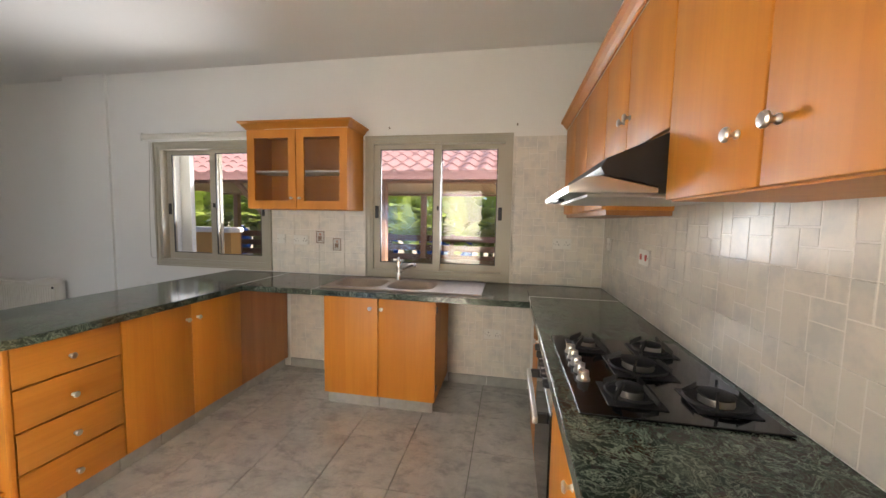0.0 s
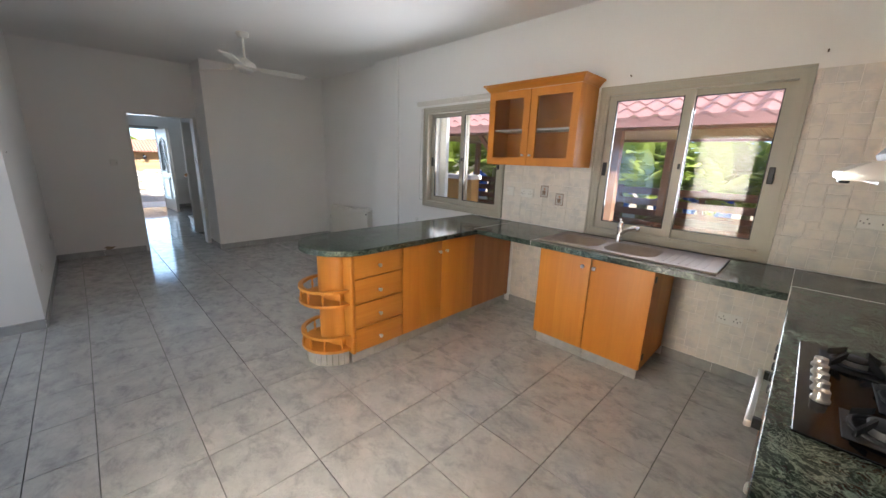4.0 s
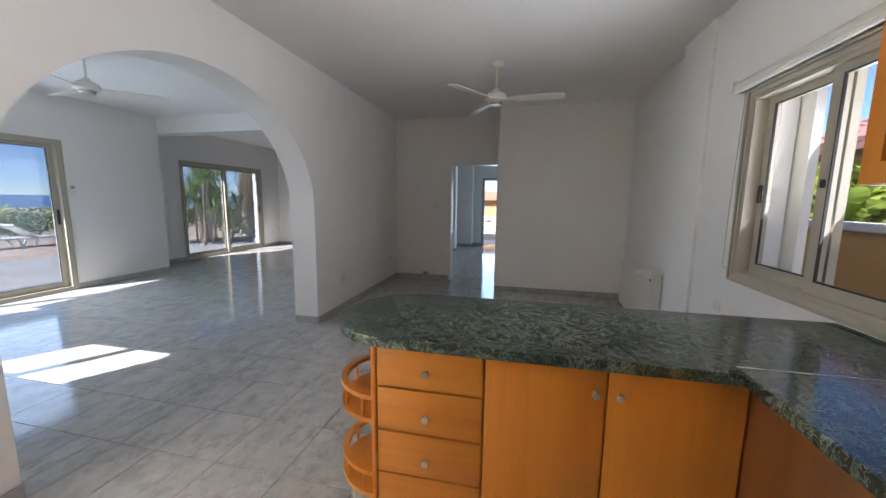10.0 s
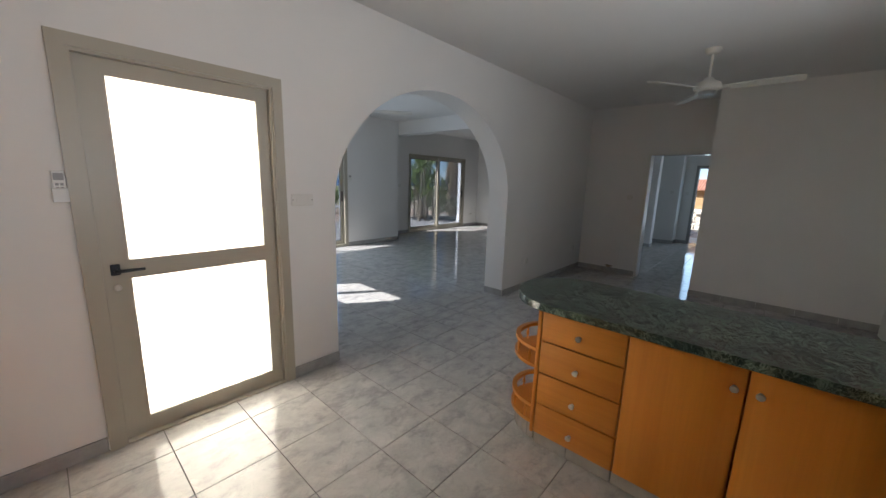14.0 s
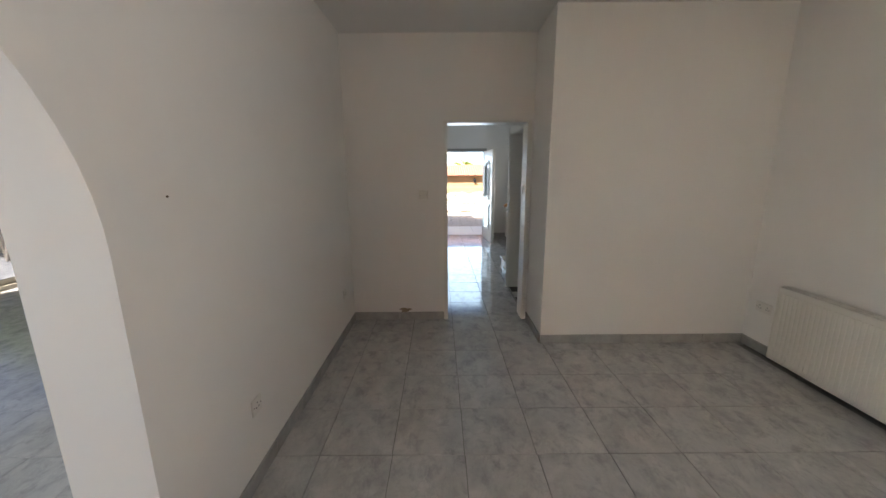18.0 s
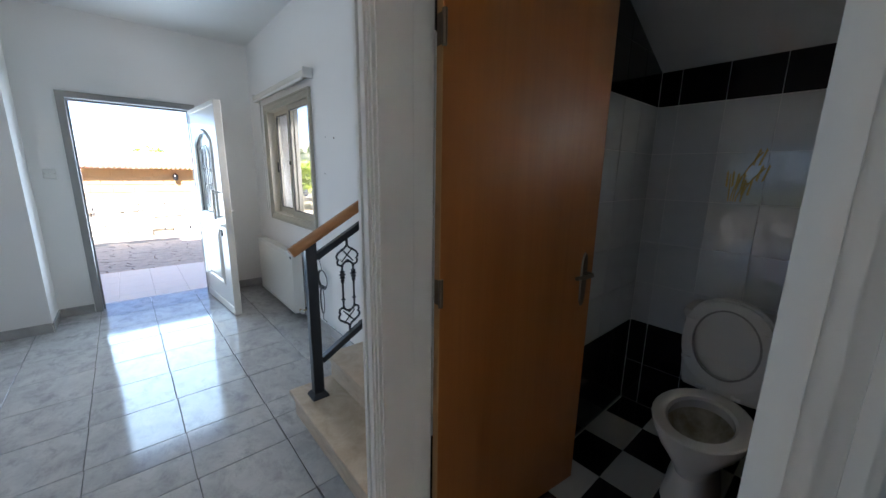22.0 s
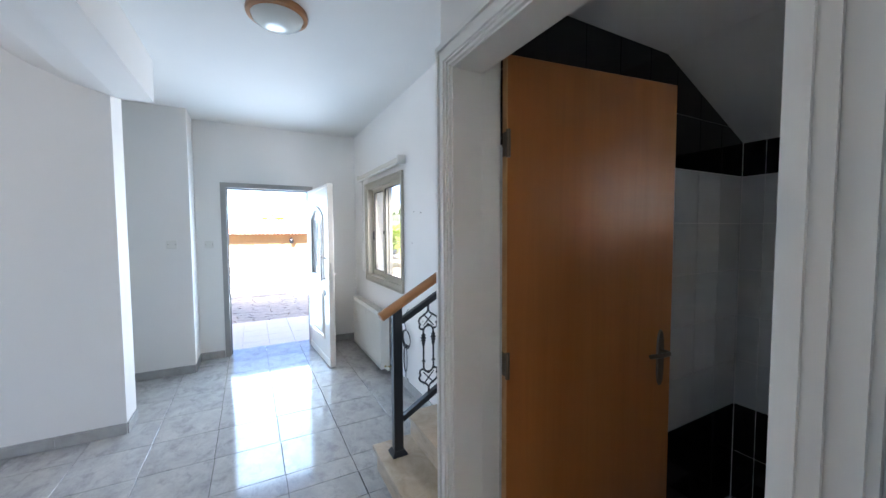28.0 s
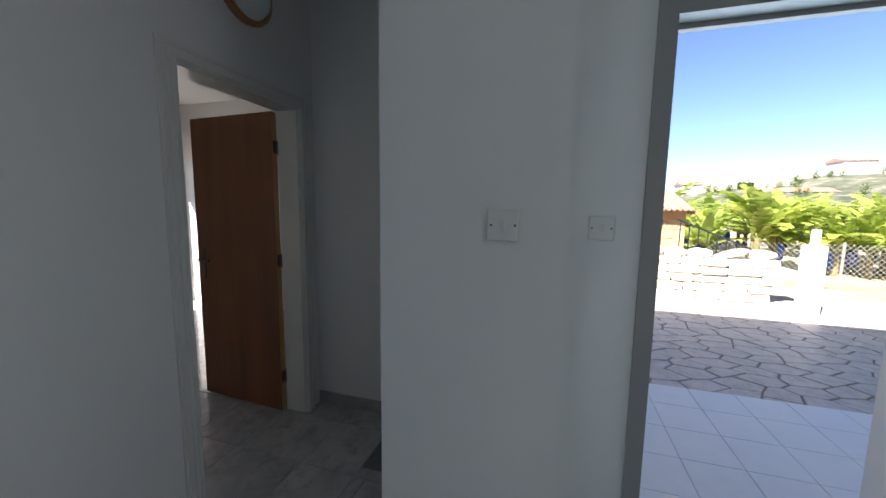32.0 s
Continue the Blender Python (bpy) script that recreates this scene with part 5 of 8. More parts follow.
    for sx in (-1, 1):
        for u, za, zb, rad in ((0.155, 1.085, 1.625, 0.0045), (0.072, 1.285, 1.41, 0.004)):
            up_c = [(cxg + sx * (u + 0.030 - a), yg, zb + b) for a, b in curl]
            dn_c = [(cxg + sx * (u + 0.030 - a), yg, za - b) for a, b in curl]
            part("scroll_bar", tube(B(), up_c[::-1] + dn_c, rad, 6), scroll, slab, "", True)
        for z0, z1 in ((1.0, 1.058), (1.652, 1.72)):
            part("scroll_stub", rod(B(), (cxg + sx * 0.182, yg, z0), (cxg + sx * 0.182, yg, z1), 0.0045, 6), scroll, slab)
    # pull handle on the outer face, lock plate and keys
    ph = part("pull_handle", rod(B(), (xf - 0.13, y0 - 0.055, 0.96), (xf - 0.13, y0 - 0.055, 1.24), 0.012, 12), M["steel"], slab, "steel pull handle with a wooden grip", True)
    for z in (0.985, 1.215):
        part("pull_post", rod(B(), (xf - 0.13, y0 - 0.055, z), (xf - 0.09, y0 - 0.0002, z), 0.009, 10), M["steel"], ph, "", True)
    lk = part("lock", lathe(B(), [(0.0, -0.014), (0.014, -0.014), (0.022, -0.008), (0.026, 0.0)], (xf - 0.07, y0 - 0.0003, 0.90), "y", 18), M["steel"], slab, "round steel lock", True)
    part("key", box(B(), xf - 0.095, y0 - 0.04, 0.893, xf - 0.065, y0 - 0.0145, 0.907, 0.002), M["steel"], lk)
    part("key_fob", box(B(), xf - 0.105, y0 - 0.034, 0.80, xf - 0.075, y0 - 0.018, 0.86, 0.006, 2), M["black_plastic"], lk, "black key fob")
    part("latch_plate", box(B(), xf + 0.0003, 1.447, 0.83, xf + 0.003, 1.467, 1.17), M["steel"], slab, "steel latch plate")
    part("inner_lever", tube(B(), [(xf - 0.07, y1, 1.03), (xf - 0.07, y1 + 0.045, 1.03), (xf - 0.16, y1 + 0.05, 1.03)], 0.009, 10), M["steel"], slab, "", True)
    hp = Matrix.Translation((xh, y1, 0))
    leaf.matrix_basis = hp @ Matrix.Rotation(radians(4.6), 4, "Z") @ hp.inverted() @ leaf.matrix_basis
    return root


front_door()

# lobby door and frame
casing("door_frame_lobby", "y", -1.42, 1, -12.385, -11.588, 2.05, "white painted frame of the bedroom door", 0.15)
flat_door("door_bedroom", (-12.36, -1.575), (-12.40, -2.31), 2.02, "open brown veneered bedroom door", M["brown_door"])

# ---------------------------------------------------------------- fittings


def plate(name, axis, face, out, u, z, w, h, label, category, kind="switch", material=None):
    """A wall plate: switch rockers or socket holes on a bevelled plastic plate."""
    s = out
    root = thing(name, (u, face, z - h / 2) if axis == "y" else (face, u, z - h / 2), label, category)

    def slab(bm, u0, u1, z0, z1, d0, d1, bev=0.0):
        a, b = face + s * d0, face + s * d1
        return box(bm, u0, a, z0, u1, b, z1, bev) if axis == "y" else box(bm, a, u0, z0, b, u1, z1, bev)

    pl = part("plate", slab(B(), u - w / 2, u + w / 2, z - h / 2, z + h / 2, 0.001, 0.011, 0.003), material or M["white_plastic"], root)
    n = max(1, round(w / 0.075))
    for i in range(n):
        c = u + (i - (n - 1) / 2) * (w / n)
        if kind == "switch":
            part("rocker", slab(B(), c - 0.006, c + 0.006, z - 0.013, z + 0.013, 0.0112, 0.0155, 0.001), M["white_plastic"], pl)
        elif kind == "socket":
            for dx, dz in ((0, 0.014), (-0.011, -0.009), (0.011, -0.009)):
                part("hole", slab(B(), c + dx - 0.003, c + dx + 0.003, z + dz - 0.004, z + dz + 0.004, 0.0112, 0.0116), M["black_plastic"], pl)
        elif kind == "cooker":
            part("rocker", slab(B(), c - 0.010, c + 0.010, z - 0.016, z + 0.016, 0.0112, 0.016, 0.001), M["red"], pl, "red rocker switch")
    if kind == "display":
        part("display", slab(B(), u - 0.024, u + 0.024, z + 0.006, z + 0.044, 0.0112, 0.0125, 0.001), M["alu_dark"], pl, "grey display")
        part("cradle", slab(B(), u - 0.034, u + 0.034, z - 0.060, z - 0.022, 0.0112, 0.022, 0.003), M["white_plastic"], pl)
    for dx in (-w / 2 + 0.011, w / 2 - 0.011):
        part("screw", slab(B(), u + dx - 0.003, u + dx + 0.003, z - 0.003, z + 0.003, 0.0112, 0.0118), M["bronze"], pl)
    return root


M["red"] = paint("red_plastic", (0.45, 0.03, 0.02), 0.35)
plate("wall_socket", "y", YN, -1, 0.71, 1.242, 0.146, 0.086, "white double wall socket on the tiled wall", "socket", "socket")
plate("wall_socket", "y", YN - 0.006, -1, 0.18, 0.455, 0.146, 0.086, "white double wall socket under the worktop", "socket", "socket")
plate("wall_socket", "y", YN - 0.006, -1, -1.60, 1.21, 0.146, 0.086, "white double wall socket above the worktop", "socket", "socket")
plate("wall_switch", "y", YN - 0.006, -1, -1.80, 1.215, 0.086, 0.086, "white fused switch above the worktop", "switch", "switch")
plate("cooker_switch", "x", XR - 0.006, -1, 2.20, 1.232, 0.146, 0.086, "white cooker switch plate with red rocker", "switch", "cooker")
plate("wall_switch", "x", XR - 0.006, -1, 2.92, 1.262, 0.086, 0.086, "white switch in the tiled corner", "switch", "switch")
plate("wall_socket", "y", YN, -1, -3.30, 0.69, 0.086, 0.086, "white wall socket under the window", "socket", "socket")
plate("wall_switch", "y", YS, 1, -1.225, 1.35, 0.165, 0.086, "white double light switch beside the glazed door", "switch", "switch")
plate("wall_socket", "y", YS, 1, -4.59, 0.405, 0.086, 0.086, "white single wall socket above the skirting", "socket", "socket")
plate("wall_socket", "y", YS, 1, -6.27, 0.412, 0.086, 0.086, "white single wall socket near the corner", "socket", "socket")
plate("wall_switch", "x", XW, 1, 0.258, 1.325, 0.086, 0.086, "white light switch beside the doorway", "switch", "switch")
plate("wall_socket", "y", YN + 0.07, -1, -5.87, 0.395, 0.146, 0.086, "white double wall socket by the radiator", "socket", "socket")
plate("wall_switch", "y", 1.28, -1, -6.757, 1.37, 0.088, 0.088, "white light switch of the washroom", "switch", "switch")
plate("wall_switch", "x", -11.377, 1, 0.04, 1.385, 0.086, 0.086, "white light switch on the pillar", "switch", "switch")
plate("wall_switch", "x", XF, 1, 0.33, 1.365, 0.086, 0.086, "white light switch beside the front door", "switch", "switch")
plate("wall_switch", "x", XLW, 1, -2.20, 1.40, 0.086, 0.086, "white light switch above the radiator", "switch", "switch")
plate("wall_socket", "x", XLW, 1, -1.315, 0.445, 0.146, 0.086, "white double wall socket near the floor", "socket", "socket")
plate("wall_switch", "y", YP2, 1, -6.62, 1.33, 0.086, 0.086, "white light switch beside the patio door", "switch", "switch")
plate("wall_socket", "y", YP2, 1, -9.85, 0.40, 0.146, 0.086, "white double wall socket in the far corner", "socket", "socket")
plate("thermostat", "y", YP1, 1, -4.555, 1.51, 0.085, 0.13, "white wall thermostat with a grey display", "thermostat", "display")
plate("thermostat", "y", YP2, 1, -9.60, 1.52, 0.06, 0.10, "white wall thermostat in the living room", "thermostat", "none")
plate("wall_socket", "y", YH, -1, -10.08, 0.52, 0.146, 0.086, "white double wall plate behind a coiled cable", "socket", "socket")
rc = thing("remote_control", (-0.03, YS, 1.36), "white fan remote control in a wall cradle", "remote control")
part("cradle", box(B(), -0.062, YS + 0.001, 1.36, -0.002, YS + 0.022, 1.43, 0.004), M["white_plastic"], rc)
rb = part("body", box(B(), -0.056, YS + 0.004, 1.40, -0.008, YS + 0.018, 1.51, 0.005, 2), M["white_plastic"], rc)
part("display", box(B(), -0.050, YS + 0.0182, 1.465, -0.014, YS + 0.019, 1.498), M["alu_dark"], rb)
for i in range(4):
    part("button", box(B(), -0.046 + 0.016 * (i % 2), YS + 0.0182, 1.422 + 0.018 * (i // 2), -0.034 + 0.016 * (i % 2), YS + 0.020, 1.434 + 0.018 * (i // 2)), M["alu_dark"], rb)
for x in (-0.753, 0.327):
    solid("wall_hook", rod(B(), (x, YN, 2.194), (x, YN - 0.018, 2.20), 0.005, 8), M["bronze"], "small metal hook in the wall above the window", "hook", group="hooks above the window")
for x, z, q in ((-9.56, 1.668, 0.006), (-9.71, 1.684, 0.004), (-9.533, 0.736, 0.006), (-9.447, 0.742, 0.006), (-9.754, 1.404, 0.004), (-9.184, 1.53, 0.006)):
    solid("wall_plug", rod(B(), (x, YH, z), (x, YH - 0.004, z), q, 8), M["bronze"], "old fixing plug in the white wall", "wall plug", group="old fixings")
solid("wall_plug", rod(B(), (-4.231, YS, 1.465), (-4.231, YS + 0.004, 1.465), 0.004, 8), M["bronze"], "old fixing plug in the wall beside the arch", "wall plug")
chip = [(0.046 + 0.055 * (1 + 0.35 * math.sin(5 * a)) * math.cos(a), 0.108 + 0.024 * (1 + 0.4 * math.sin(3 * a + 1)) * math.sin(a)) for a in (2 * math.pi * i / 22 for i in range(22))]
solid("plaster_chip", prism(B(), chip, XW + 0.0006, XW + 0.0022, "x"), paint("bare_plaster", (0.42, 0.34, 0.25), 0.9, 90, 0.6, 0.4), "patch of crumbled paint above the skirting", "wall damage")


def ceiling_fan(at, angle, label):
    x, y, z = at
    root = thing("ceiling_fan", (x, y, z), label, "ceiling fan")
    part("canopy", lathe(B(), [(0.0, 0.0), (0.068, 0.0), (0.066, -0.02), (0.05, -0.045), (0.02, -0.055), (0.0, -0.055)], at, "z", 22), M["fan_white"], root, smooth=True)
    part("rod", rod(B(), (x, y, z - 0.05), (x, y, z - 0.27), 0.011, 12), M["fan_white"], root, smooth=True)
    motor = part("motor", lathe(B(), [(0.0, -0.2550), (0.03, -0.2550), (0.045, -0.2750), (0.10, -0.3050), (0.115, -0.3350), (0.112, -0.3600), (0.085, -0.3750), (0.0, -0.3750)], at, "z", 28), M["fan_white"], root, smooth=True)
    part("switch_cup", lathe(B(), [(0.0, -0.3752), (0.07, -0.3752), (0.072, -0.3900), (0.06, -0.4050), (0.0, -0.4080)], at, "z", 24), M["steel"], motor, "steel cup with dark vents", True)
    for i in range(3):
        a = radians(angle + 120 * i)
        m = Matrix.Translation((x, y, z - 0.355)) @ Matrix.Rotation(a, 4, "Z") @ Matrix.Rotation(radians(-11), 4, "X")
        bm = B()
        pts = [(0.17, -0.045), (0.30, -0.062), (0.50, -0.066), (0.655, -0.060), (0.672, -0.045), (0.672, 0.042), (0.655, 0.055), (0.50, 0.055), (0.30, 0.05), (0.17, 0.038)]
        prism(bm, pts, -0.004, 0.004, "z", 0.002)
        bm.transform(m)
        bl = part("blade", bm, M["fan_white"], root)
        bm = B()
        prism(bm, [(0.085, -0.022), (0.20, -0.035), (0.20, 0.03), (0.085, 0.022)], 0.0045, 0.010)
        bm.transform(m)
        part("blade_arm", bm, M["fan_white"], bl)
    return root


M["fan_white"] = paint("fan_enamel", (0.70, 0.67, 0.60), 0.35, 200, 0.03, 0.05)
ceiling_fan((-4.33, 1.41, H), 88, "white three-blade ceiling fan over the dining area")
ceiling_fan((-3.43, -2.70, H2), 20, "white three-blade ceiling fan in the living room")
ceiling_fan((-8.0, -2.9, H2), 75, "white three-blade ceiling fan at the far end")


def radiator(u0, u1, z0, z1, axis, wall_face, out, label):
    """A steel panel radiator: two ribbed panels, top grille, side plates and valves."""
    s = out
    g = 0.035
    d0, d1 = wall_face + s * g, wall_face + s * (g + 0.095)
    root = thing("radiator", ((u0 + u1) / 2, (d0 + d1) / 2, z0) if axis == "y" else ((d0 + d1) / 2, (u0 + u1) / 2, z0), label, "radiator")

    def pb(bm, a, b, c, d, e, f, bev=0.0):
        return box(bm, a, c, e, b, d, f, bev, 2) if axis == "y" else box(bm, c, a, e, d, b, f, bev, 2)

    pan = part("front_panel", pb(B(), u0 + 0.004, u1 - 0.004, d1 - s * 0.014, d1, z0, z1 - 0.006, 0.005), M["radiator"], root, smooth=True)
    n = int((u1 - u0 - 0.06) / 0.034)
    step = (u1 - u0 - 0.06) / n
    for i in range(n):
        a = u0 + 0.03 + (i + 0.18) * step
        part("rib", pb(B(), a, a + step * 0.64, d1 - s * 0.001, d1 + s * 0.0045, z0 + 0.035, z1 - 0.045, 0.002), M["radiator"], pan)
    part("back_panel", pb(B(), u0 + 0.004, u1 - 0.004, d0, d0 + s * 0.012, z0, z1 - 0.006), M["radiator"], root)
    for a, b in ((u0, u0 + 0.0035), (u1 - 0.0035, u1)):
        part("side_plate", pb(B(), a, b, d0, d1 + s * 0.001, z0 + 0.004, z1, 0.001), M["radiator"], root)
    bm = B()
    gstep = 0.022
    for i in range(int((u1 - u0) / gstep)):
        pb(bm, u0 + 0.005 + i * gstep, u0 + 0.005 + i * gstep + 0.009, d0 + s * 0.012, d1 - s * 0.006, z1 - 0.006, z1 - 0.002)
    pb(bm, u0 + 0.0036, u1 - 0.0036, d1 - s * 0.010, d1, z1 - 0.006, z1)
    pb(bm, u0 + 0.0036, u1 - 0.0036, d0, d0 + s * 0.010, z1 - 0.006, z1)
    pb(bm, u0 + 0.0036, u1 - 0.0036, (d0 + d1) / 2 - 0.003, (d0 + d1) / 2 + 0.003, z1 - 0.006, z1)
    part("top_grille", bm, M["radiator"], root, "slotted top grille")
    part("bracket", pb(B(), u0 + 0.15, u0 + 0.18, wall_face + s * 0.001, d0, z0 + 0.1, z0 + 0.45), M["radiator"], root)
    part("bracket", pb(B(), u1 - 0.18, u1 - 0.15, wall_face + s * 0.001, d0, z0 + 0.1, z0 + 0.45), M["radiator"], root)
    u = u1 + 0.0
    vp = (lambda uu, dd, zz: (uu, dd, zz)) if axis == "y" else (lambda uu, dd, zz: (dd, uu, zz))
    dm = (d0 + d1) / 2
    v = part("valve", rod(B(), vp(u, dm, z0 + 0.03), vp(u + 0.045, dm, z0 + 0.03), 0.012, 10), M["brass"], root, "brass valve", True)
    part("valve_cap", rod(B(), vp(u + 0.045, dm, z0 + 0.03), vp(u + 0.085, dm, z0 + 0.03), 0.017, 12), M["white_plastic"], v, "white valve cap", True)
    part("pipe", tube(B(), [vp(u + 0.02, dm, z0 + 0.03), vp(u + 0.03, dm - s * 0.05, z0 + 0.03), vp(u + 0.03, wall_face, z0 + 0.03)], 0.008, 8), M["brass"], v)
    part("bleed_plug", rod(B(), vp(u - 0.03, d1 + s * 0.0003, z1 - 0.045), vp(u - 0.03, d1 + s * 0.006, z1 - 0.045), 0.013, 14), M["black_plastic"], root, "dark bleed plug", True)
    return root


M["brass"] = metal("dull_brass", (0.55, 0.42, 0.22), 0.4)
radiator(-5.645, -4.46, 0.065, 0.66, "y", YN + 0.07, -1, "white panel radiator under the dining wall")
radiator(-11.43, -10.31, 0.065, 0.665, "y", YH, -1, "white panel radiator under the hall window")
radiator(-3.25, -1.85, 0.065, 0.66, "x", XLW, 1, "long white panel radiator on the living room wall")
dish = thing("lamp_bowl", (-4.66, 3.10, 0.66), "loose white lamp bowl lying on the radiator", "lamp shade")
part("bowl", lathe(B(), [(0.0, 0.048), (0.05, 0.046), (0.11, 0.034), (0.15, 0.014), (0.156, 0.0), (0.0, 0.0)], (-4.63, 3.095, 0.6605), "z", 28), M["white_plastic"], dish, smooth=True)

coil = thing("coiled_cable", (-9.895, YH, 0.35), "black television cable coiled on the wall", "cable")
for k in range(4):
    pts = [(-9.875 + (0.085 + 0.006 * k) * math.cos(a) + 0.006 * k, YH - 0.016 - 0.005 * k, 0.50 + (0.075 + 0.004 * k) * math.sin(a)) for a in (2 * math.pi * i / 20 for i in range(20))]
    part("loop", tube(B(), pts, 0.0035, 6, True), M["black_plastic"], coil, smooth=True)
for k in range(2):
    pts = [(-9.895 + (0.035 + 0.01 * k) * math.cos(a), YH - 0.02 - 0.004 * k, 0.30 + 0.125 * math.sin(a)) for a in (2 * math.pi * i / 20 for i in range(20))]
    part("loop", tube(B(), pts, 0.0035, 6, True), M["black_plastic"], coil, smooth=True)
part("tail", tube(B(), [(-9.875, YH - 0.02, 0.57), (-9.895, YH - 0.03, 0.66), (-9.865, YH - 0.025, 0.74), (-9.815, YH - 0.02, 0.79)], 0.0035, 6), M["black_plastic"], coil)
part("tail", tube(B(), [(-9.895, YH - 0.02, 0.18), (-9.875, YH - 0.03, 0.13), (-9.825, YH - 0.02, 0.115)], 0.0035, 6), M["black_plastic"], coil)
part("tie", box(B(), -9.920, YH - 0.04, 0.415, -9.850, YH - 0.002, 0.435, 0.003), M["black_plastic"], coil)


def dome(at, label):
    x, y, z = at
    root = thing("ceiling_lamp", at, label, "lamp")
    part("ring", lathe(B(), [(0.0, 0.0), (0.165, 0.0), (0.17, -0.02), (0.165, -0.035), (0.145, -0.04), (0.14, -0.03)], at, "z", 32), M["rail_wood"], root, "brown wooden rim", True)
    part("glass_bowl", lathe(B(), [(0.142, -0.033), (0.13, -0.06), (0.095, -0.083), (0.05, -0.094), (0.0, -0.097)], at, "z", 32), M["lampglass"], root, "pale glass bowl", True)
    return root


M["lampglass"] = glazed("lamp_glass", (0.66, 0.70, 0.68), 0.15, 0.05)
dome((-9.12, 0.95, H), "round flush ceiling lamp with brown rim, unlit")
dome((-11.99, -1.4195, 2.53), "round flush lamp above the bedroom door, unlit").rotation_euler = (math.pi / 2, 0, 0)

# ---------------------------------------------------------------- washroom
XL, XQ, YB = -7.735, -6.20, 3.15
wall("wall_wc_left", "x", XL - 0.006, XL - 0.07, YWC + 0.19, YB + 0.25, 0, H, label="plaster wall behind the washroom tiles")
wall("wall_wc_back", "y", YB + 0.006, YB + 0.25, XL - 0.07, XQ, 0, H, [(-6.56, -6.20, 1.52, 2.0)], label="plaster wall behind the washroom tiles")
solid("ceiling_wc", prism(B(), [(YWC + 0.19, 2.30), (2.44, 2.30), (YB + 0.01, 1.975), (YB + 0.01, 2.6), (YWC + 0.19, 2.6)], XL - 0.006, XQ + 0.01, "x"), M["ceiling"], "sloping white ceiling under the stairs", "ceiling", kind="structure")
TW, TH = 0.2075, 0.2565


def tile_mesh(name, w, h, t, bev, material):
    bm = B()
    box(bm, -w / 2, 0, -h / 2, w / 2, t, h / 2, bev)
    return mesh_of(name, bm, material)


wt = tile_mesh("white_tile", TW - 0.003, TH - 0.003, 0.006, 0.0012, M["white_tile"])
strips = {}


def clad(parent_name, axis, face, out, u0, u1, rows, width=TW, skip=None):
    """Tiles as pieces over a wall: rows of (z0, z1, colour)."""
    parent = bpy.data.objects[parent_name]
    for z0, z1, colour in rows:
        n = math.ceil((u1 - u0) / width - 0.02)
        for i in range(n):
            a, b = u0 + i * width, min(u0 + (i + 1) * width, u1)
            if b - a < 0.015 or (skip and skip(a, b, z0, z1)):
                continue
            key = (round(b - a, 3), round(z1 - z0, 3), colour)
            if key not in strips:
                strips[key] = tile_mesh("tile", b - a - 0.003, z1 - z0 - 0.003, 0.006, 0.0012, M[colour])
            ob = new("tile", strips[key])
            ob.parent = parent
            c = ((a + b) / 2, face, (z0 + z1) / 2)
            if axis == "y":
                m = pose(*c, 0, 0, 180 if out < 0 else 0)
            else:
                m = pose(face, (a + b) / 2, c[2], 0, 0, -90 if out > 0 else 90)
            ob.matrix_parent_inverse = Matrix.Translation(-ORIGIN[parent])
            ob.matrix_basis = m


rows = [(0.0, 0.27, "black_tile"), (0.27, 0.54, "black_tile")] + [(0.54 + 0.2515 * i, 0.54 + 0.2515 * (i + 1), "white_tile") for i in range(5)] + [(1.80, 1.985, "black_tile")]
win = lambda a, b, z0, z1: b > -6.56 and z1 > 1.55
clad("wall_wc_back", "y", YB + 0.006, -1, XL + 0.1, XQ, rows, TW, win)
clad("wall_wc_back", "y", YB + 0.006, -1, XL, XL + 0.1, rows, 0.1)
rowsl = rows[:-1] + [(1.80, 2.05, "black_tile"), (2.05, 2.30, "black_tile")]
clad("wall_wc_left", "x", XL - 0.006, 1, YWC + 0.19, YB, rowsl, 0.2)
clad("wall_dining_boxed_west", "x", XP - 0.15, -1, YWC + 0.19, YB, rowsl, 0.2)
clad("wall_wc_front", "y", YWC + 0.19, 1, -6.86, XQ, rowsl, TW)

def wheat():
    """The gold wheat ears printed on one tile."""
    gold = paint("gold_print", (0.72, 0.45, 0.09), 0.4, 300, 0.05, 0.3)
    root = thing("tile_decoration", (-7.24, YB, 1.30), "gold wheat ear decoration on a white tile", "decoration")
    y = YB - 0.0015
    for k, (bx, tx, tz) in enumerate(((-7.33, -7.245, 1.545), (-7.34, -7.31, 1.43), (-7.32, -7.28, 1.40), (-7.35, -7.355, 1.44), (-7.30, -7.225, 1.47))):
        pts = [(bx + (tx - bx) * s * s, y, 1.305 + (tz - 1.305) * s) for s in (i / 6 for i in range(7))]
        part("stem", tube(B(), pts, 0.003, 5), gold, root)
        bm = B()
        for j in range(6):
            for sx in (-1, 1):
                cx_, cz_ = tx + sx * 0.006 - 0.004 * j * (tx - bx) / 0.1, tz - 0.012 * j
                prism(bm, [(cx_, cz_ - 0.006), (cx_ + sx * 0.012, cz_ + 0.003), (cx_ + sx * 0.005, cz_ + 0.018)] if sx > 0 else [(cx_, cz_ - 0.006), (cx_ + sx * 0.005, cz_ + 0.018), (cx_ + sx * 0.012, cz_ + 0.003)], y - 0.001, y, "y")
        part("ear", bm, gold, root)
    return root


wheat()


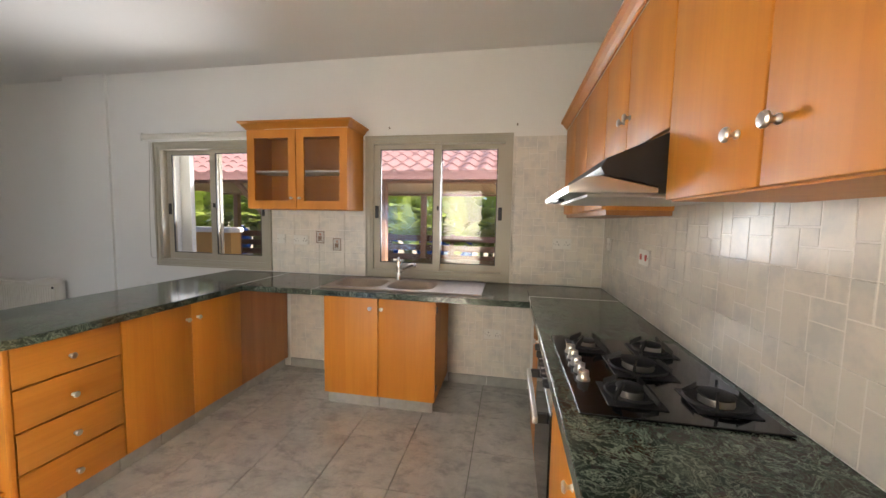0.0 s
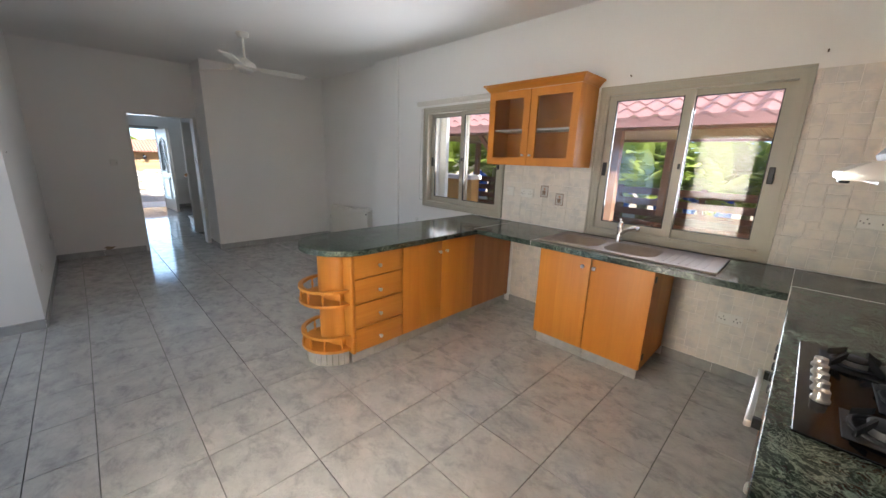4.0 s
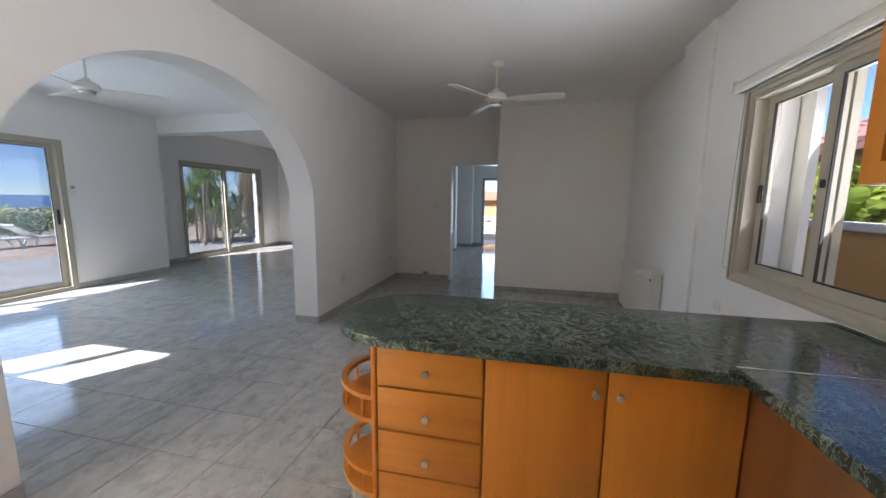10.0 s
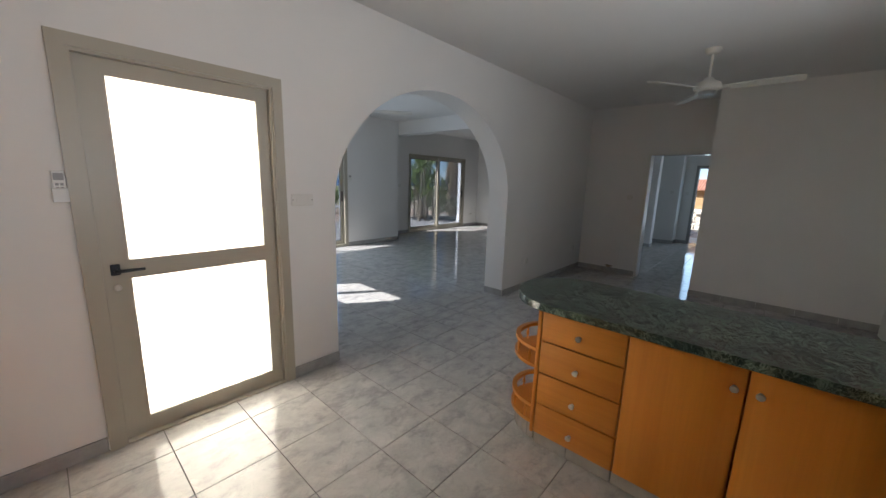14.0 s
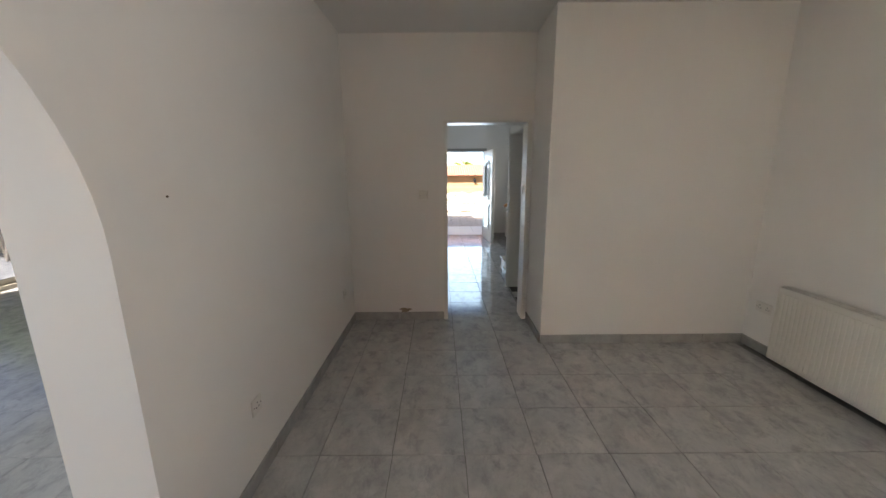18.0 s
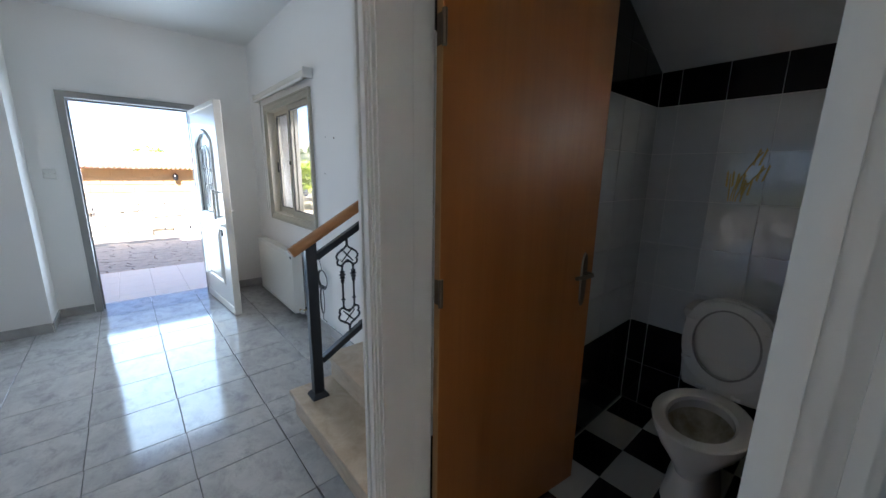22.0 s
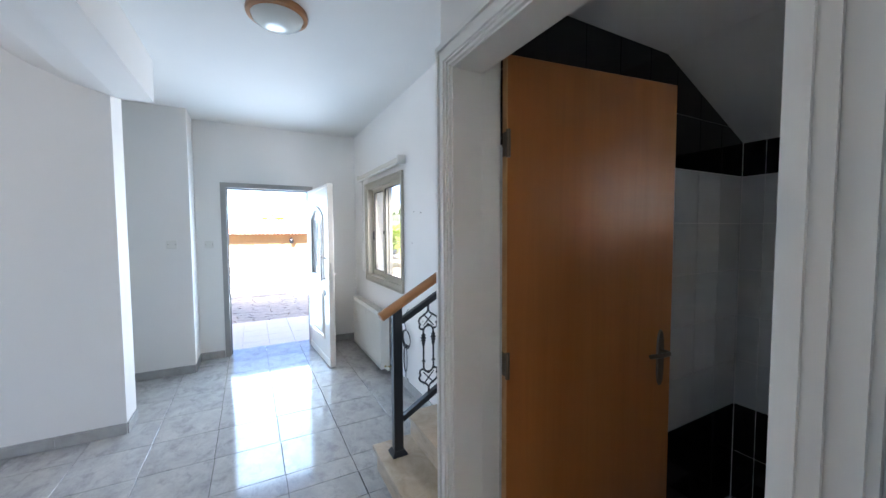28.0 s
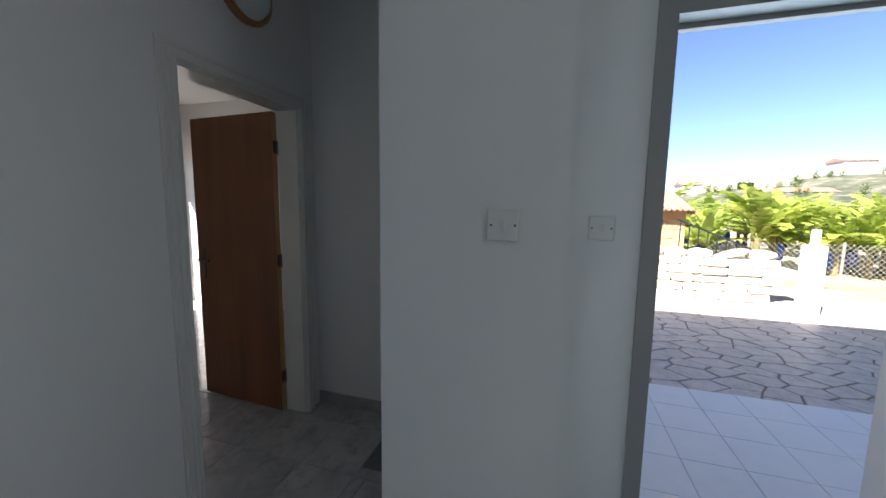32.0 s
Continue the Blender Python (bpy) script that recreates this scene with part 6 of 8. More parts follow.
def wc_window():
    root = thing("window_wc", (-6.38, YB, 1.52), "small taupe aluminium awning window with obscure glass", "window", kind="structure")
    part("window_frame", wall_mesh(B(), "y", YB - 0.012, YB + 0.10, -6.565, -6.203, 1.50, 2.0, [(-6.515, -6.25, 1.55, 1.95)]), M["alu"], root)
    part("sash", wall_mesh(B(), "y", YB - 0.004, YB + 0.04, -6.516, -6.249, 1.549, 1.951, [(-6.47, -6.295, 1.60, 1.90)]), M["alu"], root)
    part("pane", box(B(), -6.475, YB + 0.015, 1.595, -6.29, YB + 0.02, 1.905), M["obscure"], root, "obscure glass pane")
    part("handle", box(B(), -6.44, YB - 0.028, 1.565, -6.33, YB - 0.004, 1.585, 0.004), M["black_plastic"], root, "dark lever handle")
    return root


wc_window()


def stained_ceramic():
    """Old glaze with tan limescale."""
    k = Nodes("stained_ceramic")
    k.set(Base_Color=k.ramp(k.noise(14, 5), (0.35, (0.36, 0.30, 0.20)), (0.65, (0.60, 0.55, 0.45))), Roughness=0.2)
    return k.m


def toilet():
    cx_, top = -7.205, 0.395
    root = thing("toilet", (cx_, 2.75, 0), "white ceramic close-coupled toilet with raised seat", "toilet")

    def oval(z, w, y0, y1, n=28, sq=1.0):
        out = []
        for i in range(n):
            a = 2 * math.pi * i / n
            out.append(Vector((cx_ + w * math.copysign(abs(math.cos(a)) ** sq, math.cos(a)), (y0 + y1) / 2 + (y1 - y0) / 2 * math.copysign(abs(math.sin(a)) ** sq, math.sin(a)), z)))
        return out

    def loft(bm, rings, cap0=True, cap1=True):
        ls = [[bm.verts.new(p) for p in r] for r in rings]
        for a, b in zip(ls, ls[1:]):
            for i in range(len(a)):
                bm.faces.new((a[i], a[(i + 1) % len(a)], b[(i + 1) % len(a)], b[i]))
        if cap0:
            bm.faces.new(ls[0][::-1])
        if cap1:
            bm.faces.new(ls[-1])
        return bm

    rings = [oval(0.0, 0.105, 2.46, 2.86, sq=0.8), oval(0.03, 0.10, 2.47, 2.86, sq=0.8), oval(0.15, 0.085, 2.50, 2.86), oval(0.22, 0.10, 2.45, 2.88), oval(0.30, 0.155, 2.40, 2.89), oval(0.36, 0.18, 2.375, 2.89), oval(0.39, 0.185, 2.37, 2.89), oval(0.395, 0.18, 2.375, 2.885)]
    rings += [oval(0.396, 0.128, 2.425, 2.80), oval(0.385, 0.118, 2.44, 2.79), oval(0.345, 0.122, 2.435, 2.79)]
    pan = part("pan", loft(B(), rings, True, False), M["ceramic"], root, smooth=True)
    stain = stained_ceramic()
    part("bowl", loft(B(), [oval(0.346, 0.1215, 2.4355, 2.7895), oval(0.30, 0.10, 2.46, 2.75), oval(0.24, 0.062, 2.52, 2.70), oval(0.215, 0.02, 2.58, 2.64)], False, True), stain, pan, "stained inside of the bowl", True)
    tank = loft(B(), [oval(0.38, 0.17, 2.90, 3.125, sq=0.35), oval(0.45, 0.18, 2.895, 3.13, sq=0.3), oval(0.735, 0.195, 2.89, 3.135, sq=0.3)])
    tk = part("cistern", tank, M["ceramic"], root, smooth=True)
    part("cistern_lid", loft(B(), [oval(0.7355, 0.20, 2.882, 3.14, sq=0.3), oval(0.755, 0.206, 2.876, 3.142, sq=0.3), oval(0.775, 0.20, 2.885, 3.138, sq=0.3)]), M["ceramic"], tk, smooth=True)
    part("flush_lever", tube(B(), [(cx_ + 0.196, 2.93, 0.67), (cx_ + 0.215, 2.925, 0.67), (cx_ + 0.22, 2.915, 0.675), (cx_ + 0.275, 2.90, 0.685)], 0.008, 8), M["chrome"], tk, "chrome flush lever", True)
    # seat and lid, raised and leaning on the cistern
    bm = B()
    outer = [(0.173 * math.copysign(abs(math.cos(a)) ** 0.85, math.cos(a)), 0.233 + 0.223 * math.copysign(abs(math.sin(a)) ** 0.85, math.sin(a))) for a in (2 * math.pi * i / 32 for i in range(32))]
    inner = [(0.127 * math.cos(a), 0.240 + 0.176 * math.sin(a)) for a in (2 * math.pi * i / 32 for i in range(32))]
    lo = [bm.verts.new((x, -y + 0.0, 0.0)) for x, y in outer]
    lo2 = [bm.verts.new((x, -y, 0.0)) for x, y in inner]
    hi = [bm.verts.new((x * 0.97, -y, 0.02)) for x, y in outer]
    hi2 = [bm.verts.new((x * 1.05, -y, 0.02)) for x, y in inner]
    for i in range(32):
        j = (i + 1) % 32
        for p, q in ((lo, lo2), (lo2, hi2), (hi2, hi), (hi, lo)):
            bm.faces.new((p[i], p[j], q[j], q[i]))
    seat_m = Matrix.Translation((cx_, 2.868, 0.418)) @ Matrix.Rotation(radians(-84), 4, "X")
    bm.transform(seat_m)
    st = part("seat", bm, M["white_plastic"], root, "raised white plastic seat")
    # thin grey bead: painted shade that sets the seat's inner edge off the lid
    bead = tube(B(), [Vector((x, -y, -0.001)) for x, y in inner], 0.0045, 6, True)
    bead.transform(seat_m)
    part("seat_bead", bead, paint("edge_shade_grey", (0.40, 0.385, 0.35), 0.5, 60, 0.1, 0.3), st, "grey line painted as shade round the seat opening", True)
    bm = B()
    loft(bm, [[Vector((x * s, -y if s > 0.9 else -(0.225 + (y - 0.225) * s), z)) for x, y in outer] for s, z in ((0.93, 0.040), (1.02, 0.044), (1.03, 0.054), (0.97, 0.064))])
    bm.transform(seat_m)
    part("seat_lid", bm, M["white_plastic"], root, "raised white plastic lid", True)
    for sx in (-0.07, 0.07):
        part("seat_hinge", rod(B(), (cx_ + sx - 0.018, 2.868, 0.408), (cx_ + sx + 0.018, 2.868, 0.408), 0.011, 10), M["white_plastic"], root, smooth=True)
    for sx in (-0.145, 0.145):
        for yy in (-0.13, -0.34):
            bm = box(B(), sx - 0.02, yy - 0.007, -0.008, sx + 0.02, yy + 0.007, 0.0005, 0.003)
            bm.transform(seat_m)
            part("buffer", bm, M["trim"], st)
    return root


toilet()
hose = thing("water_hose", (-6.83, YB, 0.44), "angle valve and braided hose beside the toilet", "valve")
part("wall_flange", box(B(), -6.845, YB - 0.012, 0.455, -6.795, YB - 0.0002, 0.505, 0.004), M["chrome"], hose)
part("valve", rod(B(), (-6.82, YB - 0.012, 0.48), (-6.82, YB - 0.07, 0.48), 0.013, 12), M["chrome"], hose, smooth=True)
part("tap_head", lathe(B(), [(0.0, -0.02), (0.02, -0.02), (0.02, 0.0), (0.012, 0.006), (0.0, 0.006)], (-6.82, YB - 0.06, 0.455), "z", 12), M["chrome"], hose, smooth=True)
part("hose", tube(B(), [(-6.82, YB - 0.06, 0.45), (-6.86, YB - 0.06, 0.41), (-6.93, YB - 0.05, 0.375), (-7.01, YB - 0.05, 0.365), (-7.06, YB - 0.05, 0.38)], 0.007, 8), M["steel"], hose, smooth=True)


def vanity():
    root = thing("vanity_unit", (-6.45, 2.35, 0.05), "brown wood vanity cabinet with closed doors", "vanity")
    x0 = -6.645
    part("body", box(B(), x0 + 0.02, 1.56, 0.06, XQ - 0.001, 3.14, 0.66), M["brown_panel"], root)
    part("plinth", box(B(), x0 + 0.05, 1.56, 0.0, XQ - 0.001, 3.14, 0.06), M["black_plastic"], root)
    for a, b, k in ((1.57, 2.01, 1.975), (2.015, 2.475, 2.055), (2.48, 2.80, 2.76), (2.805, 3.135, 2.845)):
        d = part("door", box(B(), x0, a, 0.065, x0 + 0.019, b, 0.776, 0.004, 2), M["vanity"], root)
        part("knob", lathe(B(), [(0.0, 0.0), (0.009, 0.0), (0.008, -0.008), (0.015, -0.016), (0.0165, -0.022), (0.011, -0.027), (0.0, -0.028)], (x0, k, 0.63), "x", 14), M["vanity"], d, "turned wooden knob", True)
    return root


vanity()
k = Nodes("dark_grey_marble")
v = k.mapped((1, 1, 1), (0, 0, 20))
cg = k.ramp(k.noise(9, 5, 0.65, v, 1.5), (0.35, (0.032, 0.032, 0.035)), (0.6, (0.068, 0.067, 0.072)), (0.75, (0.13, 0.13, 0.135)))
gv = k.ramp(k.noise(15, 6, 0.65, v, 1.4), (0.475, (0, 0, 0)), (0.5, (1, 1, 1)), (0.525, (0, 0, 0)))
k.set(Base_Color=k.mix(k.math("MULTIPLY", gv, k.math("MULTIPLY", k.ramp(k.noise(4), (0.42, (0, 0, 0)), (0.62, (1, 1, 1))), 0.7)), cg, (0.40, 0.39, 0.39)), Roughness=0.22)
M["grey_marble"] = k.m


def holed_top(x0, x1, y0, y1, z0, z1, cx, cy, rx, ry, n=40):
    """A stone slab with an oval cut-out."""
    bm = B()
    for z in (z0, z1):
        out = [bm.verts.new((x, y, z)) for x, y in ((x0, y0), (x1, y0), (x1, y1), (x0 - 0.01, y1))]
        oval_hole = [bm.verts.new((cx + rx * math.cos(2 * math.pi * i / n), cy + ry * math.sin(2 * math.pi * i / n), z)) for i in range(n)]
        edges = [bm.edges.new((l[i], l[(i + 1) % len(l)])) for l in (out, oval_hole) for i in range(len(l))]
        bmesh.ops.triangle_fill(bm, use_beauty=True, edges=edges)
        if z == z0:
            low = (out, oval_hole)
    for l, u in zip(low, (out, oval_hole)):
        for i in range(len(l)):
            j = (i + 1) % len(l)
            bm.faces.new((l[i], l[j], u[j], u[i]))
    bmesh.ops.recalc_face_normals(bm, faces=bm.faces)
    return bm


solid("worktop", holed_top(-6.725, XQ - 0.0005, 1.545, 3.142, 0.785, 0.825, -6.42, 2.20, 0.185, 0.245), M["grey_marble"], "dark grey marble vanity top", "worktop")
basin = thing("wash_basin", (-6.42, 2.20, 0.825), "oval white ceramic inset wash basin", "basin")
bm = lathe(B(), [(0.0, -0.135), (0.03, -0.135), (0.09, -0.12), (0.145, -0.085), (0.175, -0.04), (0.19, 0.005), (0.20, 0.022), (0.212, 0.028), (0.228, 0.024), (0.236, 0.012), (0.238, 0.0005)], (0, 0, 0), "z", 40)
bm.transform(Matrix.Translation((-6.42, 2.20, 0.8252)) @ Matrix.Diagonal((0.88, 1.16, 1.0, 1.0)))
part("bowl", bm, M["ceramic"], basin, smooth=True)

# checkered floor
wcf = solid("floor_wc", box(B(), XL, YWC + 0.02, -0.012, XQ, YB, -0.0085), M["tile_grout"], "grout bed of the checkered washroom floor", "floor", kind="structure")
check = {}
for i in range(-4, 4):
    for j in range(-7, 4):
        xa, xb = -7.09 + i * 0.2115, -7.09 + (i + 1) * 0.2115
        ya, yb = 2.137 + j * 0.2605, 2.137 + (j + 1) * 0.2605
        xa, xb, ya, yb = max(xa, XL), min(xb, XQ), max(ya, YWC + 0.02), min(yb, YB)
        if xb - xa < 0.02 or yb - ya < 0.02 or (yb > 1.6 and xa > -6.63):
            continue
        col = "white_floor" if (i + j) % 2 else "black_tile"
        key = (round(xb - xa, 3), round(yb - ya, 3), col)
        if key not in check:
            if "white_floor" not in M:
                M["white_floor"] = glazed("white_floor_tile", (0.60, 0.585, 0.54), 0.16, 0.08)
            w, h = xb - xa - 0.003, yb - ya - 0.003
            check[key] = mesh_of("tile", box(B(), -w / 2, -h / 2, 0, w / 2, h / 2, 0.009, 0.001), M[col])
        ob = new("tile", check[key])
        ob.parent = wcf
        ob.matrix_parent_inverse = Matrix.Translation(-ORIGIN[wcf])
        ob.matrix_basis = pose((xa + xb) / 2, (ya + yb) / 2, -0.0084)

# ---------------------------------------------------------------- stairs and balustrade


def stone(name, a, b):
    k = Nodes(name)
    v = k.mapped((1, 1, 3), (0, 10, 20))
    k.set(Base_Color=k.ramp(k.noise(7, 6, 0.65, v, 0.8), (0.3, a), (0.7, b)), Roughness=0.3)
    return k.bump(k.noise(30, 4), 0.08, 0.002).m


M["stair_stone"] = stone("beige_stair_marble", (0.40, 0.30, 0.20), (0.60, 0.50, 0.38))
stair = thing("staircase", (-8.35, 2.2, 0), "beige marble staircase rising beside the washroom", "staircase")
RISE = 0.158
STEPS = [1.42, 1.65, 1.88, 2.43, 2.70, 2.97, 4.2]
for i in range(6):
    y, y2 = STEPS[i], STEPS[i + 1]
    z = RISE * (i + 1)
    x_out = -8.93
    part("tread", box(B(), x_out, y, z - 0.03, XL - 0.075, y2 + 0.03 if i < 5 else y2, z, 0.006, 2), M["stair_stone"], stair)
    part("riser", box(B(), x_out + 0.02, y + 0.025, z - RISE + (0.0005 if i else 0), XL - 0.076, y + 0.045, z - 0.0305), M["stair_stone"], stair)
    part("infill", box(B(), x_out + 0.022, y + 0.0455, 0, XL - 0.077, y2 + 0.02, z - 0.031), M["wall"], stair)
wall("wall_stair_side", "x", -8.95, -9.2, YH + 0.25, 4.4, 0, 5.0)
wall("wall_stair_back", "y", 4.4, 4.6, -9.2, XL, 0, 5.0)
wall("wall_stair_inner", "x", XL - 0.07, XL - 0.0695, YB + 0.25, 4.4, 0, 2.8)
sk = thing("stair_skirting", (-8.94, 2.2, 0.33), "beige marble skirting along the stair wall", "skirting")
for i in (2, 3, 4):
    a, b, z = max(STEPS[i], YH + 0.01), STEPS[i + 1], RISE * (i + 1)
    part("skirting_piece", box(B(), -8.949, a, z + 0.0005, -8.935, b - 0.001, z + 0.095, 0.002), M["stair_stone"], sk)
    part("skirting_piece", box(B(), -8.949, b - 0.0755, z + 0.0955, -8.935, b - 0.001, z + RISE + 0.095, 0.002), M["stair_stone"], sk)

rail = thing("stair_railing", (-8.83, 1.8, 0.16), "black iron stair balustrade with wooden handrail", "railing")
RX = -8.77
N1, N2 = (RX, 1.534), (RX, 1.945)
z1b, z2b = RISE, RISE * 3
sl = 0.575
for (nx_, ny_), zb, zt in ((N1, z1b, 1.040), (N2, z2b, 1.040 + sl * (N2[1] - N1[1]))):
    post = part("newel", prism(B(), [(ny_ - 0.029, zb + 0.001), (ny_ + 0.029, zb + 0.001), (ny_ + 0.029, zt + sl * 0.029), (ny_ - 0.029, zt - sl * 0.029)], nx_ - 0.022, nx_ + 0.022, "x", 0.003, 2), M["iron"], rail)
    part("foot_plate", lathe(B(), [(0.0, 0.0008), (0.066, 0.0008), (0.066, 0.009), (0.046, 0.030), (0.0, 0.030)], (nx_, ny_, zb), "z", 4, 360.0, 45.0), M["iron"], post, "flared iron foot")
for nm, za in (("top_bar", 0.955), ("bottom_bar", 0.352)):
    part(nm, bar(B(), (RX, N1[1] + 0.028, za + sl * 0.028), (RX, N2[1] - 0.028, za + sl * (N2[1] - N1[1] - 0.028)), 0.034, 0.034), M["iron"], rail)
# the handrail: flat below, rounded above, cut square at both ends
oval_ = [(0.030, -0.010), (0.034, 0.0)] + [(0.034 * math.cos(a), 0.006 + 0.024 * math.sin(a)) for a in (math.pi * i / 12 for i in range(1, 12))] + [(-0.034, 0.0), (-0.030, -0.010), (-0.022, -0.020), (0.022, -0.020)]
bm = B()
prism(bm, oval_, 0, 0.71, "z", 0.003, 1)
ax_ = Vector((0, 1, sl)).normalized()
up_ = Vector((0, -sl, 1)).normalized()
bm.transform(Matrix.Translation((RX, N1[1] - 0.10, 1.063 - sl * 0.10)) @ Matrix((Vector((1, 0, 0)), up_, ax_)).transposed().to_4x4())
part("handrail", bm, M["rail_wood"], rail, "varnished wooden handrail", True)


def casting():
    """The cast ornament: a pointed lattice heart above and below, joined by two beaded bars under round arches."""
    yc, zc, x = (N1[1] + N2[1]) / 2 + 0.005, 0.775, RX
    orn = part("cast_ornament", rod(B(), (x, yc, zc + 0.24), (x, yc, zc + 0.29), 0.008, 8), M["iron"], rail, "cast iron ornament panel")
    part("ornament_pin", rod(B(), (x, yc, zc - 0.24), (x, yc, zc - 0.30), 0.008, 8), M["iron"], orn)
    half = [(0.0, 0.245), (0.012, 0.228), (0.034, 0.214), (0.056, 0.200), (0.066, 0.182), (0.062, 0.168), (0.054, 0.162), (0.062, 0.150), (0.058, 0.134), (0.044, 0.126), (0.036, 0.130)]
    arch = [(0.034 * math.cos(a), 0.112 + 0.036 * math.sin(a)) for a in (math.pi * i / 12 for i in range(13))]
    for s in (1, -1):
        for q in (1, -1):
            part("ornament_heart", tube(B(), [(x, yc + q * a, zc + s * b) for a, b in half], 0.0062, 6), M["iron"], orn, smooth=True)
        part("ornament_arch", tube(B(), [(x, yc + a, zc + s * b) for a, b in arch], 0.0065, 6), M["iron"], orn, smooth=True)
        for k in (-0.018, 0.018):
            for q in (1, -1):
                part("ornament_lattice", rod(B(), (x, yc + q * (-0.036 + k * 0.5 + 0.009), zc + s * (0.152 + k * 0.5 + 0.004)), (x, yc + q * (0.026 + k * 0.5), zc + s * (0.214 + k * 0.5)), 0.0038, 6), M["iron"], orn)
        bud = bmesh.ops.create_icosphere
        bm = B()
        bud(bm, subdivisions=2, radius=0.011)
        bm.transform(Matrix.Translation((x, yc, zc + s * 0.150)))
        part("ornament_bud", bm, M["iron"], orn, smooth=True)
    for sy in (-0.034, 0.034):
        prof = [(0.0055, -0.115), (0.006, -0.082), (0.013, -0.076), (0.0065, -0.069), (0.0055, -0.06), (0.0055, 0.02), (0.009, 0.028), (0.012, 0.040), (0.009, 0.046), (0.017, 0.054), (0.011, 0.062), (0.019, 0.072), (0.011, 0.081), (0.015, 0.090), (0.007, 0.098), (0.0055, 0.115)]
        part("ornament_bar", lathe(B(), prof, (x, yc + sy, zc), "z", 10), M["iron"], orn, smooth=True)
    return orn


casting()

# ---------------------------------------------------------------- outside
GZ = -0.13


def ground_material():
    k = Nodes("dry_pale_earth")
    c = k.ramp(k.noise(0.35, 6, 0.6), (0.35, (0.34, 0.27, 0.18)), (0.55, (0.44, 0.36, 0.25)), (0.7, (0.30, 0.28, 0.15)))
    c = k.mix(k.math("MULTIPLY", k.noise(8, 4), 0.4), c, (0.26, 0.21, 0.14))
    k.set(Base_Color=c, Roughness=0.95)
    return k.bump(k.noise(3, 5), 0.5, 0.05).m


M["earth"] = ground_material()
M["pale_paving"] = paint("pale_concrete_paving", (0.40, 0.375, 0.335), 0.8, 40, 0.3, 0.14)
M["beige_paving"] = paint("beige_paving", (0.46, 0.34, 0.24), 0.8, 40, 0.3, 0.14)
M["limestone"] = stone("rough_limestone", (0.56, 0.50, 0.40), (0.80, 0.75, 0.66))
M["timber"] = wood("weathered_timber", (0.34, 0.20, 0.125), (0.25, 0.135, 0.08), "x", 0.7, coat=0.0)
M["salmon_sheet"] = paint("salmon_roof_sheet", (0.47, 0.235, 0.16), 0.6, 30, 0.2, 0.12)
M["grey_timber"] = wood("greyed_fence_timber", (0.20, 0.15, 0.115), (0.13, 0.095, 0.07), "x", 0.75, coat=0.0)
M["white_render"] = paint("white_render", (0.78, 0.76, 0.71), 0.85, 40, 0.3, 0.05)
M["ochre"] = paint("ochre_render", (0.62, 0.36, 0.11), 0.8, 60, 0.3, 0.1)
M["shed_block"] = paint("honey_block", (0.52, 0.35, 0.18), 0.8, 60, 0.3, 0.12)
M["roof_red"] = paint("terracotta_roof_sheet", (0.27, 0.145, 0.135), 0.6, 30, 0.2, 0.2)
M["corrugated"] = paint("cream_corrugated_sheet", (0.55, 0.43, 0.27), 0.6, 30, 0.2, 0.2)
M["blue_bag"] = paint("blue_plastic_bag", (0.01, 0.10, 0.62), 0.35, 30, 0.3, 0.3)
solid("ground", box(B(), -900, -900, -1.2, 900, 900, GZ - 0.06), M["earth"], "dry earth reaching to the horizon", "ground", kind="structure")
solid("sea", box(B(), -4000, -4500, -1.4, 4000, -60, GZ - 0.05), glazed("blue_sea", (0.03, 0.11, 0.24), 0.25, 0.2), "blue sea along the horizon", "sea", kind="structure")
# the storey above casts the house's shadow
solid("upper_storey", box(B(), -12.6, -3.0, 3.06, 1.25, 3.36, 4.45), M["white_render"], "white rendered upper storey of the house", "house", kind="structure")
solid("wall_bedroom_south", wall_mesh(B(), "y", -5.0, -5.25, -14.5, XLW - 0.25, 0, H, [(-14.1, -12.7, 0.0, 2.15)]), M["wall"], "plain white bedroom wall with a door opening", "wall", kind="structure")
solid("floor_bedroom", box(B(), -14.5, -5.25, -0.15, -12.6, -1.43, -0.012), M["grout"], "grey grout bed of the bedroom floor", "floor", kind="structure")
solid("wall_bedroom_west", wall_mesh(B(), "x", -14.3, -14.5, -5.0, -1.57, 0, H, []), M["wall"], "plain white bedroom wall", "wall", kind="structure")

# west: porch, stamped paving, stone wall, shed
porch = solid("porch", box(B(), -13.5, -0.05, -0.3, XF - 0.25, 3.4, -0.045), M["tile_grout"], "grout bed of the tiled porch", "floor", kind="structure")
M["porch_tile"] = glazed("white_porch_tile", (0.83, 0.82, 0.80), 0.3, 0.1)
pm = mesh_of("tile", box(B(), -0.1635, -0.1635, 0, 0.1635, 0.1635, 0.012, 0.0015), M["porch_tile"])
for i in range(5):
    for j in range(10):
        ob = new("tile", pm)
        ob.parent = porch
        ob.matrix_parent_inverse = Matrix.Translation(-ORIGIN[porch])
        ob.matrix_basis = pose(-12.22 - i * 0.33 + 0.0, 0.125 + j * 0.33, -0.0448)
door_step = solid("door_step", box(B(), XF - 0.2495, 0.46, -0.06, XF - 0.06, 1.498, -0.0325), M["tile_grout"], "grout bed of the tiled door sill", "step", kind="structure")
for ty0, ty1 in ((0.461, 0.617), (0.620, 0.947), (0.950, 1.277), (1.280, 1.497)):
    part("tile", box(B(), XF - 0.282, ty0, -0.0322, XF - 0.062, ty1, -0.0205, 0.0015), M["porch_tile"], door_step)
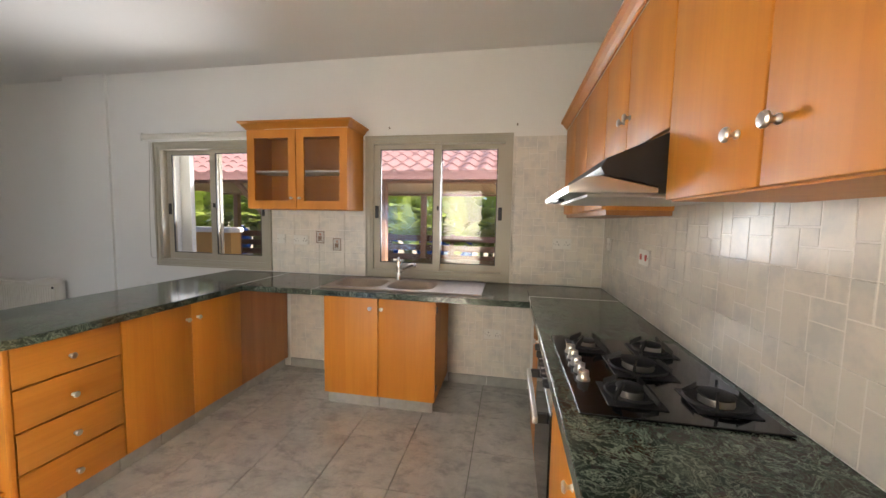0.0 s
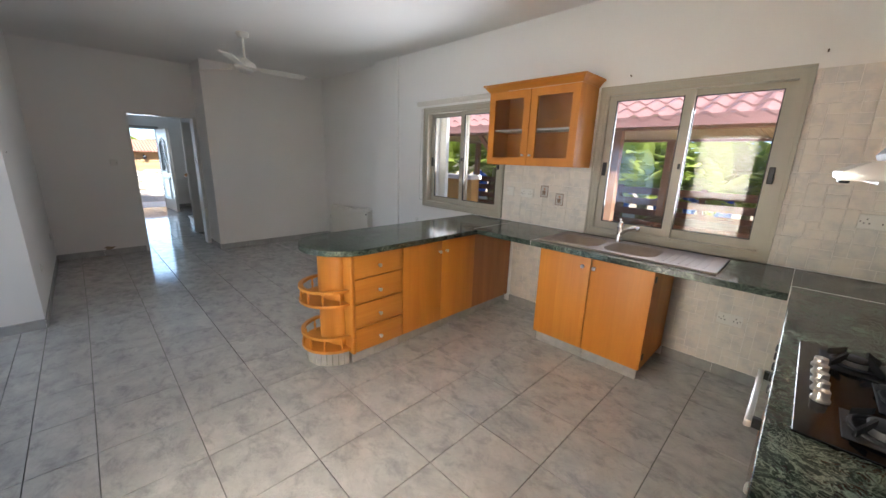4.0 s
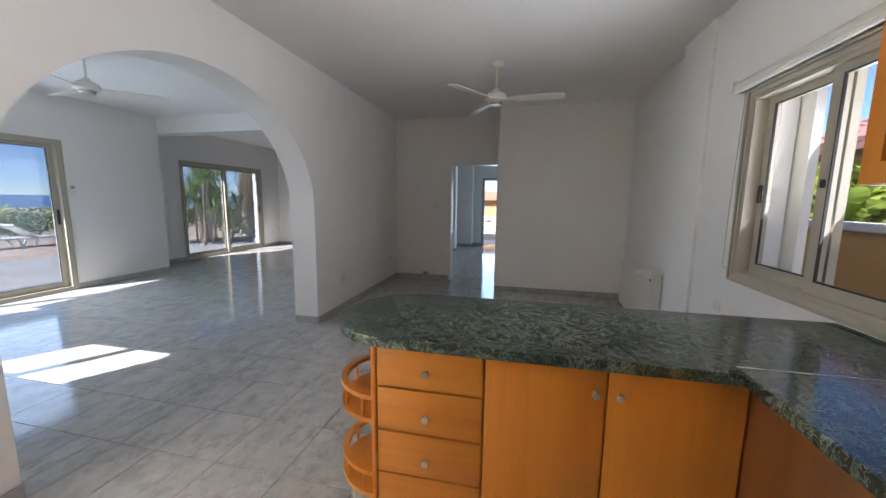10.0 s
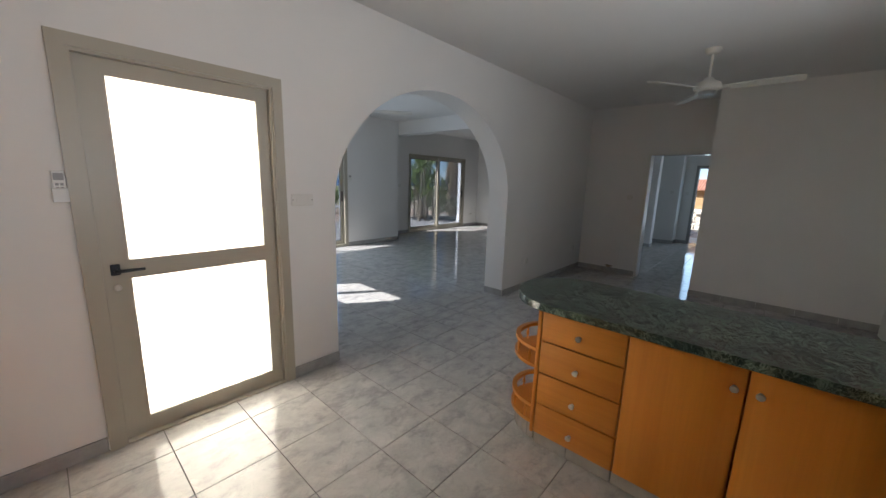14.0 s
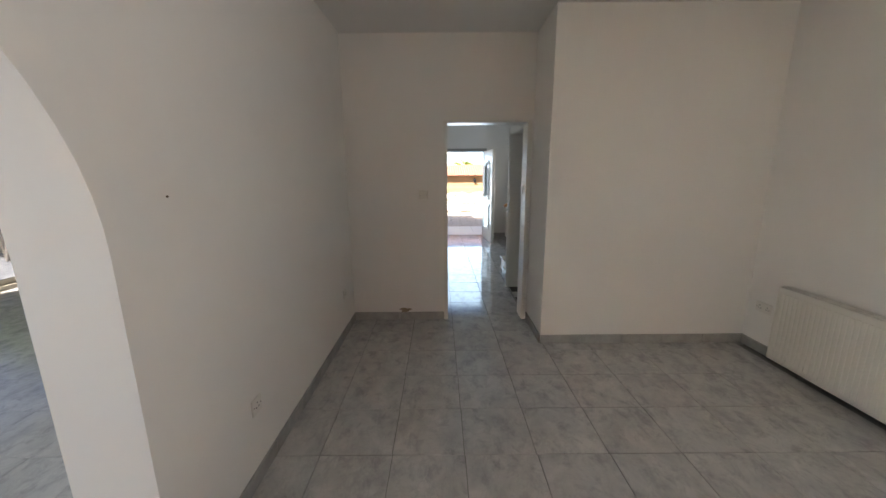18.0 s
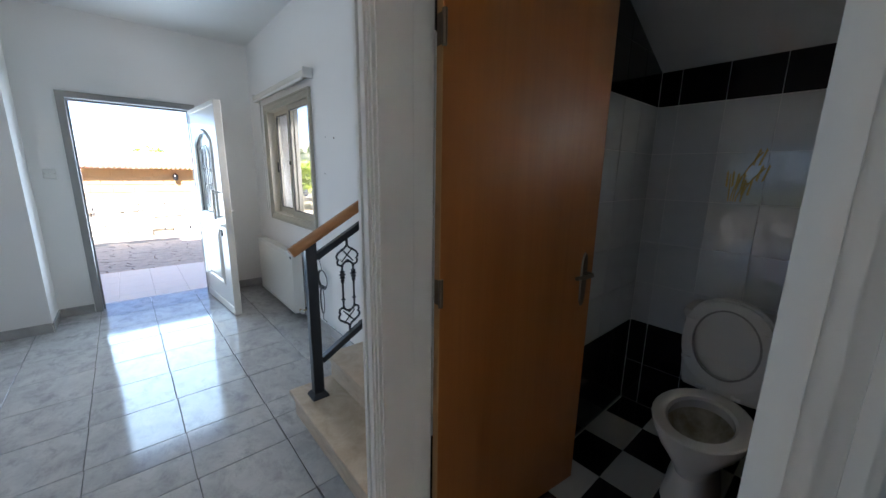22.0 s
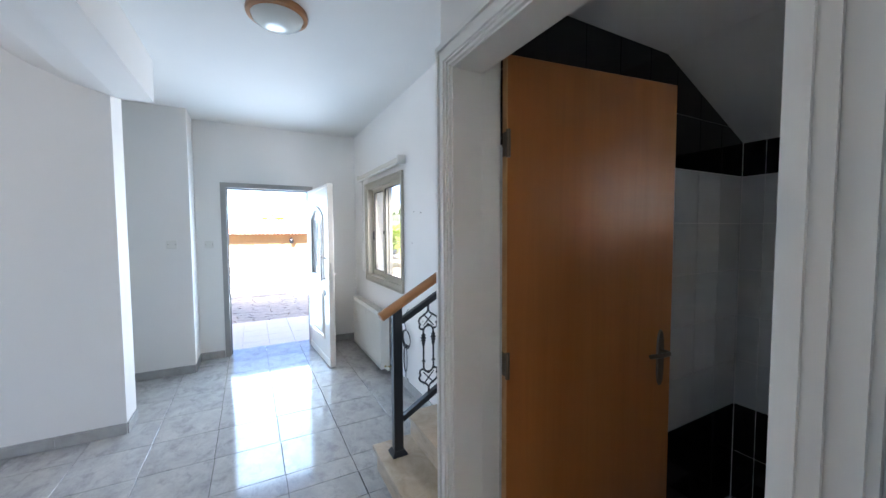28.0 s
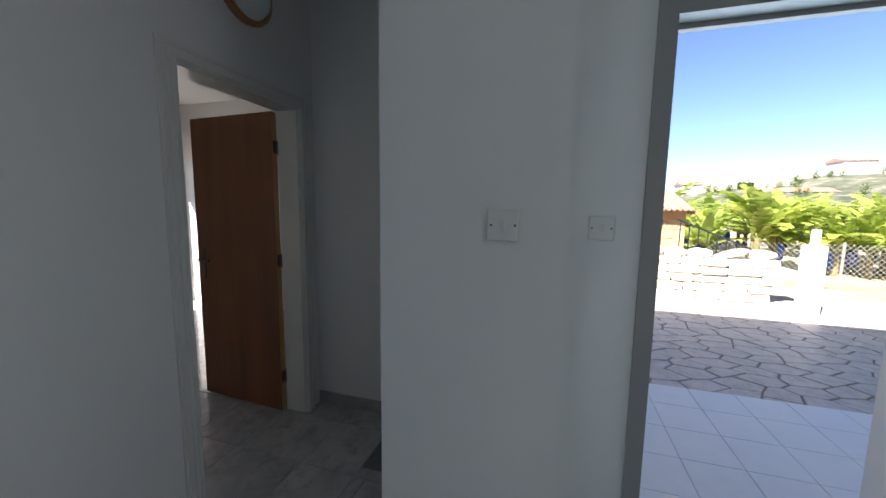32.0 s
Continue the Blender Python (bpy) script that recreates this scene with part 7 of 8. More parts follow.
solid("veranda_column", box(B(), -12.40, 1.56, -0.033, -12.06, 1.86, 3.05), M["white_render"], "white rendered veranda column", "column")
solid("veranda_slab", box(B(), -13.1, -0.3, 2.98, XF - 0.25, 3.4, 3.055), M["white_render"], "white rendered veranda slab", "canopy")


def stamped():
    """Random flagstones: a jittered hexagon lattice, each stone bevelled and a little uneven."""
    rnd = random.Random(5)
    k = Nodes("stamped_stone_paving")
    r = k.random()
    isl = k.geo.outputs["Random Per Island"]
    c = k.ramp(isl, (0.0, (0.54, 0.46, 0.385)), (0.5, (0.62, 0.53, 0.45)), (1.0, (0.69, 0.61, 0.53)))
    c = k.mix(k.math("MULTIPLY", k.ramp(k.noise(11, 6, 0.7), (0.40, (0, 0, 0)), (0.68, (1, 1, 1))), 0.7), c, (0.36, 0.31, 0.26))
    k.set(Base_Color=c, Roughness=0.5)
    mat = k.bump(k.noise(18, 5), 0.35, 0.01).m
    base = solid("paving", box(B(), -16.9, -4.0, GZ - 0.3, -13.5, 9.0, GZ - 0.012), paint("paving_joint", (0.30, 0.235, 0.18), 0.9), "joint bed of the stamped stone paving", "paving", kind="structure")
    w, h = 0.24, 0.30
    node = {}

    def corner(i, j, k_):
        key = (i, j, k_)
        if key not in node:
            node[key] = (rnd.uniform(-0.045, 0.045), rnd.uniform(-0.075, 0.075))
        return node[key]

    rest = B()
    count = 0
    for j in range(-14, 31):
        for i in range(0, 15):
            cx_ = -13.7 - i * w - (w / 2 if j % 2 else 0)
            cy_ = 0.0 + j * h
            if cx_ < -16.85:
                continue
            pts = []
            for k_ in range(6):
                a = math.pi / 3 * k_ + math.pi / 6
                px, py = cx_ + w / math.sqrt(3) * math.cos(a), cy_ + h * 0.645 * math.sin(a)
                kx, ky = round(px / 0.05), round(py / 0.05)
                dx, dy = corner(kx, ky, 0)
                pts.append((min(px + dx, -13.51), py + dy))
            mx, my = sum(p[0] for p in pts) / 6, sum(p[1] for p in pts) / 6
            pts = [(mx + (x - mx) * 0.965, my + (y - my) * 0.972) for x, y in pts]
            if -0.2 < my < 3.6 and count < 290:
                count += 1
                part("flagstone", prism(B(), pts, GZ - 0.0118, GZ + rnd.uniform(-0.002, 0.004), "z", 0.006), mat, base)
            else:
                prism(rest, pts, GZ - 0.0118, GZ + 0.002)
    ob = part("flagstones_beyond", rest, mat, base)
    tagged(ob, "stamped stone paving beyond", kind="stuff")


stamped()
solid("drive", box(B(), -18.6, -6, GZ - 0.3, -16.9, 12, GZ - 0.004), M["pale_paving"], "pale sunlit concrete drive", "road", kind="structure")


def stone_wall():
    rnd = random.Random(3)
    root = thing("stone_wall", (-17.9, 1.5, GZ), "low dry limestone boundary wall", "stone wall")
    for row in range(5):
        y = -2.6 + (0.2 if row % 2 else 0)
        while y < 3.75:
            w = rnd.uniform(0.28, 0.55)
            z = GZ + row * 0.15
            bm = box(B(), -18.15 + rnd.uniform(-0.03, 0.03), y, z, -17.75 + rnd.uniform(-0.05, 0.05), y + w - 0.015, z + rnd.uniform(0.135, 0.148), 0.03, 2)
            for v in bm.verts:
                v.co += Vector((rnd.uniform(-0.012, 0.012), rnd.uniform(-0.012, 0.012), 0))
            part("stone", bm, M["limestone"], root)
            y += w
    y = 0.6
    while y < 3.5:
        w = rnd.uniform(0.35, 0.6)
        bm = B()
        bmesh.ops.create_icosphere(bm, subdivisions=2, radius=0.5)
        bm.transform(Matrix.Translation((-17.95, y + w / 2, GZ + 0.80)) @ Matrix.Rotation(rnd.uniform(-0.3, 0.3), 4, "X") @ Matrix.Diagonal((0.42, w, rnd.uniform(0.14, 0.2), 1)))
        for v in bm.verts:
            v.co += noise.noise_vector(v.co * 5) * 0.035
        part("cap_stone", bm, M["limestone"], root)
        y += w * 0.92
    solid("gate_pillar", box(B(), -17.10, 3.70, GZ - 0.05, -16.9, 3.93, 0.95, 0.015), M["white_render"], "white rendered gate pillar", "pillar")
    solid("gate_post", box(B(), -17.04, 3.77, 0.95, -16.96, 3.86, 1.18, 0.01), M["white_render"], "short white post on the gate pillar", "post")
    g = thing("wall_railing", (-18.6, 3.0, GZ - 0.06), "black iron railing on the stone wall", "railing")
    for i in range(8):
        y = 2.55 + i * 0.16
        part("baluster", rod(B(), (-18.6, y, GZ - 0.06), (-18.6, y, 1.22 - i * 0.07), 0.012, 6), M["iron"], g)
    part("rail", bar(B(), (-18.6, 2.5, 1.25), (-18.6, 3.75, 0.72), 0.03, 0.03), M["iron"], g)


stone_wall()


def shed():
    root = thing("shed", (-21, 0, GZ), "ochre block shed with salmon corrugated roof", "shed")
    part("wall", box(B(), -22.5, -4.5, GZ - 0.3, -19.5, 2.9, 1.42), M["shed_block"], root)
    for r_ in range(4):
        for c in range(16):
            y = 2.9 - (c + 1) * 0.42 + (0.21 if r_ % 2 else 0)
            if y + 0.41 > 2.9:
                continue
            part("block", box(B(), -19.5, y, 0.62 + r_ * 0.20, -19.484, y + 0.405, 0.62 + r_ * 0.20 + 0.186, 0.004), M["shed_block"], root)
    part("base_render", box(B(), -19.5, -4.5, GZ, -19.485, 2.9, 0.60), M["white_render"], root)
    bm = B()
    n = 74
    for s in range(n):
        y0, y1 = -4.7 + s * 0.104, -4.7 + (s + 1) * 0.104
        for a, b, za, zb in ((y0, y0 + 0.052, 0.0, 0.03), (y0 + 0.052, y1, 0.03, 0.0)):
            bm.faces.new([bm.verts.new(p) for p in ((-19.2, a, 1.43 + za), (-19.2, b, 1.43 + zb), (-21.0, b, 1.92 + zb), (-21.0, a, 1.92 + za))])
            bm.faces.new([bm.verts.new(p) for p in ((-19.2, a, 1.41 + za), (-21.0, a, 1.90 + za), (-21.0, b, 1.90 + zb), (-19.2, b, 1.41 + zb))])
    part("roof", bm, M["salmon_sheet"], root, "salmon corrugated roof sheets")
    part("roof_edge", box(B(), -21.0, 2.98, 1.36, -19.2, 3.03, 1.42), M["salmon_sheet"], root)
    lamp = part("wall_lamp", lathe(B(), [(0.0, 0.0), (0.05, 0.0), (0.07, 0.12), (0.05, 0.16), (0.0, 0.19)], (-19.40, 1.9, 1.12), "z", 10), M["iron"], root, "black wall lantern")
    part("lamp_arm", rod(B(), (-19.5, 1.9, 1.32), (-19.40, 1.9, 1.31), 0.012, 6), M["iron"], lamp)


shed()


def leaf_material(name, a, b):
    k = Nodes(name)
    isl = k.geo.outputs["Random Per Island"]
    c = k.ramp(isl, (0.0, a), (0.6, b), (1.0, tuple(x * 1.35 for x in b)))
    c = k.mix(k.math("MULTIPLY", k.noise(6, 4), 0.2), c, tuple(x * 0.7 for x in a))
    k.t.nodes.remove(k.b)
    d = k.n("BsdfPrincipled", Base_Color=c, Roughness=0.45)
    t = k.n("BsdfTranslucent", Color=c)
    mx = k.n("MixShader", Fac=0.5)
    k.t.links.new(d.outputs[0], mx.inputs[1])
    k.t.links.new(t.outputs[0], mx.inputs[2])
    k.t.links.new(mx.outputs[0], k.t.nodes["Material Output"].inputs[0])
    return k.m


M["palm_bark"] = stone("palm_bark", (0.26, 0.20, 0.14), (0.42, 0.35, 0.26))
M["banana_leaf"] = leaf_material("banana_leaf", (0.19, 0.29, 0.05), (0.40, 0.47, 0.10))
M["palm_leaf"] = leaf_material("palm_leaf", (0.12, 0.19, 0.045), (0.25, 0.33, 0.09))
M["bush_leaf"] = leaf_material("bush_leaf", (0.05, 0.10, 0.02), (0.11, 0.19, 0.045))
M["stem"] = paint("green_brown_stem", (0.20, 0.18, 0.07), 0.7, 30, 0.3, 0.3)


def banana_mesh(seed, height, leaves=24):
    rnd = random.Random(seed)
    bm = B()
    for n in range(leaves):
        az = n * 2.4 + rnd.uniform(-0.4, 0.4)
        up = rnd.uniform(0.55, 1.45)
        L = rnd.uniform(1.2, 2.0)
        W = rnd.uniform(0.13, 0.23)
        d = Vector((math.cos(az), math.sin(az), 0))
        side = Vector((-math.sin(az), math.cos(az), 0))
        p = Vector((0, 0, height * rnd.uniform(0.62, 1.0)))
        ang = up
        seg = 16
        rib = bm.verts.new(p)
        edge = {}
        droop = rnd.uniform(-0.05, 0.4)
        for i in range(seg):
            dr = d * math.cos(ang) + Vector((0, 0, math.sin(ang)))
            nrm = Vector((0, 0, 1)) * math.cos(ang) - d * math.sin(ang)
            q = p + dr * (L / seg)
            nxt = bm.verts.new(q)
            w = W * math.sin(math.pi * min(1, 0.10 + (i + 1) / seg * 0.88)) ** 0.55
            # most of the blade is whole; some strips are torn free and hang their own way
            for sd in (-1, 1):
                torn = rnd.random() < 0.34
                tip = side * sd * w + nrm * w * (droop + rnd.uniform(-0.06, 0.06) - (0.35 if torn else 0.0)) + dr * w * 0.22
                near = edge.get(sd)
                if torn or near is None:
                    near = bm.verts.new(p + (q - p) * (0.14 if torn else 0.0) + tip * 0.96)
                far_ = bm.verts.new(q + tip)
                bm.faces.new((rib, nxt, far_, near))
                edge[sd] = None if torn else far_
            rib, p = nxt, q
            ang -= rnd.uniform(0.03, 0.10)
    me = mesh_of("crown", bm, M["banana_leaf"])
    tb = lathe(B(), [(0.10, -0.4), (0.095, 0.3), (0.07, height * 0.75), (0.05, height), (0.0, height + 0.02)], (0, 0, 0), "z", 9)
    tr = mesh_of("trunk", tb, M["stem"])
    return me, tr


kinds = [banana_mesh(s, h) for s, h in ((1, 1.25), (2, 1.5), (3, 1.1), (4, 1.7))]
bag = mesh_of("fruit_bag", lathe(B(), [(0.0, 0.0), (0.10, 0.02), (0.15, 0.2), (0.16, 0.42), (0.12, 0.58), (0.04, 0.66), (0.0, 0.67)], (0, 0, 0), "z", 10), M["blue_bag"])
rb_ = random.Random(11)


def banana(x, y, z, s, with_bag):
    me, tr = kinds[rb_.randrange(4)]
    root = thing("banana_plant", (x, y, z), "banana plant with broad arching leaves" + (" and blue-bagged fruit" if with_bag else ""), "plant", group="banana plants")
    root.rotation_euler = (0, 0, rb_.uniform(0, 6.3))
    root.scale = (s, s, s)
    for nm, m in (("trunk", tr), ("crown", me)):
        o = new(nm, m)
        o.parent = root
    if with_bag:
        o = new("fruit_bag", bag)
        o.parent = root
        o.location = (0.34, 0.16, 0.42)
        tagged(o, "blue plastic fruit bag")


for i in range(46):
    banana(-24.0 - rb_.uniform(0, 7), 2.2 + i * 0.36 + rb_.uniform(-0.3, 0.3), GZ - 0.25, rb_.uniform(0.8, 1.1), i % 2 == 0)
for i in range(18):
    banana(-21.6 - rb_.uniform(0, 1.5), 4.7 + i * 0.55 + rb_.uniform(-0.3, 0.3), GZ - 0.25, rb_.uniform(0.75, 1.0), i % 2 == 0)
for i in range(32):
    banana(-9.5 + i * 0.40 + rb_.uniform(-0.25, 0.25), 9.6 + rb_.uniform(0, 2.6), GZ - 0.1, rb_.uniform(0.95, 1.3), i % 2 == 0)
for i in range(16):
    banana(-16 + i * 0.8, -17.5 - rb_.uniform(0, 4), GZ - 0.1, rb_.uniform(0.40, 0.50), False)


def mesh_fence():
    root = thing("wire_fence", (-20.4, 7, GZ), "galvanised chain-link fence on posts", "fence")
    for i in range(9):
        part("post", rod(B(), (-20.0 + i * 0.1, 4.3 + i * 1.6, GZ - 0.1), (-20.0 + i * 0.1, 4.3 + i * 1.6, 0.82), 0.025, 8), M["alu_dark"], root)
    bm = B()
    for i in range(140):
        y = 4.3 + i * 0.1
        x = -20.0 + (y - 4.3) / 16
        for s in (1, -1):
            bar(bm, (x, y, GZ), (x, y + s * 0.9, 0.78), 0.006, 0.006, (1, 0, 0))
    ob = part("mesh", bm, M["alu_dark"], root)
    tagged(ob, "woven wire mesh", kind="stuff")


mesh_fence()


def slope(x, y):
    """Height of the hillside."""
    j = (-95 - x) / 14
    rise = max(0.0, (y + 2) / 60)
    h = (1.5 + 9.5 * min(1.4, rise) + 2.2 * noise.noise(Vector((y * 0.05, j * 0.3, 2.0)))) * math.sin(max(0.0, min(1.0, j / 6)) * math.pi / 2)
    return GZ - 0.3 + max(h, 0)


def hills():
    bm = B()
    nx, ny = 46, 10
    grid = []
    for i in range(nx):
        row = []
        y = -40 + i * 5.2
        for j in range(ny):
            x = -95 - j * 14
            row.append(bm.verts.new((x, y, slope(x, y))))
        grid.append(row)
    for a, b in zip(grid, grid[1:]):
        for j in range(ny - 1):
            bm.faces.new((a[j], a[j + 1], b[j + 1], b[j]))
    k = Nodes("scrub_hillside")
    c = k.ramp(k.noise(0.16, 6, 0.7), (0.36, (0.26, 0.235, 0.185)), (0.46, (0.12, 0.125, 0.075)), (0.6, (0.05, 0.065, 0.035)))
    k.set(Base_Color=c, Roughness=0.95)
    solid("hillside", bm, k.m, "scrub-covered hillside with scattered villas", "hill", kind="structure", smooth=True)
    rnd = random.Random(21)
    spots = [(-158, 63.5, 12.0, 6.5, 4.3, False), (-158, 86, 14.8, 8.5, 2.9, True), (-130, 52.2, 5.7, 17.2, 1.1, True), (-150, 51, 10.6, 5, 1.5, False), (-150, 57, 10.9, 3.5, 1.2, False), (-165, 76, 14.6, 5, 1.9, False), (-150, 40, 8.6, 6, 1.4, True)]
    for x, y, z, w, h, tiled in spots:
        v = thing("villa", (x, y, z), "distant white hillside villa with " + ("terracotta" if tiled else "flat") + " roof", "house", group="hillside villas")
        part("wall", box(B(), x, y, z - 2.5, x - 8, y + w, z + h), M["white_render"], v)
        if tiled:
            part("roof", prism(B(), [(x + 0.6, z + h), (x - 8.6, z + h), (x - 4, z + h + 1.3)], y - 0.5, y + w + 0.5, "y"), M["salmon_sheet"], v)
        else:
            part("roof", box(B(), x + 0.2, y - 0.2, z + h, x - 8.2, y + w + 0.2, z + h + 0.25), M["white_render"], v)
        part("terrace_wall", box(B(), x + 2.2, y - 2.5, z - 3.4, x + 1.9, y + w + 3.0, z - 0.1), M["limestone"], v, "pale stone terrace wall")
        for _ in range(5):
            sx, sy = x + rnd.uniform(2.5, 9), y + rnd.uniform(-6, w + 8)
            bush("hill_shrub", sx, sy, slope(sx, sy) - 0.2, rnd.uniform(0.9, 1.5), rnd.uniform(1.6, 3.2), 9, M["bush_leaf"], "dark shrub on the villa hillside", 160)
        for c in range(int(w // 2.2)):
            for r_ in range(2 if h > 4 else 1):
                part("window", box(B(), x, y + 0.7 + c * 2.2, z + 0.3 + r_ * 2.2, x + 0.06, y + 1.7 + c * 2.2, z + min(h - 0.15, 1.5) + r_ * 2.2), M["alu_dark"], v)



def bush(name, x, y, z, r, h, seed, mat, label, n=420):
    rnd = random.Random(seed)
    root = thing(name, (x, y, z), label, "bush")
    bm = B()
    for _ in range(n):
        a, u = rnd.uniform(0, 6.283), rnd.random()
        rr = r * math.sqrt(rnd.random()) * (0.65 + 0.35 * math.sin(a * 3 + seed))
        p = Vector((x + rr * math.cos(a), y + rr * math.sin(a), z + h * (0.12 + 0.88 * u * (1 - 0.5 * (rr / r) ** 2))))
        d = Vector((rnd.uniform(-1, 1), rnd.uniform(-1, 1), rnd.uniform(-0.3, 1))).normalized()
        s = d.orthogonal().normalized()
        u_ = min(h, 2.2)
        L, W = rnd.uniform(0.10, 0.20) * u_, rnd.uniform(0.03, 0.06) * u_
        bm.faces.new([bm.verts.new(q_) for q_ in (p, p + d * L * 0.5 + s * W, p + d * L, p + d * L * 0.5 - s * W)])
    part("leaves", bm, mat, root)
    bm = B()
    for i in range(5):
        a = i * 1.3
        rod(bm, (x, y, z - 0.1), (x + r * 0.4 * math.cos(a), y + r * 0.4 * math.sin(a), z + h * 0.7), 0.03, 6, 0.01)
    part("branches", bm, M["stem"], root)


hills()


def palm_clump(x, y, seed, h):
    """Slender stems with rosettes of sword leaves."""
    rnd = random.Random(seed)
    root = thing("yucca", (x, y, GZ), "clump of tall yucca stems with sword leaves", "tree")
    for s in range(11):
        bx, by = x + rnd.uniform(-0.7, 0.7), y + rnd.uniform(-0.5, 0.5)
        hh = h * rnd.uniform(0.45, 1.0)
        tx, ty = bx + rnd.uniform(-0.4, 0.4), by + rnd.uniform(-0.3, 0.3)
        part("trunk", tube(B(), [(bx, by, GZ - 0.1), (bx + (tx - bx) * 0.4, by, GZ + hh * 0.5), (tx, ty, GZ + hh)], 0.032, 7), M["palm_bark"], root)
        bm = B()
        for i in range(60):
            az, el = rnd.uniform(0, 6.283), rnd.uniform(-0.5, 1.4)
            d = Vector((math.cos(az) * math.cos(el), math.sin(az) * math.cos(el), math.sin(el)))
            sd = d.cross(Vector((0, 0, 1))).normalized() * 0.022
            L = rnd.uniform(0.45, 0.75)
            p = Vector((tx, ty, GZ + hh))
            m = p + d * L * 0.6
            e = p + d * L + Vector((0, 0, -0.1 * L))
            bm.faces.new([bm.verts.new(q_) for q_ in (p - sd, m - sd, m + sd, p + sd)])
            bm.faces.new([bm.verts.new(q_) for q_ in (m - sd, e, m + sd)])
        part("crown", bm, M["palm_leaf"], root)


# south: terrace, pool, loungers, planting
solid("terrace", box(B(), -14, -9.9, GZ - 0.3, 1.5, -5.85, GZ), M["pale_paving"], "pale concrete terrace", "paving", kind="structure")
solid("terrace_near", box(B(), XJ, -5.85, GZ - 0.3, 1.5, -5.13, GZ), M["pale_paving"], "pale concrete terrace beside the patio door", "paving", kind="structure")
solid("pool_deck", box(B(), -14, -14.5, GZ - 0.3, -5.6, -9.9, GZ - 0.004), M["beige_paving"], "beige paved pool deck", "paving", kind="structure")
pool = thing("swimming_pool", (-3, -12, GZ), "rectangular swimming pool with pale coping", "pool")
part("basin", box(B(), -5.6, -14.5, GZ - 0.3, 1.5, -9.9, GZ - 0.15), M["pale_paving"], pool)
part("coping", box(B(), -5.6, -10.2, GZ - 0.15, 1.5, -9.9, GZ + 0.02, 0.01), M["pale_paving"], pool)
part("coping", box(B(), -5.6, -14.5, GZ - 0.15, -5.25, -10.2, GZ + 0.02, 0.01), M["pale_paving"], pool)
part("water", box(B(), -5.25, -14.5, GZ - 0.14, 1.5, -10.2, GZ - 0.05), glazed("pool_water", (0.03, 0.24, 0.55), 0.06, 0.2), pool, "blue pool water")
for lx in (-7.3, -8.9):
    lg = thing("sun_lounger", (lx, -12.9, GZ), "white plastic sun lounger by the pool", "lounger", group="loungers by the pool")
    part("frame", box(B(), lx - 0.9, -13.2, GZ + 0.26, lx + 0.5, -12.6, GZ + 0.30, 0.01), M["white_plastic"], lg)
    bm = B()
    bar(bm, (lx + 0.5, -12.9, GZ + 0.29), (lx + 1.05, -12.9, GZ + 0.68), 0.6, 0.04)
    part("backrest", bm, M["white_plastic"], lg)
    for dx in (-0.75, 0.6):
        for dy in (-13.15, -12.65):
            bm = B()
            bar(bm, (lx + dx, dy, GZ), (lx + dx + (0.12 if dx < 0 else -0.12), dy, GZ + 0.27), 0.05, 0.05, (0, 1, 0))
            part("leg", bm, M["white_plastic"], lg)


def shaggy_palm(x, y, h):
    """A palm whose trunk wears a skirt of dead fronds, with an arching crown."""
    rnd = random.Random(14)
    root = thing("palm_tree", (x, y, GZ), "palm tree with a shaggy brown trunk", "tree")
    part("trunk", lathe(B(), [(0.30, -0.1), (0.26, 0.4), (0.22, 1.2), (0.20, h), (0.0, h + 0.1)], (x, y, GZ), "z", 12), M["palm_bark"], root)
    bm = B()
    for i in range(620):
        a, u = rnd.uniform(0, 6.283), rnd.random()
        z = GZ + 1.15 + (h - 1.0) * u
        d = Vector((math.cos(a), math.sin(a), 0))
        t_ = Vector((-d.y, d.x, 0)) * rnd.uniform(0.015, 0.035)
        p = Vector((x, y, z)) + d * (0.20 + 0.12 * u)
        q = p + d * rnd.uniform(0.04, 0.20) - Vector((0, 0, rnd.uniform(0.18, 0.42)))
        bm.faces.new([bm.verts.new(c) for c in (p - t_, p + t_, q + t_ * 0.3, q - t_ * 0.3)])
    part("dead_fronds", bm, paint("dry_frond", (0.30, 0.21, 0.12), 0.9, 60, 0.4, 0.4), root, "dry brown fronds hanging down")
    bm = B()
    for i in range(20):
        a, up = i * 2.4, rnd.uniform(0.1, 1.2)
        d = Vector((math.cos(a), math.sin(a), 0))
        side = Vector((-d.y, d.x, 0))
        p, ang = Vector((x, y, GZ + h)), up
        for j in range(14):
            dr = d * math.cos(ang) + Vector((0, 0, math.sin(ang)))
            q = p + dr * 0.13
            for sd in (-1, 1):
                tip = q + (side * sd + dr * 0.5 - Vector((0, 0, 0.25))) * 0.38 * math.sin(0.25 + 2.7 * j / 14)
                bm.faces.new([bm.verts.new(c) for c in (p, p + dr * 0.03, tip)])
            bm.faces.new([bm.verts.new(c) for c in (p - side * 0.012, p + side * 0.012, q + side * 0.010, q - side * 0.010)])
            p, ang = q, ang - 0.13
    part("crown", bm, M["palm_leaf"], root)


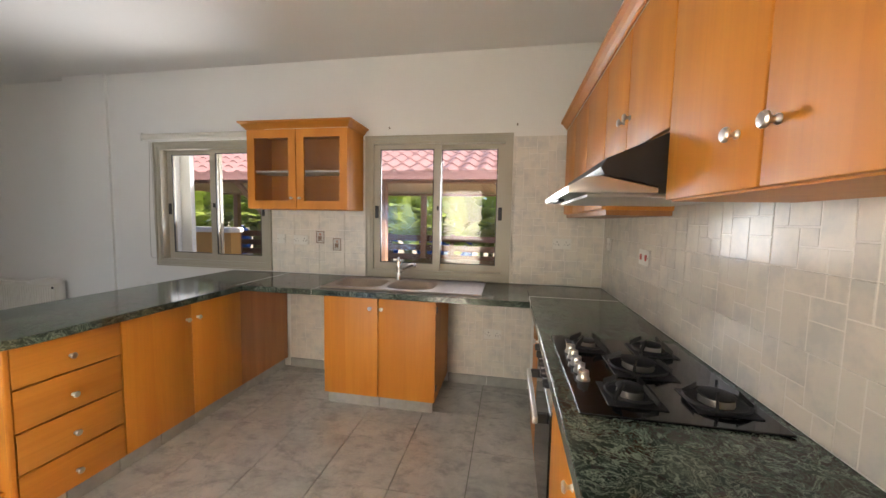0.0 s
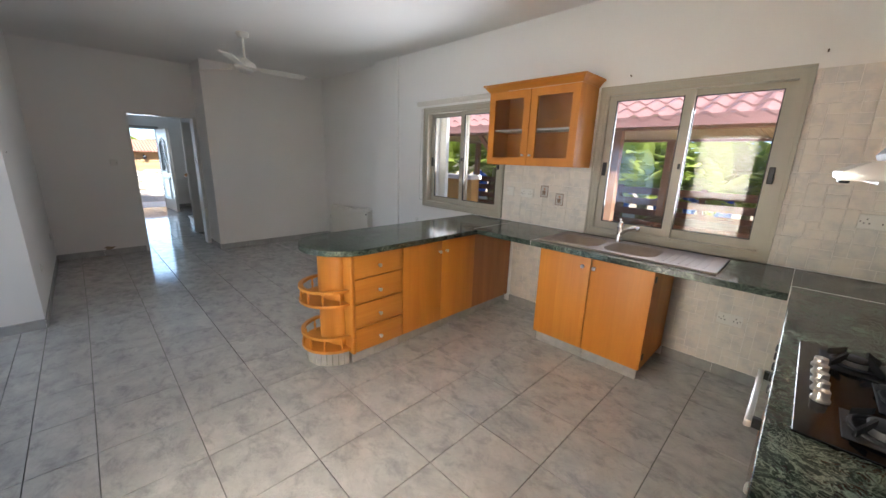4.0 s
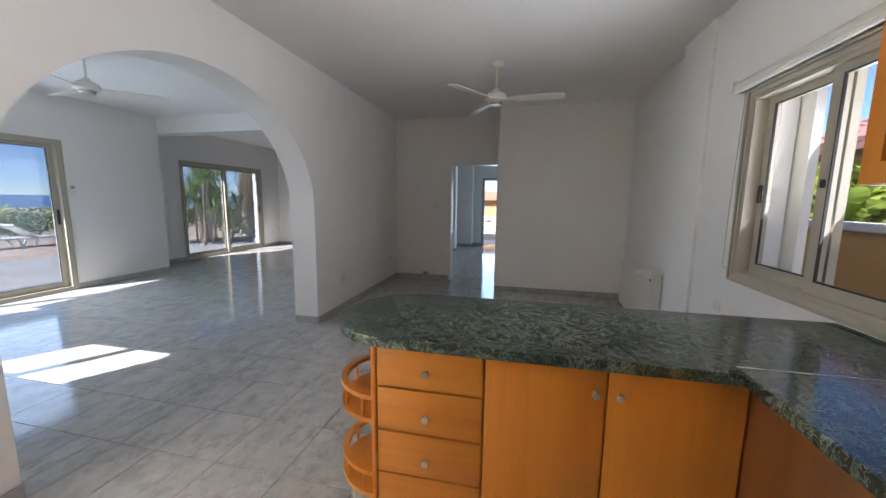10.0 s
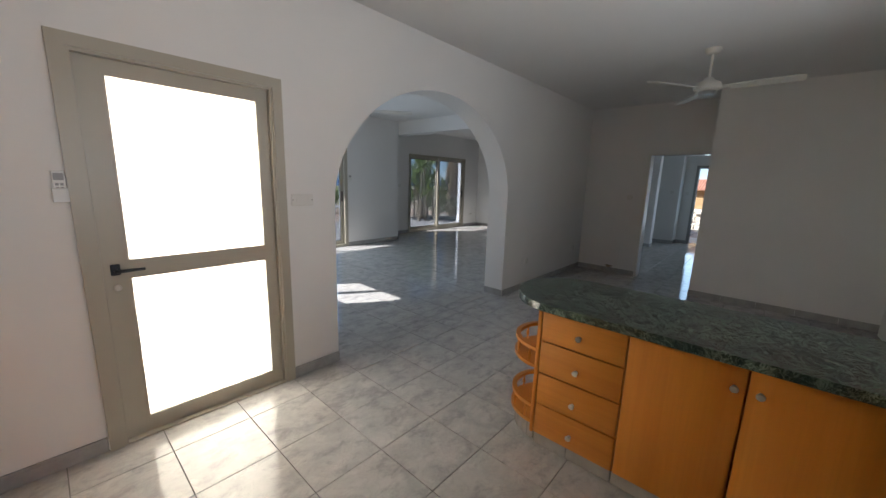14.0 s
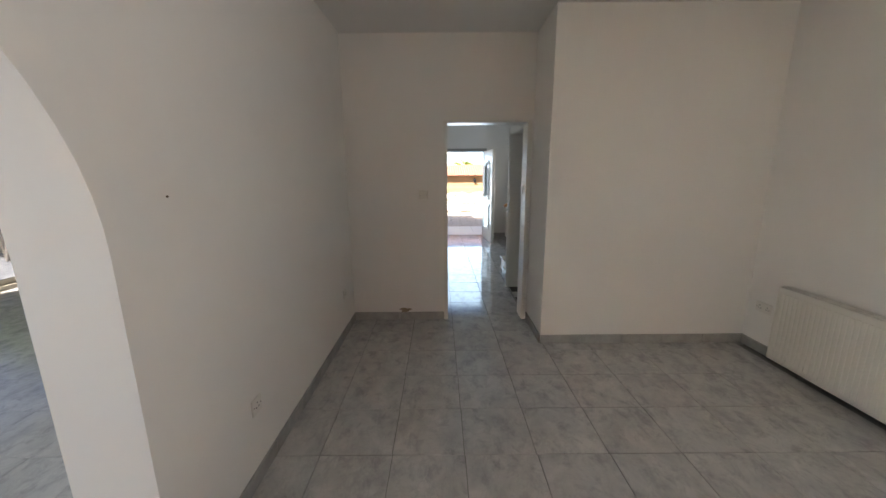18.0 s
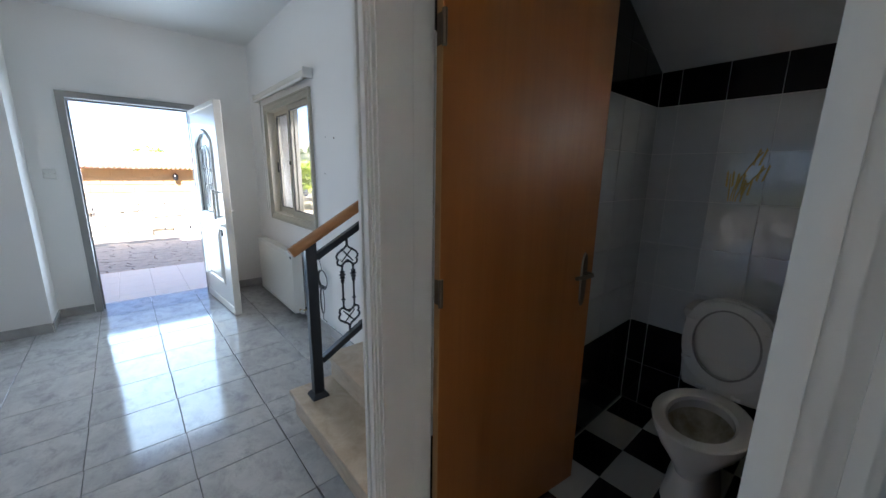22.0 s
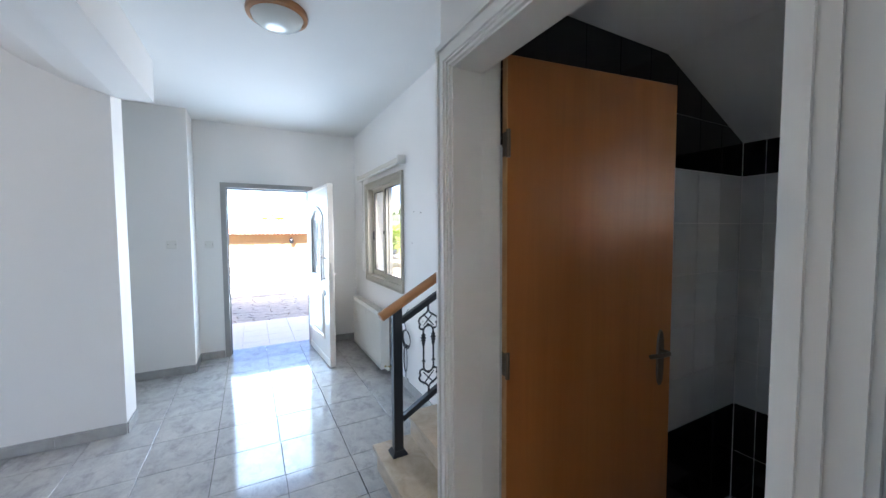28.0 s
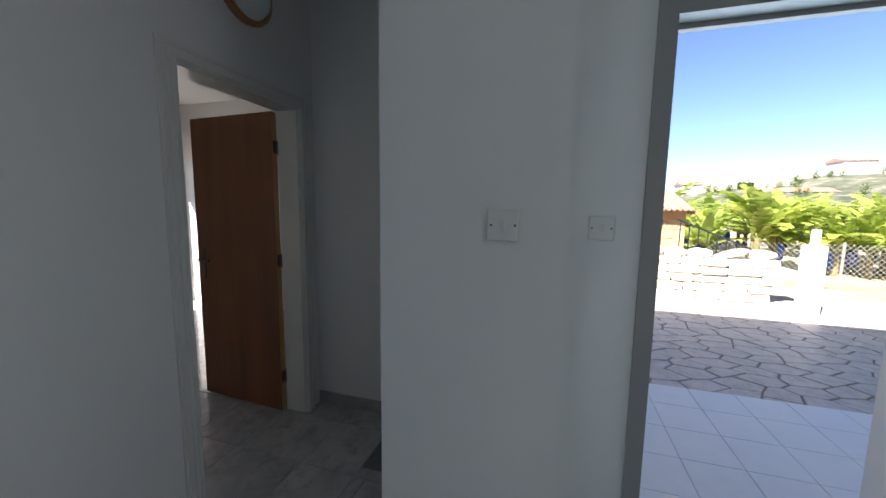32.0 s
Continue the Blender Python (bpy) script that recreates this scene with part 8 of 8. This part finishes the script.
shaggy_palm(-13.25, -9.35, 3.1)
palm_clump(-10.6, -8.7, 2, 2.5)
palm_clump(-11.4, -9.3, 7, 2.8)
palm_clump(-9.9, -9.6, 9, 2.3)
bush("garden_bush", -12.6, -8.8, GZ, 0.9, 0.9, 4, M["bush_leaf"], "low green garden shrub")
bush("garden_bush", -13.8, -10.5, GZ, 1.4, 1.3, 6, M["bush_leaf"], "rounded green garden shrub")
for i in range(17):
    bush("hedge_bush", -3 - i * 1.15, -16.6 - 0.8 * (i % 2), GZ, 1.2, 0.92 + 0.10 * (i % 3), 30 + i, M["bush_leaf"], "dense green hedge shrub", 520)


# north: fins beside the windows, pergola, low wall, fence
for x0, x1, y in ((-3.30, -3.05, YN + 0.26), (-11.35, -11.16, YH + 0.26)):
    solid("window_fin", box(B(), x0, y, 0.7, x1, y + 0.05, 2.6), M["white_render"], "white rendered fin beside the window", "column", group="window fins")
solid("garden_wall", box(B(), -7.5, 4.95, GZ, -3.95, 5.15, 1.16), M["ochre"], "ochre rendered garden wall", "wall")
solid("wall_coping", box(B(), -7.5, 4.90, 1.161, -3.92, 5.20, 1.24, 0.01), M["white_render"], "white coping on the garden wall", "coping")
solid("north_paving", box(B(), -9, 3.36, GZ - 0.3, 4, 8.2, GZ), M["beige_paving"], "beige paved yard under the pergola", "paving", kind="structure")


def pergola():
    root = thing("pergola", (-1.5, 6.5, GZ), "timber pergola with terracotta tile roof", "pergola")
    for x in (-6.4, -3.6, -1.62, 0.62, 2.6):
        for y in (5.35, 8.0):
            part("post", box(B(), x - 0.06, y - 0.06, GZ, x + 0.06, y + 0.06, 1.96, 0.005), M["timber"], root)
    for y in (5.35, 8.0):
        part("beam", box(B(), -7.0, y - 0.06, 1.962, 3.6, y + 0.06, 2.10), M["timber"], root)
    for x in (-3.6, 0.62):
        for s in (-1, 1):
            bm = B()
            bar(bm, (x + s * 0.06, 5.35, 1.45), (x + s * 0.55, 5.35, 1.98), 0.07, 0.07, (0, 1, 0))
            part("brace", bm, M["timber"], root)
        part("tie_beam", box(B(), x - 0.05, 5.42, 1.80, x + 0.05, 7.94, 1.94), M["timber"], root)
    # curved pan tiles in courses up the slope
    bm = B()
    pitch, courses, wave = 0.36, 7, 0.25
    nx = int(10.4 / wave)
    for c in range(courses):
        y0, z0 = 4.98 + c * 0.40, 2.10 + c * 0.40 * pitch
        y1, z1 = y0 + 0.44, z0 + 0.44 * pitch - 0.028
        for i in range(nx):
            x0 = -6.9 + i * wave
            seg = 6
            prev = None
            for k_ in range(seg + 1):
                t = k_ / seg
                h = 0.03 * math.sin(2 * math.pi * t)
                x = x0 + wave * t
                cur = (bm.verts.new((x, y0, z0 + h)), bm.verts.new((x, y1, z1 + h)), bm.verts.new((x, y0, z0 + h - 0.02)))
                if prev:
                    bm.faces.new((prev[0], cur[0], cur[1], prev[1]))
                    bm.faces.new((prev[2], cur[2], cur[0], prev[0]))
                prev = cur
    rf = part("roof_tiles", bm, M["roof_red"], root, "overlapping terracotta pan tiles")
    tagged(rf, kind="stuff")
    bm = B()
    for i in range(130):
        x0 = -6.9 + i * 0.08
        for a, b, za, zb in ((0, 0.04, 0.0, 0.02), (0.04, 0.08, 0.02, 0.0)):
            bm.faces.new([bm.verts.new(p) for p in ((x0 + a, 5.02, 2.03 + za), (x0 + b, 5.02, 2.03 + zb), (x0 + b, 8.6, 1.98 + zb), (x0 + a, 8.6, 1.98 + za))])
    part("fascia", box(B(), -6.95, 4.985, 1.975, 3.55, 5.015, 2.105, 0.004), M["roof_red"], root, "dull red fascia board")
    part("under_sheet", bm, M["corrugated"], root, "cream corrugated sheet under the roof")
    fence = thing("slat_fence", (-2.5, 8.2, GZ), "dark timber slat fence behind the pergola", "fence")
    for x in [-7.0 + i * 1.5 for i in range(7)]:
        part("post", box(B(), x - 0.045, 8.2, GZ, x + 0.045, 8.29, 1.1), M["dark_wood"], fence)
    for z in (0.12, 0.34, 0.56, 0.78, 1.00):
        part("slat", box(B(), -7.2, 8.16, z - 0.07, 2.9, 8.195, z + 0.07, 0.004), M["dark_wood"], fence)
    tb = thing("garden_table", (-0.6, 6.8, GZ), "dark timber garden table under the pergola", "table")
    for i in range(6):
        part("board", box(B(), -1.5, 6.35 + i * 0.15, 0.60, 0.5, 6.35 + i * 0.15 + 0.14, 0.635, 0.004), M["dark_wood"], tb)
    for x in (-1.35, 0.35):
        for y in (6.45, 7.1):
            part("leg", box(B(), x - 0.04, y - 0.04, GZ, x + 0.04, y + 0.04, 0.599), M["dark_wood"], tb)


pergola()
# yard fence seen through the hall window
yf_ = thing("yard_fence", (-14, 7.0, GZ), "dark timber yard fence with ochre base wall", "fence")
part("base_wall", box(B(), -18.5, 7.012, GZ - 0.1, -8.5, 7.2, 0.352), M["shed_block"], yf_)
n_ = 0
while GZ + 0.2 * n_ < 0.34:
    z0_, z1_ = GZ + 0.2 * n_ + 0.006, min(GZ + 0.2 * n_ + 0.194, 0.35)
    for c in range(24):
        x0_ = -18.5 + c * 0.42 + (0.21 if n_ % 2 else 0)
        part("block", box(B(), x0_ + 0.004, 7.0, z0_, min(x0_ + 0.416, -8.5), 7.0118, z1_, 0.003), M["shed_block"], yf_)
    n_ += 1
for i in range(6):
    x0_ = -18.4 + i * 1.9
    part("post", box(B(), x0_, 7.02, 0.353, x0_ + 0.1, 7.10, 1.0, 0.006), M["grey_timber"], yf_)
    for z in (0.49, 0.66, 0.83):
        dz = 0.012 * math.sin(i * 7.3 + z * 40)
        part("slat", box(B(), x0_ - 0.9, 6.985, z - 0.055 + dz, x0_ + 0.99, 7.018, z + 0.06 + dz, 0.005), M["grey_timber"], yf_)
for i in range(26):
    banana(-22 + i * 0.5 + rb_.uniform(-0.2, 0.2), 8.4 + rb_.uniform(0, 2.0), GZ - 0.1, rb_.uniform(0.95, 1.25), i % 2 == 0)
for x, y, h in ((-34, 22, 4.8), (-31, 21, 3.8), (-37, 26, 5.4), (-28, 22, 3.6), (-40, 24, 4.2)):
    bush("far_tree", x, y, GZ, 2.6, h, int(h * 10), M["palm_leaf"], "distant olive-green tree with a rounded crown", 2600)


def clouds():
    """A few fair-weather clouds far off, as clusters of soft white billows."""
    k = Nodes("cloud_white")
    k.set(Base_Color=(0.9, 0.9, 0.9), Roughness=1.0)
    rnd = random.Random(8)
    for x, y, z, s in ((-620, 545, 205, 46), (-560, 575, 203, 34), (-640, 640, 240, 26), (-540, -960, 118, 13), (-505, -960, 112, 9)):
        bm = B()
        for _ in range(16):
            sub = B()
            bmesh.ops.create_icosphere(sub, subdivisions=2, radius=s * rnd.uniform(0.25, 0.6))
            sub.transform(Matrix.Translation((x + rnd.uniform(-1, 1) * s, y + rnd.uniform(-1.4, 1.4) * s, z + rnd.uniform(-0.2, 0.35) * s)))
            vs = [bm.verts.new(v.co + noise.noise_vector(v.co * 0.05) * s * 0.12) for v in sub.verts]
            for f_ in sub.faces:
                bm.faces.new([vs[v.index] for v in f_.verts])
            sub.free()
        solid("cloud", bm, k.m, "small white fair-weather cloud", "cloud", kind="structure", smooth=True)


clouds()

# ---------------------------------------------------------------- tiles, last
PX_, PY_ = 0.4018, 0.4045
tile_w, tile_h = PX_ - 0.004, PY_ - 0.004
tile_me = mesh_of("tile", box(B(), -tile_w / 2, -tile_h / 2, 0, tile_w / 2, tile_h / 2, 0.0118, 0.0012), M["floor"])
floor_ob = bpy.data.objects["floor"]
cut = {}
far = B()
n_near = 0
AREAS = [(-6.82, 1.0325, YS, YN, True), (-6.82, -6.0, YN, YN + 0.07, False), (-8.95, -6.82, -0.785, YWC, True), (-12.02, -8.95, -0.785, YH, True), (-12.53, XLW, -1.57, -0.785, True), (-4.0, -1.475, -0.785, YS, True), (-8.95, -7.8, YWC, 1.46, True), (XLW, XE, YP2, -0.785, False), (-14.3, XLW - 0.25, -5.0, -1.57, False)]
for ax0, ax1, ay0, ay1, near in AREAS:
    for i in range(-6, 36):
        for j in range(-18, 12):
            cx_ = -0.693 - PX_ * (i + 0.5)
            xs0, xs1 = max(cx_ - PX_ / 2, ax0), min(cx_ + PX_ / 2, ax1)
            drift = max(0.0, -4.3 - cx_) * 0.0095
            cy_ = 0.162 + PY_ * (j + 0.5) - drift
            ys0, ys1 = max(cy_ - PY_ / 2, ay0), min(cy_ + PY_ / 2, ay1)
            if xs1 - xs0 < 0.012 or ys1 - ys0 < 0.012:
                continue
            w, h = round(xs1 - xs0 - 0.004, 3), round(ys1 - ys0 - 0.004, 3)
            hidden = xs0 > 0.55 or (ys0 > 2.6 and -1.05 < xs0 and xs1 < -0.22) or (xs1 < -1.75 and xs0 > -2.24 and ys0 > 1.2)
            if near and not hidden and n_near < 298:
                n_near += 1
                if abs(w - tile_w) < 0.002 and abs(h - tile_h) < 0.002:
                    me = tile_me
                else:
                    if (w, h) not in cut:
                        cut[(w, h)] = mesh_of("tile", box(B(), -w / 2, -h / 2, 0, w / 2, h / 2, 0.0118, 0.0012), M["floor"])
                    me = cut[(w, h)]
                ob = new("tile", me)
                ob.parent = floor_ob
                ob.matrix_parent_inverse = Matrix.Translation(-ORIGIN[floor_ob])
                ob.matrix_basis = pose((xs0 + xs1) / 2, (ys0 + ys1) / 2, -0.0118)
            else:
                box(far, xs0 + 0.002, ys0 + 0.002, -0.0118, xs1 - 0.002, ys1 - 0.002, 0.0)
ft = part("tiles_beyond", far, M["floor"], floor_ob)
tagged(ft, "grey marbled tiles of the far floor", kind="stuff")


def skirting(name, axis, face, out, u0, u1, height=0.085):
    """Grey tile skirting in lengths, with a rounded top and open joints."""
    root = thing(name, ((u0 + u1) / 2, face, 0) if axis == "y" else (face, (u0 + u1) / 2, 0), "grey marbled tile skirting", "skirting", kind="structure")
    n = max(1, round((u1 - u0) / 0.402))
    step = (u1 - u0) / n
    for i in range(n):
        a, b = u0 + i * step + 0.0015, u0 + (i + 1) * step - 0.0015
        bm = B()
        for z0, z1, d in ((0.0005, height - 0.018, 0.010), (height - 0.018, height, 0.013)):
            if axis == "y":
                box(bm, a, face + out * 0.0005, z0, b, face + out * d, z1, 0.002)
            else:
                box(bm, face + out * 0.0005, a, z0, face + out * d, b, z1, 0.002)
        part("skirting_tile", bm, M["skirt"], root)


SK = [("y", YS, 1, -6.60, -3.985), ("y", YS, 1, -1.489, -1.11), ("y", YS, 1, -0.055, 0.46), ("x", XW, 1, YS, 0.46), ("x", XW, 1, 1.325, YWC),
      ("y", YWC, -1, -6.60, XP), ("x", XP, 1, YWC, YN + 0.07), ("y", YN + 0.07, -1, XP, -4.25), ("y", YN, -1, -3.72, -2.27), ("y", YN - 0.025, -1, -4.25, -3.72),
      ("y", YN - 0.007, -1, -1.72, -1.06), ("y", YN - 0.007, -1, -0.20, 0.48), ("x", -3.985, 1, YSB, YS), ("x", -1.489, -1, YSB, YS),
      ("x", XLW, 1, YP2, -0.091), ("y", -0.091, 1, XLW - 0.25, XLW), ("x", -11.377, 1, -0.33, 0.205), ("y", 0.205, 1, XF, -11.377), ("x", XF, 1, 0.205, 0.455),
      ("x", XF, 1, 1.505, YH), ("y", YH, -1, XF, -8.95), ("x", -12.53, 1, -1.42, -0.33), ("y", -1.42, 1, -11.49, XLW - 0.25),
      ("y", YP1, 1, XJ, -4.48), ("y", YP1, 1, -1.93, XE), ("x", XJ, -1, YP2, YP1), ("y", YP2, 1, XLW, -9.45), ("y", YP2, 1, -6.96, XJ), ("x", XE, -1, YP1, YSB),
      ("y", YSB, -1, -6.82, -3.985), ("x", XW - 0.2, -1, YSB, 0.42), ("y", YWC, -1, -7.80, -7.835 + 0.01), ("y", -0.33, -1, -12.53, -11.377)]
for n_, (ax, fc, o, a, b) in enumerate(SK):
    if b - a > 0.02:
        skirting("baseboard_%d" % (n_ + 1), ax, fc, o, a, b)


M["tile_line"] = glazed("cream_relief_line", (0.82, 0.78, 0.72), 0.15, 0.04)


def kitchen_tile(seed):
    """One moulded wall tile: a pinwheel of raised blocks on a thin slab."""
    w, h, t = 0.25, 0.2, 0.006
    bm = box(B(), -w / 2 + 0.001, 0, -h / 2 + 0.001, w / 2 - 0.001, t - 0.0012, h / 2 - 0.001)
    n_slab = len(bm.faces)
    cells = [[(0, 0.06, 0.09, 0.20), (0.09, 0.11, 0.19, 0.20), (0.19, 0.11, 0.25, 0.20), (0, 0, 0.06, 0.06), (0.06, 0, 0.15, 0.06), (0.09, 0.06, 0.15, 0.11), (0.15, 0, 0.25, 0.11)],
             [(0, 0, 0.10, 0.08), (0.10, 0, 0.19, 0.14), (0.19, 0, 0.25, 0.08), (0, 0.08, 0.10, 0.14), (0.19, 0.08, 0.25, 0.20), (0, 0.14, 0.06, 0.20), (0.06, 0.14, 0.19, 0.20)]][seed]
    for a, b, c, d in cells:
        g = 0.0021
        box(bm, a - w / 2 + g, 0.002, b - h / 2 + g, c - w / 2 - g, t, d - h / 2 - g, 0.0012)
    bm.faces.ensure_lookup_table()
    for i in range(n_slab):
        bm.faces[i].material_index = 1
    return mesh_of("tile", bm, [M["tile"], M["tile_line"]])


kt = [kitchen_tile(s) for s in range(2)]


def splash(parent_name, axis, face, out, u0, u1, z0, z1, holes=()):
    parent = bpy.data.objects[parent_name]
    z = z0
    r_ = 0
    while z < z1 - 0.01:
        h = min(0.2, z1 - z)
        u = u0
        while u < u1 - 0.01:
            w = min(0.25, u1 - u)
            pieces = [(u, u + w, z, z + h)]
            for a, b, c, d in holes:
                nxt = []
                for p in pieces:
                    if p[1] <= a + 1e-6 or p[0] >= b - 1e-6 or p[3] <= c + 1e-6 or p[2] >= d - 1e-6:
                        nxt.append(p)
                        continue
                    if p[0] < a:
                        nxt.append((p[0], a, p[2], p[3]))
                    if p[1] > b:
                        nxt.append((b, p[1], p[2], p[3]))
                    lo, hi = max(p[0], a), min(p[1], b)
                    if p[2] < c:
                        nxt.append((lo, hi, p[2], c))
                    if p[3] > d:
                        nxt.append((lo, hi, d, p[3]))
                pieces = nxt
            for a, b, c, d in pieces:
                if b - a < 0.012 or d - c < 0.012:
                    continue
                ob = new("tile", kt[(round((u - u0) / 0.25) + r_) % 2])
                ob.parent = parent
                ob.matrix_parent_inverse = Matrix.Translation(-ORIGIN[parent])
                m = pose((a + b) / 2, face, (c + d) / 2, 0, 0, 180 if out < 0 else 0) if axis == "y" else pose(face, (a + b) / 2, (c + d) / 2, 0, 0, -90 if out > 0 else 90)
                ob.matrix_basis = m @ Matrix.Diagonal(((b - a) / 0.25, 1, (d - c) / 0.2, 1))
            u += 0.25
        z += 0.2
        r_ += 1


splash("wall_kitchen_north", "y", YN, -1, -1.92, 1.025, 0.905, 2.105, [(-3.2, -1.90, 0.9, 2.2), (-0.967, 0.303, 0.90, 2.2), (-1.90, -0.99, 1.50, 2.2)])
splash("wall_kitchen_north", "y", YN, -1, -1.72, 0.5, 0.085, 0.86, [(-1.055, -0.21, 0, 1)])
splash("wall_kitchen_east", "x", XR, -1, -0.495, YN - 0.007, 0.903, 1.503)
M["picture_line"] = paint("brown_print", (0.27, 0.17, 0.115), 0.4, 200, 0.05, 0.3)
# the printed cups on two tiles of the sink wall
for x, z in ((-1.41, 1.24), (-1.245, 1.178)):
    dc = thing("tile_picture", (x, YN - 0.008, z - 0.055), "small printed tile picture with a brown cup", "tile picture")
    f_ = part("border", wall_mesh(B(), "y", YN - 0.0066, YN - 0.0082, x - 0.04, x + 0.04, z - 0.055, z + 0.055, [(x - 0.034, x + 0.034, z - 0.049, z + 0.049)]), M["picture_line"], dc)
    part("ground", box(B(), x - 0.034, YN - 0.0078, z - 0.049, x + 0.034, YN - 0.0066, z + 0.049), M["tile_grout"], dc)
    part("cup", prism(B(), [(x - 0.018, z - 0.025), (x + 0.012, z - 0.025), (x + 0.016, z + 0.008), (x - 0.022, z + 0.008)], YN - 0.0088, YN - 0.0079, "y"), M["picture_line"], dc)
    part("saucer", box(B(), x - 0.026, YN - 0.0088, z - 0.034, x + 0.022, YN - 0.0079, z - 0.028), M["picture_line"], dc)
    part("flower", prism(B(), [(x - 0.004, z + 0.012), (x + 0.012, z + 0.016), (x + 0.008, z + 0.036), (x - 0.012, z + 0.034)], YN - 0.0088, YN - 0.0079, "y"), M["salmon_sheet"], dc)
